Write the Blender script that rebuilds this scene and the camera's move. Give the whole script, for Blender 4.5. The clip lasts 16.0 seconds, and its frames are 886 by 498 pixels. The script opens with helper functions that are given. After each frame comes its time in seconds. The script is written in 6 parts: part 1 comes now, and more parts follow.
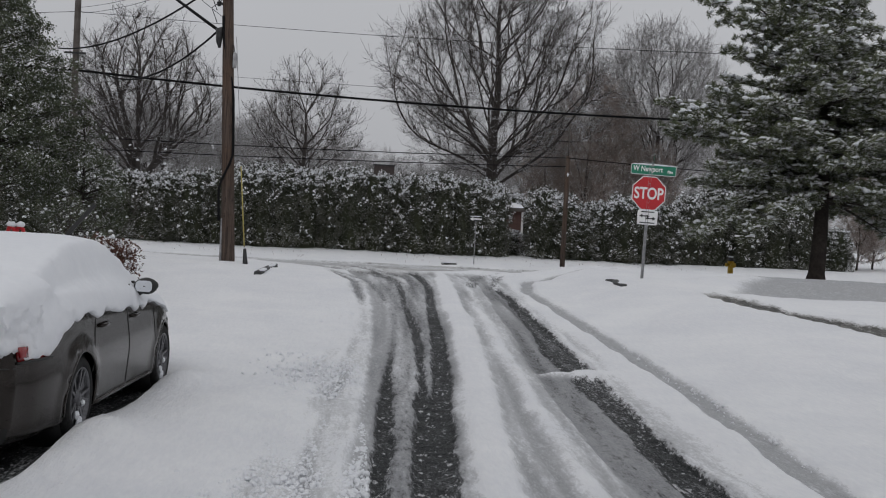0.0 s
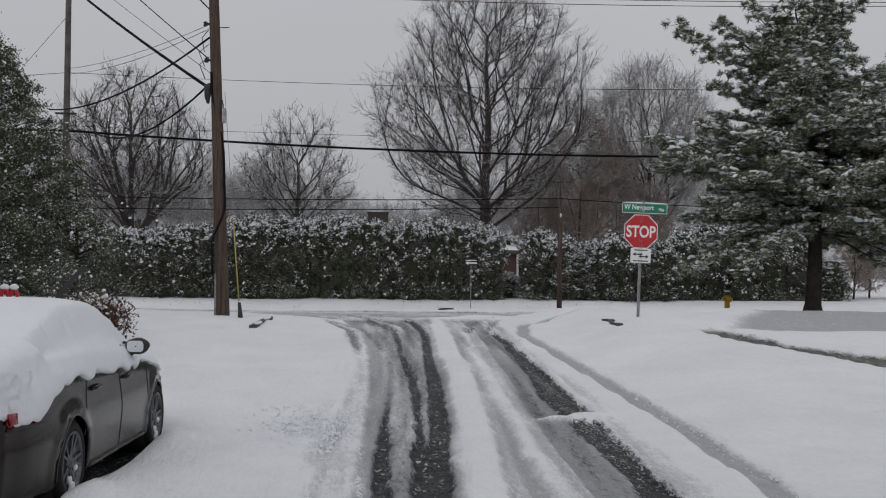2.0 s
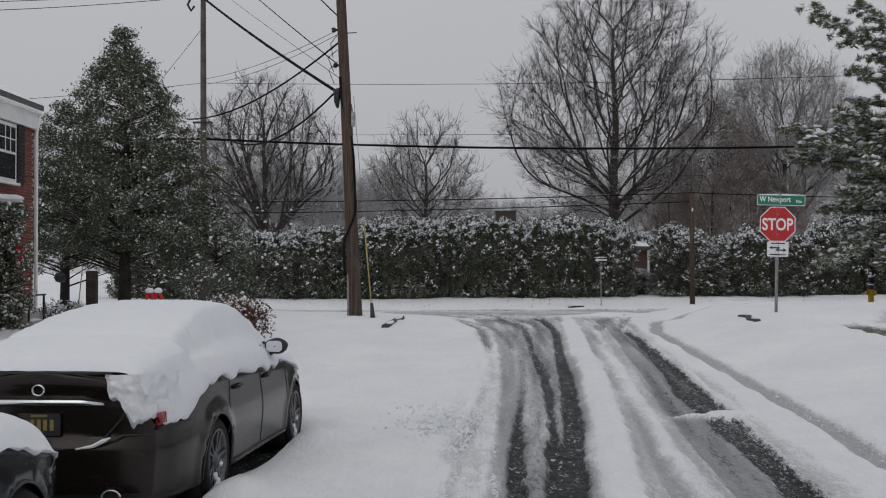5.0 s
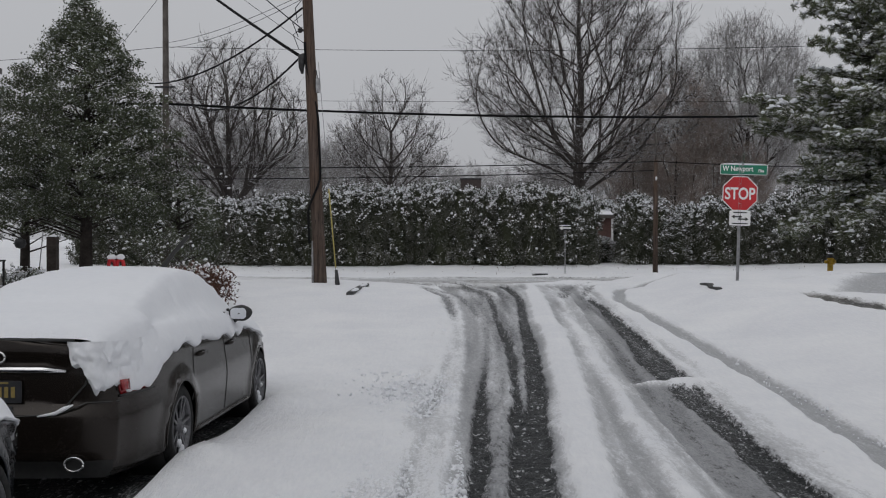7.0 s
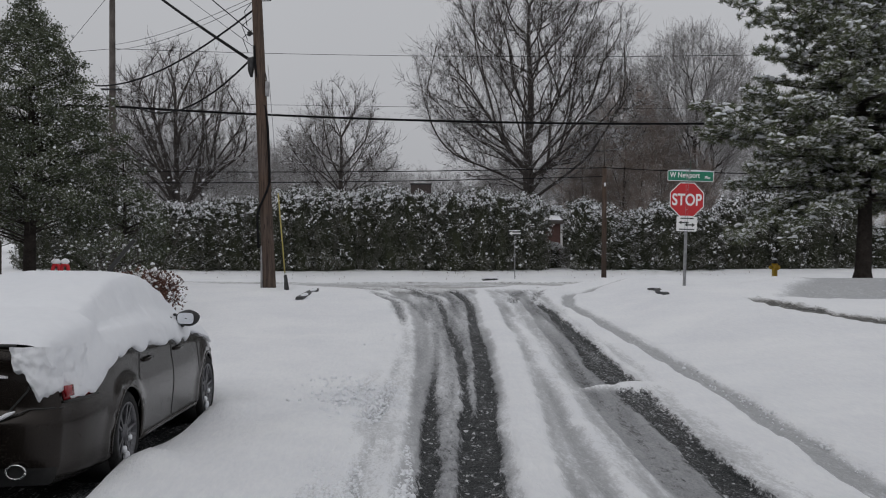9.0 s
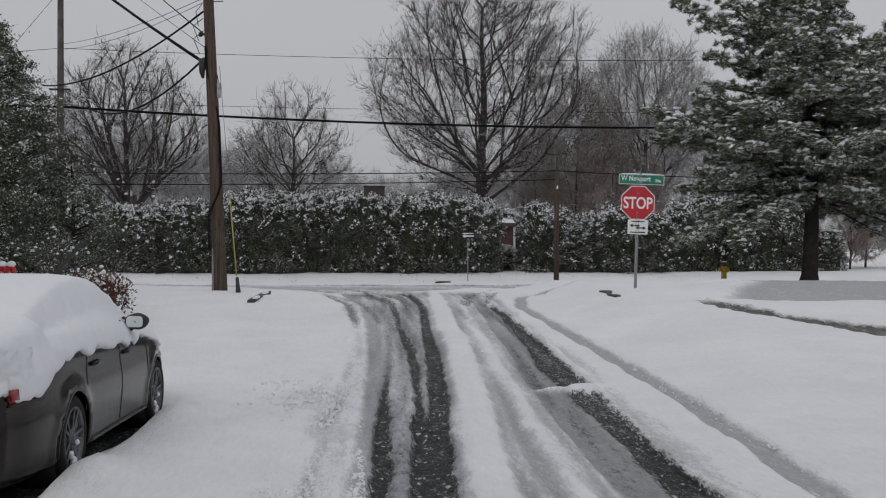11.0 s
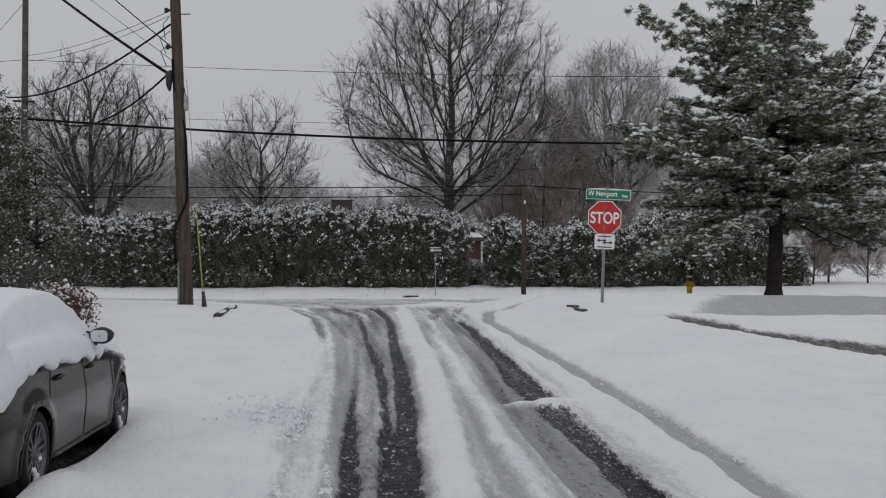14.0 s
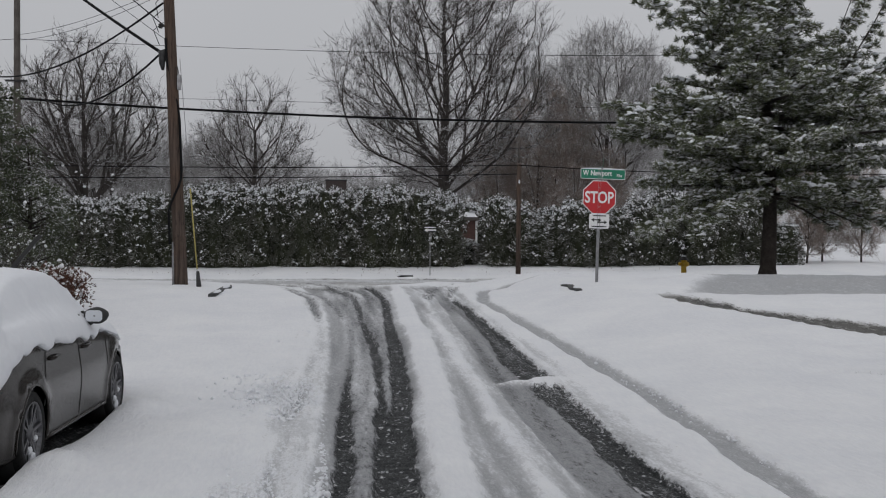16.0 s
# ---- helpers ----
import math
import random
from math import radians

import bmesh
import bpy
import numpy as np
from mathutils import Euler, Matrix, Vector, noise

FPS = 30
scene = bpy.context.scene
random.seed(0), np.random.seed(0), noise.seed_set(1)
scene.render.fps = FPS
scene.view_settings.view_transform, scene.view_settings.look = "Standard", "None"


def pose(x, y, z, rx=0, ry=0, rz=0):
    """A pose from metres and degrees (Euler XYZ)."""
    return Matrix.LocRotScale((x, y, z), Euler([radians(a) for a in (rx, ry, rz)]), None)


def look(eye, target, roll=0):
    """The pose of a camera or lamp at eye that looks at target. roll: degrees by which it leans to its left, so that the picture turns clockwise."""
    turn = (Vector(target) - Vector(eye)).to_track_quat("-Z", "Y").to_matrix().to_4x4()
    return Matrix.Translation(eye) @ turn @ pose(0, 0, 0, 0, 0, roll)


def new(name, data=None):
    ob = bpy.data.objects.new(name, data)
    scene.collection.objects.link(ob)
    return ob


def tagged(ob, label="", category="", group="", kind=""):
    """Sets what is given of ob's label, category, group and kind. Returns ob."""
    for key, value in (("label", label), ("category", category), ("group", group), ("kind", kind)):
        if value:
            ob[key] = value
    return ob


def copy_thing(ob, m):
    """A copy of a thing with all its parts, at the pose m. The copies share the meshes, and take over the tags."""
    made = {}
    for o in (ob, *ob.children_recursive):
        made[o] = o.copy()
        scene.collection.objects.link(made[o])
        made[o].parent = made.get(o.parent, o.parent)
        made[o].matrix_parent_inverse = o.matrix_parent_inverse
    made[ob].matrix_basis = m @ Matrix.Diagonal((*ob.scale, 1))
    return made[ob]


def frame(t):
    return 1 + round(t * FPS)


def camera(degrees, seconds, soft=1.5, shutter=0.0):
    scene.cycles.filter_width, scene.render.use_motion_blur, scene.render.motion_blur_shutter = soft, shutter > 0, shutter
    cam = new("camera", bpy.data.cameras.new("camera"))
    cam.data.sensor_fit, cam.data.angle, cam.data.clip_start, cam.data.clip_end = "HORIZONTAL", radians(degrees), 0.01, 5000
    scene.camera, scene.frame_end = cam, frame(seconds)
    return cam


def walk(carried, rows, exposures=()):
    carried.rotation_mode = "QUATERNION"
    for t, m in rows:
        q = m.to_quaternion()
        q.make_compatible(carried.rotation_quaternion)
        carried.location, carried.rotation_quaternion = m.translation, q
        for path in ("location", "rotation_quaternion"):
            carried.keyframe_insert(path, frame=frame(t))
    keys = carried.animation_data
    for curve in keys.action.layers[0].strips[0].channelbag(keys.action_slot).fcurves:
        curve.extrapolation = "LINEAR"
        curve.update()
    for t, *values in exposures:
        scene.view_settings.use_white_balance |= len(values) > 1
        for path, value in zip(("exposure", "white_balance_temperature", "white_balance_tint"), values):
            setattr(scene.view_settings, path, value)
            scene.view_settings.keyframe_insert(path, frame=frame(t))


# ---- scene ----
cam = camera(45.28, 16.0, 1.1)
ROWS = [
    (0, -0.037, 0, 1.75, 89.089, -2.913, -4.854),
    (0.5, 0.023, 0, 1.769, 88.998, -1.723, -4.005),
    (1, 0.036, 0, 1.79, 90.347, -1.262, -4.339),
    (1.5, 0.032, 0, 1.786, 91.053, -0.968, -4.943),
    (2, 0.025, 0, 1.786, 91.493, -0.686, -5.021),
    (2.5, 0.022, 0, 1.783, 91.74, -0.408, -4.809),
    (3, 0.01, 0, 1.778, 92.136, 0.026, -3.555),
    (3.5, 0.003, 0, 1.777, 92.147, 0.263, -1.239),
    (4, -0.003, 0, 1.785, 91.794, 0.553, 1.066),
    (4.2, -0, 0, 1.78, 91.783, 0.685, 1.853),
    (6.3, -0, 0, 1.78, 90.145, -0.272, 1.53),
    (6.5, -0.014, 0, 1.78, 89.973, -0.022, 1.217),
    (7, -0.003, 0, 1.782, 89.634, -0, 0),
    (7.5, -0, 0, 1.782, 89.844, -0.067, -0.875),
    (8, -0.001, 0, 1.782, 90.02, -0.025, -1.504),
    (8.5, -0.003, 0, 1.779, 89.886, -0.092, -2.089),
    (9, 0.001, 0, 1.778, 89.914, -0.122, -2.684),
    (11.5, 0.01, 0, 1.78, 90.158, -0.202, -5.672),
    (12, 0.006, 0, 1.783, 90.361, -0.249, -6.043),
    (12.5, -0, 0, 1.778, 90.642, -0.26, -6.39),
    (13, -0.003, 0, 1.779, 90.77, -0.198, -6.534),
    (13.5, 0.002, 0, 1.78, 90.879, -0.327, -6.533),
    (14, 0.004, 0, 1.778, 90.84, -0.295, -6.952),
    (14.5, -0.001, 0, 1.779, 90.58, -0.194, -7.121),
    (15, -0.001, 0, 1.78, 90.239, -0.337, -7.093),
    (15.5, 0.005, 0, 1.778, 89.824, -0.181, -7.284),
    (16, 0.001, 0, 1.776, 89.748, -0.227, -7.249),
]
walk(cam, [(t, pose(x, y, z, rx, ry, rz)) for t, x, y, z, rx, ry, rz in ROWS])

# ---- sky and light: an even, snowy overcast, brighter towards the zenith ----
world = bpy.data.worlds.new("overcast_sky")
scene.world = world
world.use_nodes = True
wn, wl = world.node_tree.nodes, world.node_tree.links
wn.clear()
w_out = wn.new("ShaderNodeOutputWorld")
w_bg = wn.new("ShaderNodeBackground")
w_sky = wn.new("ShaderNodeTexSky")
w_sky.sky_type = "NISHITA"
w_sky.sun_disc = False
w_sky.sun_elevation = radians(32)
w_sky.sun_rotation = radians(200)
w_sky.dust_density = 6.0
w_hue = wn.new("ShaderNodeHueSaturation")
w_hue.inputs["Saturation"].default_value = 0.12
w_hue.inputs["Value"].default_value = 0.09
w_co = wn.new("ShaderNodeTexCoord")
w_sep = wn.new("ShaderNodeSeparateXYZ")
w_ramp = wn.new("ShaderNodeValToRGB")
w_ramp.color_ramp.elements[0].position = 0.0
w_ramp.color_ramp.elements[0].color = (0.435, 0.442, 0.468, 1)
w_ramp.color_ramp.elements[1].position = 0.9
w_ramp.color_ramp.elements[1].color = (0.625, 0.637, 0.665, 1)
w_cloud = wn.new("ShaderNodeTexNoise")
w_cloud.inputs["Scale"].default_value = 2.2
w_cloud.inputs["Detail"].default_value = 4
w_mapc = wn.new("ShaderNodeMapRange")
w_mapc.inputs["To Min"].default_value = 0.94
w_mapc.inputs["To Max"].default_value = 1.06
w_mul = wn.new("ShaderNodeMix")
w_mul.data_type, w_mul.blend_type = "RGBA", "MULTIPLY"
w_mul.inputs[0].default_value = 1.0
w_mix = wn.new("ShaderNodeMix")
w_mix.data_type = "RGBA"
w_mix.inputs[0].default_value = 0.12
wl.new(w_co.outputs["Generated"], w_sep.inputs[0])
wl.new(w_co.outputs["Generated"], w_cloud.inputs["Vector"])
wl.new(w_sep.outputs["Z"], w_ramp.inputs["Fac"])
wl.new(w_cloud.outputs["Fac"], w_mapc.inputs["Value"])
wl.new(w_ramp.outputs["Color"], w_mul.inputs[6])
wl.new(w_mapc.outputs["Result"], w_mul.inputs[7])
wl.new(w_sky.outputs["Color"], w_hue.inputs["Color"])
wl.new(w_mul.outputs[2], w_mix.inputs[6])
wl.new(w_hue.outputs["Color"], w_mix.inputs[7])
wl.new(w_mix.outputs[2], w_bg.inputs["Color"])
w_bg.inputs["Strength"].default_value = 1.0
wl.new(w_bg.outputs["Background"], w_out.inputs["Surface"])

sun = new("sun", bpy.data.lights.new("sun", "SUN"))
sun.data.energy, sun.data.angle, sun.data.color = 0.22, radians(40), (1.0, 0.98, 0.95)
sun.matrix_world = look((0, 0, 60), (14, 30, 0))


# ---- materials ----
def ramp(nt, fac, stops):
    r = nt.nodes.new("ShaderNodeValToRGB")
    el = r.color_ramp.elements
    while len(el) < len(stops):
        el.new(0.5)
    for e, (p, c) in zip(el, stops):
        e.position, e.color = p, (*c, 1) if len(c) == 3 else c
    nt.links.new(fac, r.inputs["Fac"])
    return r.outputs["Color"]


def noise_fac(nt, vec, scale, detail=4.0, rough=0.6):
    n = nt.nodes.new("ShaderNodeTexNoise")
    n.inputs["Scale"].default_value, n.inputs["Detail"].default_value, n.inputs["Roughness"].default_value = scale, detail, rough
    nt.links.new(vec, n.inputs["Vector"])
    return n.outputs["Fac"]


def maths(nt, op, a, b=None, clamp=False):
    m = nt.nodes.new("ShaderNodeMath")
    m.operation, m.use_clamp = op, clamp
    for i, v in enumerate((a, b)):
        if v is None:
            continue
        if isinstance(v, (int, float)):
            m.inputs[i].default_value = v
        else:
            nt.links.new(v, m.inputs[i])
    return m.outputs[0]


def mixed(nt, fac, a, b, blend="MIX"):
    m = nt.nodes.new("ShaderNodeMix")
    m.data_type, m.blend_type = "RGBA", blend
    for i, v in ((0, fac), (6, a), (7, b)):
        if isinstance(v, (int, float)):
            m.inputs[i].default_value = v
        elif isinstance(v, tuple):
            m.inputs[i].default_value = (*v, 1)
        else:
            nt.links.new(v, m.inputs[i])
    return m.outputs[2]


def bare(name):
    m = bpy.data.materials.new(name)
    m.use_nodes = True
    nt = m.node_tree
    b = nt.nodes["Principled BSDF"]
    co = nt.nodes.new("ShaderNodeTexCoord").outputs["Object"]
    return m, nt, b, co


def bumped(nt, b, height, strength, distance=0.02):
    n = nt.nodes.new("ShaderNodeBump")
    n.inputs["Strength"].default_value, n.inputs["Distance"].default_value = strength, distance
    nt.links.new(height, n.inputs["Height"])
    nt.links.new(n.outputs["Normal"], b.inputs["Normal"])


def surface(name, c1, c2, scale=6.0, rough=0.6, metal=0.0, bump=0.2, fine=40.0, coat=0.0, spec=0.5, snowy=0.0, per_object=0.0, distance=0.02):
    """Two colours mixed at two scales, with fine relief; snowy lays snow on what faces up."""
    m, nt, b, co = bare(name)
    n1, n2 = noise_fac(nt, co, scale), noise_fac(nt, co, fine, 5.0)
    f = maths(nt, "ADD", maths(nt, "MULTIPLY", n1, 0.65), maths(nt, "MULTIPLY", n2, 0.35))
    col = ramp(nt, f, [(0.36, c1), (0.64, c2)])
    if per_object:
        oi = nt.nodes.new("ShaderNodeObjectInfo").outputs["Random"]
        hv = nt.nodes.new("ShaderNodeHueSaturation")
        nt.links.new(maths(nt, "ADD", maths(nt, "MULTIPLY", oi, per_object), 1.0 - per_object / 2), hv.inputs["Value"])
        nt.links.new(col, hv.inputs["Color"])
        col = hv.outputs["Color"]
    b.inputs["Roughness"].default_value, b.inputs["Metallic"].default_value = rough, metal
    b.inputs["Coat Weight"].default_value = coat
    b.inputs["Coat Roughness"].default_value = 0.08
    b.inputs["Specular IOR Level"].default_value = spec
    if snowy:
        g = nt.nodes.new("ShaderNodeNewGeometry")
        s = nt.nodes.new("ShaderNodeSeparateXYZ")
        nt.links.new(g.outputs["Normal"], s.inputs[0])
        lie = maths(nt, "ADD", s.outputs["Z"], maths(nt, "MULTIPLY", maths(nt, "SUBTRACT", n1, 0.5), 1.4))
        lie = maths(nt, "MULTIPLY", maths(nt, "SUBTRACT", lie, 1.0 - snowy), 5.0, True)
        col = mixed(nt, lie, col, (0.80, 0.81, 0.84))
    nt.links.new(col, b.inputs["Base Color"])
    if bump:
        bumped(nt, b, f, bump, distance)
    return m


def glossy(name, colour, rough=0.1, metal=0.0, coat=0.0, transmission=0.0, ior=1.45):
    m, nt, b, co = bare(name)
    n = noise_fac(nt, co, 9.0)
    nt.links.new(maths(nt, "ADD", maths(nt, "MULTIPLY", n, 0.12), rough), b.inputs["Roughness"])
    b.inputs["Base Color"].default_value = (*colour, 1)
    b.inputs["Metallic"].default_value, b.inputs["Coat Weight"].default_value = metal, coat
    b.inputs["Transmission Weight"].default_value, b.inputs["IOR"].default_value = transmission, ior
    b.inputs["Coat Roughness"].default_value = 0.05
    return m


def snow_material():
    m, nt, b, co = bare("fresh_snow")
    n1, n2, n3 = noise_fac(nt, co, 0.9, 3), noise_fac(nt, co, 14.0, 6, 0.7), noise_fac(nt, co, 160.0, 2)
    f = maths(nt, "ADD", maths(nt, "MULTIPLY", n1, 0.5), maths(nt, "MULTIPLY", n2, 0.5))
    nt.links.new(ramp(nt, f, [(0.3, (0.77, 0.785, 0.825)), (0.7, (0.85, 0.86, 0.885))]), b.inputs["Base Color"])
    b.inputs["Roughness"].default_value = 0.75
    b.inputs["Specular IOR Level"].default_value = 0.25
    h = maths(nt, "ADD", n2, maths(nt, "MULTIPLY", n3, 0.35))
    bumped(nt, b, h, 0.5, 0.035)
    return m


def ground_material():
    """Snow, trodden slush and wet asphalt by how far each place is worn, with a ragged border between them."""
    m, nt, b, co = bare("snowy_ground")
    at = nt.nodes.new("ShaderNodeAttribute")
    at.attribute_name = "wear"
    sp = nt.nodes.new("ShaderNodeSeparateColor")
    nt.links.new(at.outputs["Color"], sp.inputs[0])
    st = nt.nodes.new("ShaderNodeMapping")
    st.inputs["Scale"].default_value = (1.0, 0.20, 1.0)
    sc = nt.nodes.new("ShaderNodeMapping")
    sc.inputs["Scale"].default_value = (1.0, 0.45, 1.0)
    nt.links.new(co, sc.inputs["Vector"])
    nt.links.new(co, st.inputs["Vector"])
    n_big, n_mid, n_fine = noise_fac(nt, co, 0.7, 4), noise_fac(nt, st.outputs[0], 5.0, 6, 0.65), noise_fac(nt, st.outputs[0], 26.0, 6, 0.72)
    n_grit = noise_fac(nt, co, 120.0, 3)
    n_crumb = noise_fac(nt, sc.outputs[0], 48.0, 4, 0.65)
    jag = maths(nt, "ADD", maths(nt, "MULTIPLY", maths(nt, "SUBTRACT", n_mid, 0.5), 1.5), maths(nt, "MULTIPLY", maths(nt, "SUBTRACT", n_fine, 0.5), 2.2))
    jag = maths(nt, "ADD", jag, maths(nt, "MULTIPLY", maths(nt, "SUBTRACT", n_crumb, 0.5), 1.4))
    snow = ramp(nt, maths(nt, "ADD", maths(nt, "MULTIPLY", n_big, 0.5), maths(nt, "MULTIPLY", n_fine, 0.5)), [(0.38, (0.80, 0.81, 0.845)), (0.62, (0.90, 0.905, 0.92))])
    slush = ramp(nt, maths(nt, "ADD", maths(nt, "MULTIPLY", n_mid, 0.35), maths(nt, "ADD", maths(nt, "MULTIPLY", n_fine, 0.3), maths(nt, "MULTIPLY", n_crumb, 0.35))), [(0.38, (0.17, 0.175, 0.185)), (0.62, (0.56, 0.565, 0.58))])
    tar = ramp(nt, n_grit, [(0.3, (0.007, 0.0085, 0.009)), (0.75, (0.022, 0.0255, 0.027))])
    tread = ramp(nt, n_mid, [(0.3, (0.050, 0.047, 0.042)), (0.7, (0.16, 0.155, 0.145))])
    k_slush = maths(nt, "MULTIPLY", maths(nt, "ADD", maths(nt, "SUBTRACT", sp.outputs["Green"], 0.34), maths(nt, "MULTIPLY", jag, 0.50)), 2.0, True)
    k_tar = maths(nt, "MULTIPLY", maths(nt, "ADD", maths(nt, "SUBTRACT", sp.outputs["Red"], 0.47), maths(nt, "MULTIPLY", jag, 0.80)), 2.6, True)
    k_soil = maths(nt, "MULTIPLY", maths(nt, "ADD", maths(nt, "SUBTRACT", sp.outputs["Blue"], 0.5), maths(nt, "MULTIPLY", jag, 0.7)), 5.0, True)
    crumbs = maths(nt, "MULTIPLY", maths(nt, "SUBTRACT", maths(nt, "ADD", maths(nt, "MULTIPLY", n_crumb, 0.6), maths(nt, "MULTIPLY", n_mid, 0.4)), 0.535), 14.0, True)
    k_tar = maths(nt, "MULTIPLY", k_tar, maths(nt, "SUBTRACT", 1.0, maths(nt, "MULTIPLY", crumbs, 0.45)))
    col = mixed(nt, k_slush, snow, mixed(nt, maths(nt, "MULTIPLY", sp.outputs["Blue"], 1.2, True), slush, (0.30, 0.285, 0.245)))
    col = mixed(nt, k_tar, col, tar)
    n_speck = noise_fac(nt, sc.outputs[0], 21.0, 3, 0.6)
    speck = maths(nt, "MULTIPLY", maths(nt, "SUBTRACT", n_speck, 0.61), 18.0, True)
    col = mixed(nt, maths(nt, "MULTIPLY", speck, maths(nt, "MULTIPLY", k_tar, 0.9)), col, (0.70, 0.705, 0.72))
    col = mixed(nt, k_soil, col, tread)
    nt.links.new(col, b.inputs["Base Color"])
    nt.links.new(maths(nt, "SUBTRACT", 0.78, maths(nt, "MULTIPLY", k_tar, 0.33)), b.inputs["Roughness"])
    b.inputs["Specular IOR Level"].default_value = 0.12
    n_lump = noise_fac(nt, co, 7.5, 7, 0.68)
    bumped(nt, b, maths(nt, "ADD", maths(nt, "ADD", maths(nt, "MULTIPLY", n_fine, 0.8), maths(nt, "MULTIPLY", n_lump, 1.5)), maths(nt, "SUBTRACT", n_mid, maths(nt, "MULTIPLY", k_tar, 0.5))), 0.70, 0.05)
    return m


M_SNOW = snow_material()
M_GROUND = ground_material()


def grained_wood(name, c1, c2, c3):
    """Weathered timber: long checks and streaks along z, browner towards its worn patches."""
    m, nt, b, co = bare(name)
    st = nt.nodes.new("ShaderNodeMapping")
    st.inputs["Scale"].default_value = (1.0, 1.0, 0.05)
    nt.links.new(co, st.inputs["Vector"])
    long, check, patch = noise_fac(nt, st.outputs[0], 22.0, 5, 0.65), noise_fac(nt, st.outputs[0], 60.0, 3, 0.6), noise_fac(nt, co, 0.8, 4, 0.6)
    col = ramp(nt, long, [(0.34, c1), (0.66, c2)])
    col = mixed(nt, maths(nt, "MULTIPLY", maths(nt, "SUBTRACT", patch, 0.45), 3.0, True), col, mixed(nt, long, c1, c3))
    crack = maths(nt, "MULTIPLY", maths(nt, "SUBTRACT", 0.40, check), 12.0, True)
    col = mixed(nt, crack, col, (0.012, 0.010, 0.009))
    nt.links.new(col, b.inputs["Base Color"])
    b.inputs["Roughness"].default_value, b.inputs["Specular IOR Level"].default_value = 0.88, 0.2
    bumped(nt, b, maths(nt, "SUBTRACT", long, crack), 0.6, 0.02)
    return m


M_WOOD = grained_wood("weathered_pole_wood", (0.042, 0.031, 0.026), (0.122, 0.092, 0.077), (0.175, 0.104, 0.066))
M_GREYWOOD = surface("grey_pole_wood", (0.07, 0.06, 0.055), (0.14, 0.125, 0.115), 3.0, 0.88, bump=0.4, fine=30, spec=0.2)
M_BARK = surface("grey_bark", (0.035, 0.030, 0.028), (0.085, 0.075, 0.070), 3.0, 0.9, bump=0.4, fine=22, snowy=0.30, spec=0.15)
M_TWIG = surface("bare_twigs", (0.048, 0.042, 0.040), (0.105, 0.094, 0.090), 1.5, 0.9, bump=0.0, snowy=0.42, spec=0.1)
# far trees: distance haze is put into the pale base colour; snowy adds real snow
M_TWIG_FAR = surface("hazed_snowy_twigs", (0.19, 0.18, 0.178), (0.33, 0.315, 0.31), 1.5, 0.9, bump=0.0, snowy=0.5, spec=0.1)
M_TWIG_RED = surface("reddish_twigs", (0.215, 0.175, 0.155), (0.350, 0.290, 0.260), 1.5, 0.9, bump=0.0, snowy=0.30, spec=0.1)
M_PINEBARK = surface("pine_bark", (0.020, 0.017, 0.015), (0.060, 0.050, 0.045), 4.0, 0.9, bump=0.6, fine=18, snowy=0.1, spec=0.15)
M_NEEDLE = surface("pine_needles", (0.066, 0.080, 0.044), (0.175, 0.190, 0.112), 1.6, 0.65, bump=0.0, snowy=0.52, spec=0.25)
M_HOLLY = surface("holly_leaves", (0.034, 0.045, 0.024), (0.110, 0.126, 0.072), 1.2, 0.5, bump=0.0, snowy=0.40, spec=0.35)
M_CEDAR = surface("arborvitae_foliage", (0.046, 0.049, 0.039), (0.145, 0.146, 0.120), 1.0, 0.75, bump=0.0, snowy=0.28, spec=0.2)
# hedge cores: the shade between the sprays is put into this dark colour
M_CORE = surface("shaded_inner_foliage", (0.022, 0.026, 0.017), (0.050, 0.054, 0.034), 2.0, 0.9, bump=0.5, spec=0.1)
M_SHRUB = surface("rusty_shrub_twigs", (0.070, 0.034, 0.026), (0.15, 0.080, 0.062), 2.0, 0.9, bump=0.0, snowy=0.18, spec=0.1)
M_WIRE = surface("black_cable", (0.008, 0.008, 0.009), (0.016, 0.016, 0.017), 8.0, 0.85, bump=0.0, spec=0.08)
M_STEEL = surface("galvanised_steel", (0.22, 0.22, 0.23), (0.40, 0.40, 0.41), 10.0, 0.5, 0.7, bump=0.1)
M_DARKIRON = surface("dark_iron", (0.02, 0.02, 0.021), (0.05, 0.05, 0.052), 10.0, 0.55, 0.4, bump=0.2)
M_SIGNRED = surface("sign_red_sheeting", (0.40, 0.010, 0.016), (0.50, 0.016, 0.022), 3.0, 0.4, bump=0.03)
M_SIGNWHITE = surface("sign_white_sheeting", (0.70, 0.70, 0.70), (0.80, 0.80, 0.80), 3.0, 0.45, bump=0.03)
M_SIGNGREEN = surface("sign_green_sheeting", (0.004, 0.150, 0.085), (0.008, 0.190, 0.110), 3.0, 0.4, bump=0.03)
M_SIGNBLACK = surface("sign_black_print", (0.012, 0.012, 0.012), (0.022, 0.022, 0.022), 3.0, 0.5, bump=0.0)
M_YELLOW = surface("hydrant_yellow_paint", (0.36, 0.22, 0.012), (0.52, 0.33, 0.02), 7.0, 0.5, bump=0.15)
M_GUARD = surface("yellow_plastic_guard", (0.30, 0.25, 0.07), (0.42, 0.36, 0.11), 7.0, 0.5, bump=0.05)
M_BRICK = surface("red_brick", (0.115, 0.038, 0.028), (0.225, 0.072, 0.052), 9.0, 0.85, bump=0.3, per_object=0.5)
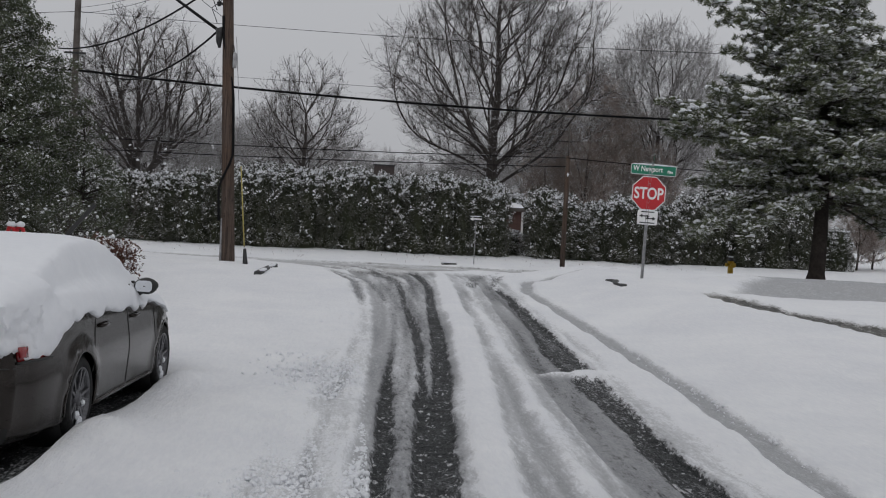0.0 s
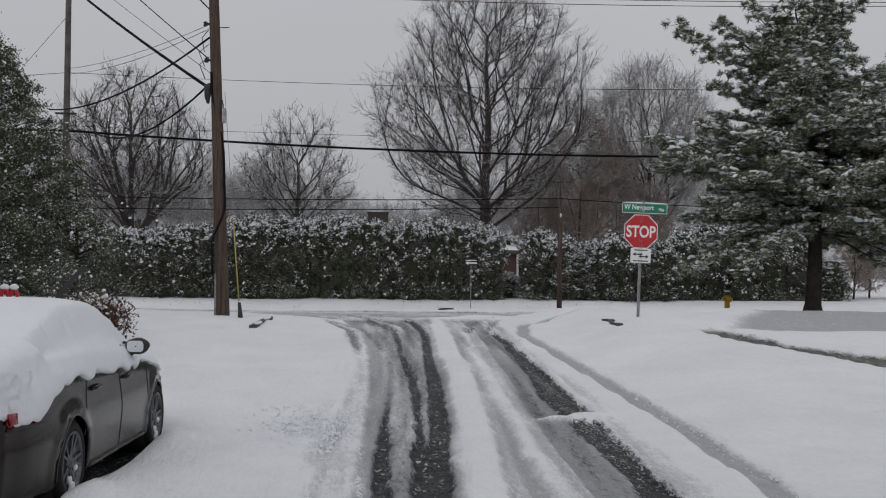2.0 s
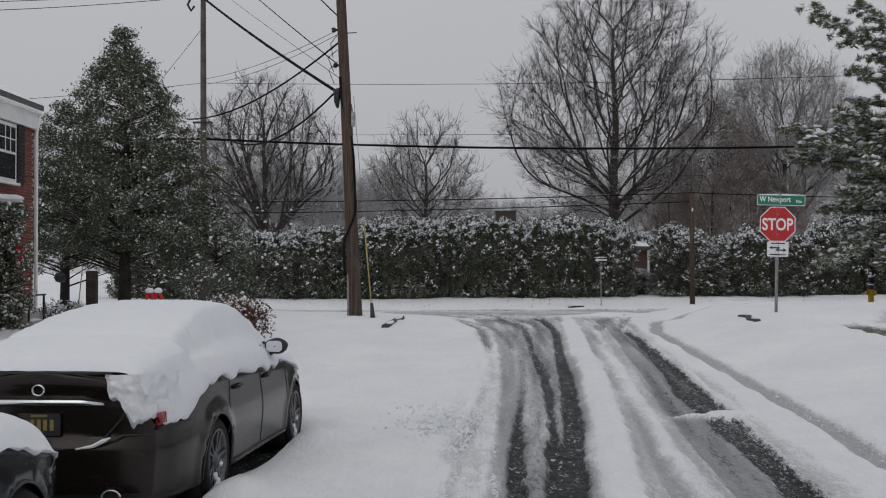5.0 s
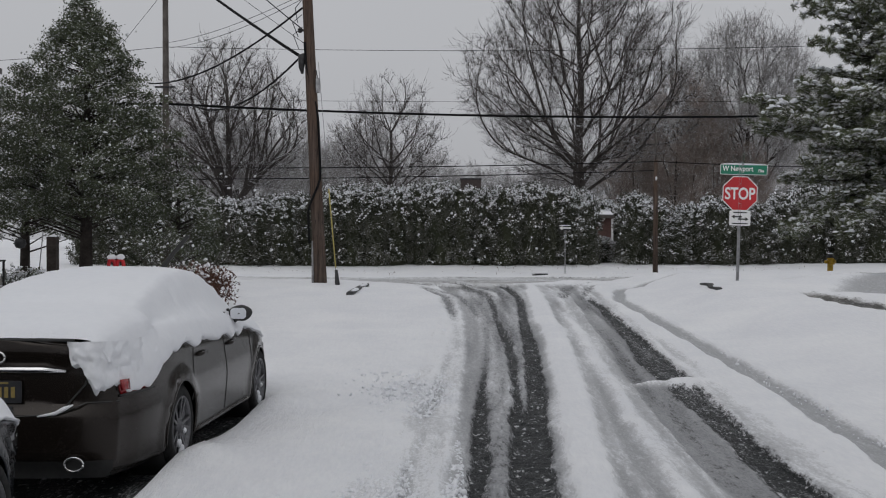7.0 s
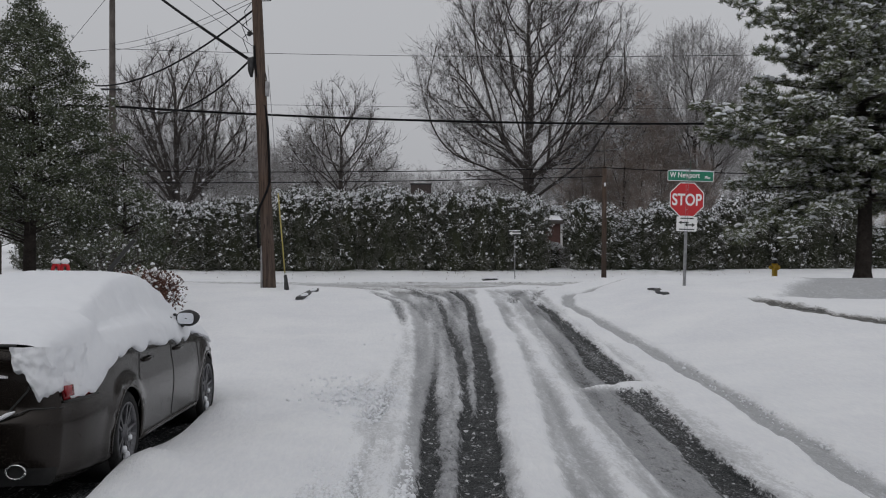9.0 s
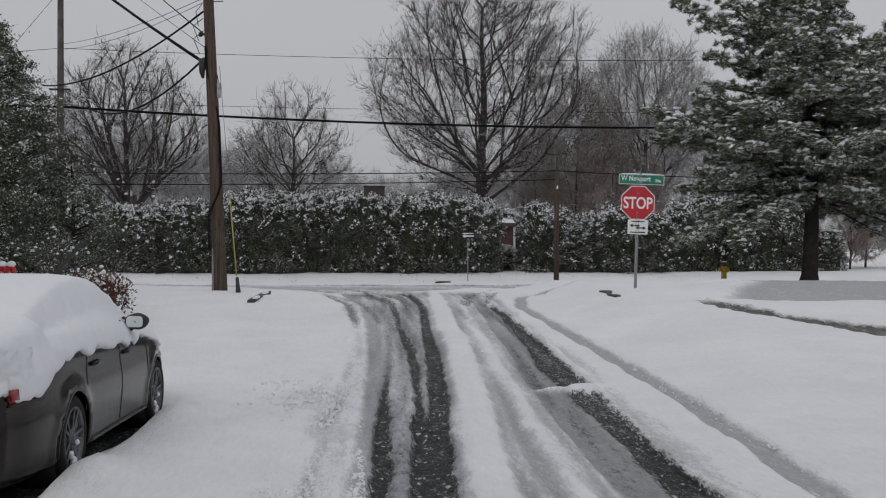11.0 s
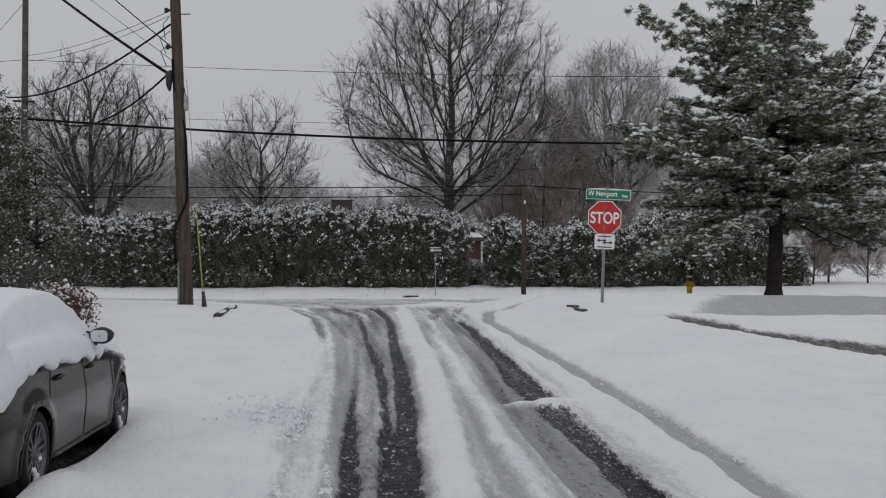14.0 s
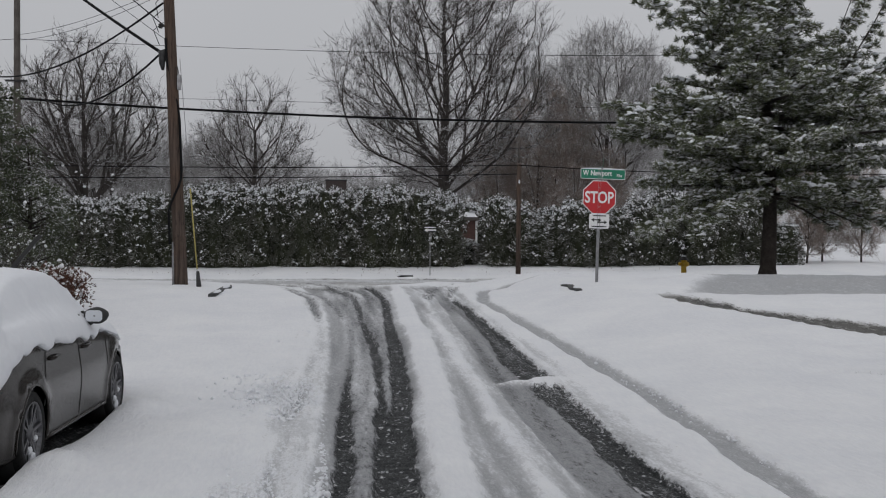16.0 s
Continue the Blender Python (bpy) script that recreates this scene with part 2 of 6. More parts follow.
M_BRICKDARK = surface("sooty_brick", (0.038, 0.030, 0.029), (0.075, 0.056, 0.052), 9.0, 0.88, bump=0.3)
M_BRICKDULL = surface("dull_red_brick", (0.075, 0.040, 0.035), (0.130, 0.070, 0.060), 9.0, 0.88, bump=0.3)
M_MORTAR = surface("grey_mortar", (0.30, 0.28, 0.26), (0.42, 0.40, 0.37), 12.0, 0.9, bump=0.3)
M_KERB = surface("wet_kerb_stone", (0.022, 0.023, 0.024), (0.065, 0.066, 0.068), 5.0, 0.7, bump=0.5, fine=25)
M_WHITE = surface("white_paint", (0.70, 0.70, 0.70), (0.82, 0.82, 0.81), 4.0, 0.5, bump=0.05)
M_SHINGLE = surface("grey_shingle", (0.07, 0.065, 0.065), (0.15, 0.14, 0.14), 6.0, 0.9, bump=0.4, snowy=0.5)
M_GLASS = glossy("dark_window_glass", (0.02, 0.022, 0.025), 0.03)


# ---- mesh helpers ----
def from_arrays(name, verts, faces, mats, index=None, smooth=True):
    """A mesh from arrays of corners and of faces with one number of sides."""
    verts, faces = np.asarray(verts, np.float32), np.asarray(faces, np.int32)
    me = bpy.data.meshes.new(name)
    k = faces.shape[1]
    me.vertices.add(len(verts))
    me.vertices.foreach_set("co", verts.ravel())
    me.loops.add(faces.size)
    me.loops.foreach_set("vertex_index", faces.ravel())
    me.polygons.add(len(faces))
    me.polygons.foreach_set("loop_start", np.arange(0, faces.size, k, dtype=np.int32))
    me.polygons.foreach_set("loop_total", np.full(len(faces), k, np.int32))
    for m in mats:
        me.materials.append(m)
    if index is not None:
        me.polygons.foreach_set("material_index", np.asarray(index, np.int32))
    me.polygons.foreach_set("use_smooth", np.full(len(faces), smooth))
    me.update(calc_edges=True)
    me.validate()
    return me


def part(name, bm, material, parent=None, label="", smooth=False):
    """Links a bmesh as one mesh object under a thing or a part."""
    me = bpy.data.meshes.new(name)
    bm.to_mesh(me)
    bm.free()
    for m in material if isinstance(material, (list, tuple)) else [material]:
        me.materials.append(m)
    if smooth:
        me.polygons.foreach_set("use_smooth", [True] * len(me.polygons))
    ob = new(name, me)
    ob.parent = parent
    return tagged(ob, label)


def mesh_part(name, me, parent=None, label="", kind=""):
    ob = new(name, me)
    ob.parent = parent
    return tagged(ob, label, kind=kind)


def thing(name, m, label, category, group="", kind=""):
    ob = new(name)
    ob.empty_display_size = 0.2
    ob.matrix_world = m
    return tagged(ob, label, category, group, kind)


def box_bm(size, at=(0, 0, 0), bevel=0.0, rot=None, bm=None):
    bm = bm or bmesh.new()
    m = Matrix.Translation(at) @ (rot or Matrix.Identity(4)) @ Matrix.Diagonal((*size, 1))
    r = bmesh.ops.create_cube(bm, size=1.0, matrix=m)
    if bevel:
        edges = {e for v in r["verts"] for e in v.link_edges}
        bmesh.ops.bevel(bm, geom=list(edges), offset=bevel, segments=2, affect="EDGES", profile=0.7)
    return bm


def turned(profile, sides=24, bm=None, m=None):
    """A turned solid round z from pairs of radius and height, closed at both ends."""
    bm = bm or bmesh.new()
    rings = []
    for r, z in profile:
        rings.append([bm.verts.new((r * math.cos(a), r * math.sin(a), z)) for a in (2 * math.pi * i / sides for i in range(sides))])
    for a, b in zip(rings, rings[1:]):
        for i in range(sides):
            bm.faces.new((a[i], a[(i + 1) % sides], b[(i + 1) % sides], b[i]))
    bm.faces.new(rings[0][::-1])
    bm.faces.new(rings[-1])
    if m is not None:
        bmesh.ops.transform(bm, matrix=m, verts=[v for r in rings for v in r])
    return bm


def tube_path(points, radii, sides=8, bm=None):
    """A tube along a line of points, with a radius at each."""
    bm = bm or bmesh.new()
    pts = [Vector(p) for p in points]
    rings = []
    for i, p in enumerate(pts):
        d = (pts[min(i + 1, len(pts) - 1)] - pts[max(i - 1, 0)]).normalized()
        side = d.orthogonal().normalized() if i == 0 else (side - d * side.dot(d)).normalized()
        up = d.cross(side)
        r = float(radii[i] if isinstance(radii, (list, tuple)) else radii)
        rings.append([bm.verts.new(p + r * (math.cos(a) * side + math.sin(a) * up)) for a in (2 * math.pi * k / sides for k in range(sides))])
    for a, b in zip(rings, rings[1:]):
        for k in range(sides):
            bm.faces.new((a[k], a[(k + 1) % sides], b[(k + 1) % sides], b[k]))
    bm.faces.new(rings[0][::-1])
    bm.faces.new(rings[-1])
    return bm


def tubes_mesh(name, seg, mat, sides=4):
    """One mesh of many tapered sticks: rows of start, end and the two radii."""
    seg = np.asarray(seg, float)
    p0, p1, r0, r1 = seg[:, :3], seg[:, 3:6], seg[:, 6], seg[:, 7]
    d = p1 - p0
    d /= np.maximum(np.linalg.norm(d, axis=1, keepdims=True), 1e-9)
    ref = np.where(np.abs(d[:, 2:3]) > 0.9, np.array([[1.0, 0, 0]]), np.array([[0, 0, 1.0]]))
    a = np.cross(d, ref)
    a /= np.linalg.norm(a, axis=1, keepdims=True)
    b = np.cross(d, a)
    ang = np.arange(sides) * 2 * math.pi / sides
    ring = a[:, None] * np.cos(ang)[None, :, None] + b[:, None] * np.sin(ang)[None, :, None]
    v = np.concatenate([p0[:, None] + ring * r0[:, None, None], p1[:, None] + ring * r1[:, None, None]], 1).reshape(-1, 3)
    k = np.arange(sides)
    quad = np.stack([k, k + sides, (k + 1) % sides + sides, (k + 1) % sides], 1)
    f = (np.arange(len(seg))[:, None, None] * 2 * sides + quad[None]).reshape(-1, 4)
    return from_arrays(name, v, f, [mat])


def value_noise(x, y, scale, seed):
    """Smooth random heights between 0 and 1 over the plan."""
    g = np.random.RandomState(seed).rand(256, 256)
    u, v = np.asarray(x, float) / scale, np.asarray(y, float) / scale
    i, j = np.floor(u).astype(int), np.floor(v).astype(int)
    a, b = u - i, v - j
    a, b = a * a * (3 - 2 * a), b * b * (3 - 2 * b)
    at = lambda p, q: g[p % 256, q % 256]
    return (at(i, j) * (1 - a) + at(i + 1, j) * a) * (1 - b) + (at(i, j + 1) * (1 - a) + at(i + 1, j + 1) * a) * b


def smooth(t):
    t = np.clip(t, 0, 1)
    return t * t * (3 - 2 * t)


# ---- the ground: one sheet of snow with a side street that climbs a little to a main road ----
def lie_of_land(x, y):
    x, y = np.asarray(x, float), np.asarray(y, float)
    z = np.interp(y, (-200, 0, 12, 16, 19, 22, 24, 27, 31, 36, 43, 50, 53, 57, 62, 120, 900), (0, 0, 0, 0.14, 0.30, 0.49, 0.61, 0.70, 0.62, 0.45, 0.25, 0.05, 0.12, 0.55, 0.70, 1.5, 4.0))
    z = z + 0.27 * smooth((x - 4.4) / 1.6) * smooth((y - 9) / 9) * (1 - smooth((y - 26) / 10))
    return z + 0.16 * smooth((x - 11) / 2.5) * smooth((y - 33) / 4) * (1 - smooth((y - 40.5) / 1.5))


def land(x, y, up=0.0):
    return (x, y, float(lie_of_land(x, y)) + up)


def band(x, y, ys, lefts, rights, soft):
    """1 between two lines that run along the street, falling to 0 over soft metres."""
    back = 0.065 * np.minimum(0, y - ys[0]) * (ys[0] < 9)
    l, r = np.interp(y, ys, lefts) + back, np.interp(y, ys, rights) + back
    inside = smooth((x - l) / soft + 0.5) * smooth((r - x) / soft + 0.5)
    return inside * (1.0 if ys[0] < 9 else smooth((y - ys[0]) / 0.6 + 1)) * smooth((ys[-1] - y) / 0.9 + 0.2)


def trail(x, y, points, half, soft):
    """1 along a line of points, falling to 0 beside it."""
    best = np.full(x.shape, 1e9)
    for (ax, ay), (bx, by) in zip(points, points[1:]):
        dx, dy = bx - ax, by - ay
        t = np.clip(((x - ax) * dx + (y - ay) * dy) / (dx * dx + dy * dy), 0, 1)
        best = np.minimum(best, np.hypot(x - ax - t * dx, y - ay - t * dy))
    return smooth((half - best) / soft + 0.5)


def build_ground():
    far = np.geomspace(3, 900, 22)
    xs = np.unique(np.round(np.concatenate([-11 - far, np.arange(-11, -1.2, 0.14), np.arange(-1.2, 5.4, 0.035), np.arange(5.4, 17, 0.13), 17 + far]), 3))
    ys = np.unique(np.round(np.concatenate([-6 - far, np.arange(-6, 4, 0.25), np.arange(4, 14, 0.06), np.arange(14, 30, 0.10), np.arange(30, 62, 0.35), 62 + far]), 3))
    x, y = np.meshgrid(xs, ys)
    n_y = (8.2, 9.8, 12.0, 14.5, 16.8, 19.6, 23.2, 26.5)
    wob = 0.05 * (value_noise(x, y, 2.4, 3) - 0.5) + 0.05 * (value_noise(x, y, 0.35, 4) - 0.5)
    xw = x + wob
    # slush over the whole driven width, then the bare wheel tracks in it
    slush = 0.80 * band(xw, y, n_y, (0.0, 0.08, 0.18, 0.25, 0.30, 0.30, 0.25, -0.3), (0.96, 1.09, 1.28, 1.45, 1.60, 1.72, 1.85, 2.1), 0.22)
    slush = np.maximum(slush, 0.50 * band(xw, y, n_y, (-0.65, -0.58, -0.45, -0.35, -0.2, -0.1, -0.1, -0.5), (0.3, 0.3, 0.4, 0.4, 0.4, 0.4, 0.4, 0.4), 0.8))
    slush = np.maximum(slush, 0.74 * band(xw, y, n_y, (1.28, 1.43, 1.65, 1.82, 1.96, 2.08, 2.20, 2.2), (2.0, 2.1, 2.3, 2.5, 2.6, 2.7, 2.8, 3.0), 0.16))
    slush = slush * (1 - 0.5 * band(xw, y, n_y[:7], (1.67, 1.75, 1.89, 2.03, 2.17, 2.30, 2.42), (1.89, 1.96, 2.06, 2.20, 2.35, 2.44, 2.52), 0.14))
    slush = np.maximum(slush, 0.98 * band(xw, y, n_y, (1.97, 2.07, 2.21, 2.38, 2.53, 2.63, 2.74, 2.7), (2.48, 2.58, 2.74, 2.84, 2.95, 3.15, 3.1, 3.2), 0.15))
    slush = np.maximum(slush, 0.50 * band(xw, y, n_y, (2.6, 2.7, 2.9, 3.0, 3.1, 3.1, 3.0, 3.0), (3.02, 3.10, 3.33, 3.46, 3.54, 3.56, 3.5, 3.6), 0.3))
    tar = 1.08 * band(xw, y, n_y[:5], (0.20, 0.28, 0.39, 0.52, 0.62), (0.38, 0.45, 0.52, 0.62, 0.70), 0.12) * smooth((15.0 - y) / 5 + 0.35)
    tar = np.maximum(tar, (1.10 - 0.30 * smooth((y - 14) / 6)) * band(xw, y, n_y, (0.52, 0.62, 0.78, 0.89, 0.94, 0.91, 0.90, 0.4), (0.74, 0.80, 0.89, 1.02, 1.11, 1.05, 1.08, 0.8), 0.11))
    tar = np.maximum(tar, 1.12 * band(xw, y, n_y, (0.66, 0.76, 0.94, 1.11, 1.24, 1.40, 1.56, 1.3), (0.88, 1.01, 1.18, 1.35, 1.47, 1.60, 1.73, 1.6), 0.11))
    tar = np.maximum(tar, 1.08 * band(xw, y, n_y[:7], (2.42, 2.53, 2.68, 2.72, 2.90, 3.10, 3.05), (2.77, 2.85, 3.05, 3.17, 3.25, 3.30, 3.23), 0.09))
    tar = np.maximum(tar, 0.44 * band(xw, y, n_y, (1.97, 2.07, 2.21, 2.38, 2.53, 2.63, 2.74, 2.6), (2.5, 2.6, 2.75, 2.85, 2.95, 3.15, 3.1, 3.2), 0.2))
    tar = np.maximum(tar, 0.40 * band(xw, y, n_y, (0.18, 0.26, 0.36, 0.46, 0.54, 0.56, 0.5, 0.1), (0.90, 1.03, 1.20, 1.38, 1.50, 1.62, 1.75, 1.8), 0.18))
    # streaks along the way of travel
    rel = x - np.interp(y, n_y, (1.34, 1.46, 1.66, 1.84, 1.96, 2.02, 2.0, 1.9))
    streak = 0.6 * (value_noise(rel, y * 0.05, 0.09, 61) - 0.5) + 0.6 * (value_noise(rel, y * 0.10, 0.22, 62) - 0.5)
    driven = smooth((slush - 0.15) / 0.2)
    slush = slush + 0.55 * streak * driven
    tar = tar + 0.55 * streak * (tar > 0.05)
    # a ridge of snow dropped across the outer track
    lump = np.exp(-((y - 12.95 - 0.05 * (x - 2.6)) / 0.12) ** 2) * smooth((x - 2.2) / 0.3) * smooth((3.4 - x) / 0.3)
    tar, slush = tar * (1 - lump), slush * (1 - 0.6 * lump)
    # the single track that turns off to the right, and faint older ones on the left
    turn_off = trail(xw, y, ((0.7, -30.0), (3.35, 6.5), (3.57, 8.56), (3.9, 11.9), (3.96, 15.9), (3.86, 19.8), (3.72, 22.4), (4.0, 24.1), (4.9, 25.6), (7.0, 26.9)), 0.15, 0.12)
    slush = np.maximum(slush, 0.78 * turn_off)
    old = trail(xw, y, ((0.24, 17.2), (0.16, 20.2), (0.05, 23.0), (-0.5, 25.2)), 0.10, 0.14)
    old = np.maximum(old, trail(xw, y, ((0.75, 17.5), (0.62, 20.5), (0.30, 23.5), (-0.6, 25.9)), 0.10, 0.14))
    old = old * smooth((y - 17.5) / 3.5)
    slush = np.maximum(slush, 0.85 * old)
    tar = np.maximum(tar, 0.55 * old)
    ring = trail(xw, y, ((-1.9, 13.4), (-1.2, 15.4), (-0.4, 17.0), (0.1, 18.5)), 0.09, 0.2)
    slush = np.maximum(slush, 0.22 * ring)
    # the mouth of the street and the main road beyond
    mouth = smooth((y - np.interp(x, (-14, -6, -2.4, -1.2, 0.2, 1.6, 4.0, 8.0, 12, 40), (41, 33, 27.3, 26.3, 25.3, 25.6, 27.6, 30.5, 38, 41))) / 1.4 + 0.3) * (1 - smooth((y - 50.4) / 0.8))
    slush = np.maximum(slush, mouth * (0.68 + 0.22 * (value_noise(x, y, 2.5, 8) - 0.5) + 0.5 * (value_noise(x * 0.25, y, 0.8, 9) - 0.5)))
    tar = np.maximum(tar, 0.52 * mouth * smooth((value_noise(x * 0.18, y, 0.7, 12) - 0.55) / 0.25))
    for x0, x1 in ((1.4, -2.2), (1.0, -4.5), (2.6, 6.5), (3.0, 8.0)):
        tar = np.maximum(tar, 0.62 * trail(xw, y, ((x0, 23.0), (x0 * 0.9 + x1 * 0.1, 25.5), ((x0 + x1) / 2, 28.3), (x1, 31.0), (x1 * 2.2, 35.5)), 0.16, 0.25))
    for line in (((-16, 34.5), (-4, 29.8), (0, 28.6)), ((5.2, 27.6), (9, 30.4), (14, 36.5))):
        tar = np.maximum(tar, 0.72 * trail(xw, y, line, 0.30, 0.3))
    # the thawed strip beside the lawn, the kerb at the hydrant and a drain on the verge
    strip_y = (14.6, 15.6, 16.7, 17.6, 19.0, 20.3, 21.5)
    soil = 0.98 * band(x + 2 * wob, y, strip_y, (9.3, 8.6, 8.2, 7.70, 7.20, 7.10, 7.05), (12.2, 11.0, 9.55, 8.80, 8.15, 7.85, 7.58), 0.12)
    slush = np.maximum(slush, 0.9 * smooth(soil / 0.6))
    tar = np.maximum(tar, 0.78 * soil)
    soil = soil * (0.30 + 0.35 * (value_noise(x * 0.5, y, 0.9, 52)))
    soil = np.maximum(soil, 0.9 * trail(x + wob, y, ((6.62, 12.57), (7.3, 12.25)), 0.05, 0.08))
    soil = np.maximum(soil, 0.9 * trail(x + wob, y, ((10.4, 35.2), (11.6, 37.4), (13.0, 39.5), (15.5, 42.0)), 0.16, 0.2))
    # grit along the far kerb and brownish salt in the mouth of the street
    soil = np.maximum(soil, (0.50 + 0.35 * value_noise(x * 0.3, y, 1.0, 71)) * smooth((0.45 - np.abs(y - 50.3)) / 0.25))
    soil = np.maximum(soil, 0.30 * mouth * smooth((value_noise(x * 0.3, y, 1.6, 72) - 0.35) / 0.3))
    pad = smooth((x - np.interp(y, (20, 21.4, 24, 26, 36, 44), (6.9, 7.3, 8.5, 9.7, 12.8, 16.0))) / 1.0) * smooth((y - 20.9) / 0.7) * (1 - smooth((y - 38) / 3))
    slush = np.maximum(slush, 0.76 * pad)
    soil = np.maximum(soil, 0.85 * trail(x + wob, y, ((7.64, 23.7), (8.4, 24.6), (9.2, 25.4), (10.7, 27.0)), 0.07, 0.1))
    # bare ground under the parked cars, widened so its dark colour carries their shade
    for cy, half, back in ((9.9, 2.75, 0.90), (4.2, 2.30, 0.0)):
        cx = -2.95 + 0.06 * (cy - 9.9)
        u, v = (x - cx) - 0.052 * (y - cy), (y - cy)
        tar = np.maximum(tar, 1.25 * smooth((0.99 - np.abs(u)) / 0.14) * smooth((half - np.abs(v + back)) / 0.3))
    cover = (1 - np.clip(np.maximum(slush * 0.75, np.maximum(tar, soil)), 0, 1))
    lumps = 0.030 * value_noise(x, y, 0.45, 25) + 0.045 * value_noise(x, y, 0.9, 21) + 0.07 * value_noise(x, y, 3.1, 22) + 0.018 * value_noise(x, y, 0.22, 23)
    grain = 0.014 * value_noise(x, y, 0.11, 24) * (slush > 0.2)
    z = lie_of_land(x, y) + 0.085 * cover + lumps * (0.35 + 0.65 * cover) + grain - 0.07
    # snow pushed up beside the wheels of the parked car
    for wx, wy, h in ((-1.86, 8.25, 0.11), (-1.66, 11.0, 0.12), (-1.55, 11.5, 0.07), (-1.9, 7.5, 0.05)):
        z = z + h * np.exp(-((x - wx) / 0.22) ** 2 - ((y - wy) / 0.38) ** 2) * (0.6 + 0.8 * value_noise(x, y, 0.16, 31))
    nx, ny = len(xs), len(ys)
    i = np.arange((ny - 1) * nx).reshape(ny - 1, nx)[:, :-1].ravel()
    me = from_arrays("ground", np.stack([x, y, z], -1).reshape(-1, 3), np.stack([i, i + 1, i + nx + 1, i + nx], 1), [M_GROUND])
    wear = me.attributes.new("wear", "FLOAT_COLOR", "POINT")
    wear.data.foreach_set("color", np.stack([tar, slush, soil, np.ones_like(x)], -1).astype(np.float32).ravel())
    tagged(new("ground", me), "snow-covered lawns and street with slushy tyre tracks", "ground", kind="structure")


def snow_clods():
    """Crumbs of snow thrown up beside the tracks."""
    rng = np.random.RandomState(91)
    n = 8000
    y = 6.0 + 13.0 * rng.rand(n) ** 1.4
    x = np.where(rng.rand(n) < 0.93, 0.15 - np.abs(rng.normal(0, 0.45, n)), 3.1 + 0.06 * y + np.abs(rng.normal(0, 0.5, n)))
    keep = x > -1.75 + 0.05 * (y - 9.9)
    x, y = x[keep], y[keep]
    n = len(x)
    lv, lf = lump_shape(5)
    p = np.stack([x, y, lie_of_land(x, y) + np.interp(x, (-0.6, 0.0, 3.4, 3.8), (0.068, 0.032, 0.032, 0.06))], 1)
    me = scatter("snow_clods", lv, lf, p, random_turns(rng, n, 0.5), 0.008 + 0.026 * rng.rand(n) ** 3.5, [M_SNOW], True)
    tagged(new("snow_clods", me), "crumbs of snow thrown up beside the tracks", "snow", kind="stuff")


def verge_grass():
    """Withered blades that stand out of the snow along the far verge."""
    rng = np.random.RandomState(92)
    n = 420
    x, y = rng.uniform(-15, 19, n), 52.2 + 4.0 * rng.rand(n) ** 0.7
    p = np.stack([x, y, lie_of_land(x, y) + 0.05], 1)
    v = np.array([(-0.10, 0, 0), (0.10, 0, 0), (0.16, 0.05, 1.0), (-0.02, 0.04, 0.9)])
    me = scatter("verge_grass", v, np.array([(0, 1, 2, 3)]), p, random_turns(rng, n, 0.85), rng.uniform(0.04, 0.11, n), [M_SHRUB])
    tagged(new("verge_grass", me), "withered brown grass blades poking out of the snow", "grass", kind="stuff")


build_ground()


# ---- plants ----
def unit(v):
    return v / max(np.linalg.norm(v), 1e-9)


def tilted(rng, d, angle, spin=None):
    """A direction that leaves d by an angle, at a turn round it."""
    a = unit(np.cross(d, (0.31, 0.52, 0.79) if abs(d[2]) > 0.9 else (0, 0, 1)))
    b = np.cross(d, a)
    s = rng.uniform(0, 2 * math.pi) if spin is None else spin
    return unit(d * math.cos(angle) + (a * math.cos(s) + b * math.sin(s)) * math.sin(angle))


def grow(rng, out, p, d, length, r, level, spec):
    """A branch of several bent pieces and the branches that leave it; out collects sticks by level."""
    top = len(spec) - 1
    sp = spec[level]
    n = sp["pieces"]
    line = [p]
    step = length / n
    for i in range(n):
        d = unit(d + rng.normal(0, sp["bend"], 3) + np.array((0, 0, sp["lift"])))
        q = p + d * step
        r0, r1 = r * (1 - 0.85 * i / n), r * (1 - 0.85 * (i + 1) / n)
        out[min(level, 2)].append((*p, *q, r0, r1))
        p = q
        line.append(p)
    if level == top:
        return
    nxt = spec[level + 1]
    count = sp["kids"]
    for k in range(count):
        f = sp["from"] + (1 - sp["from"]) * (k + rng.uniform(0.1, 0.9)) / count
        f = min(f, 0.985)
        i = int(f * n)
        base = line[i] + (line[i + 1] - line[i]) * (f * n - i)
        along = unit(line[i + 1] - line[i])
        angle = radians(sp["wide"] + (sp["narrow"] - sp["wide"]) * f) * rng.uniform(0.8, 1.2)
        ln = length * sp["reach"] * sp["shape"](f) * rng.uniform(0.75, 1.2)
        rr = min(r * (1 - 0.85 * f) * 0.75, max(ln * nxt["slim"], 0.011))
        spin = k * 2.4 + rng.uniform(-0.5, 0.5) if level == 0 else None
        grow(rng, out, base, tilted(rng, along, angle, spin), ln, rr, level + 1, spec)


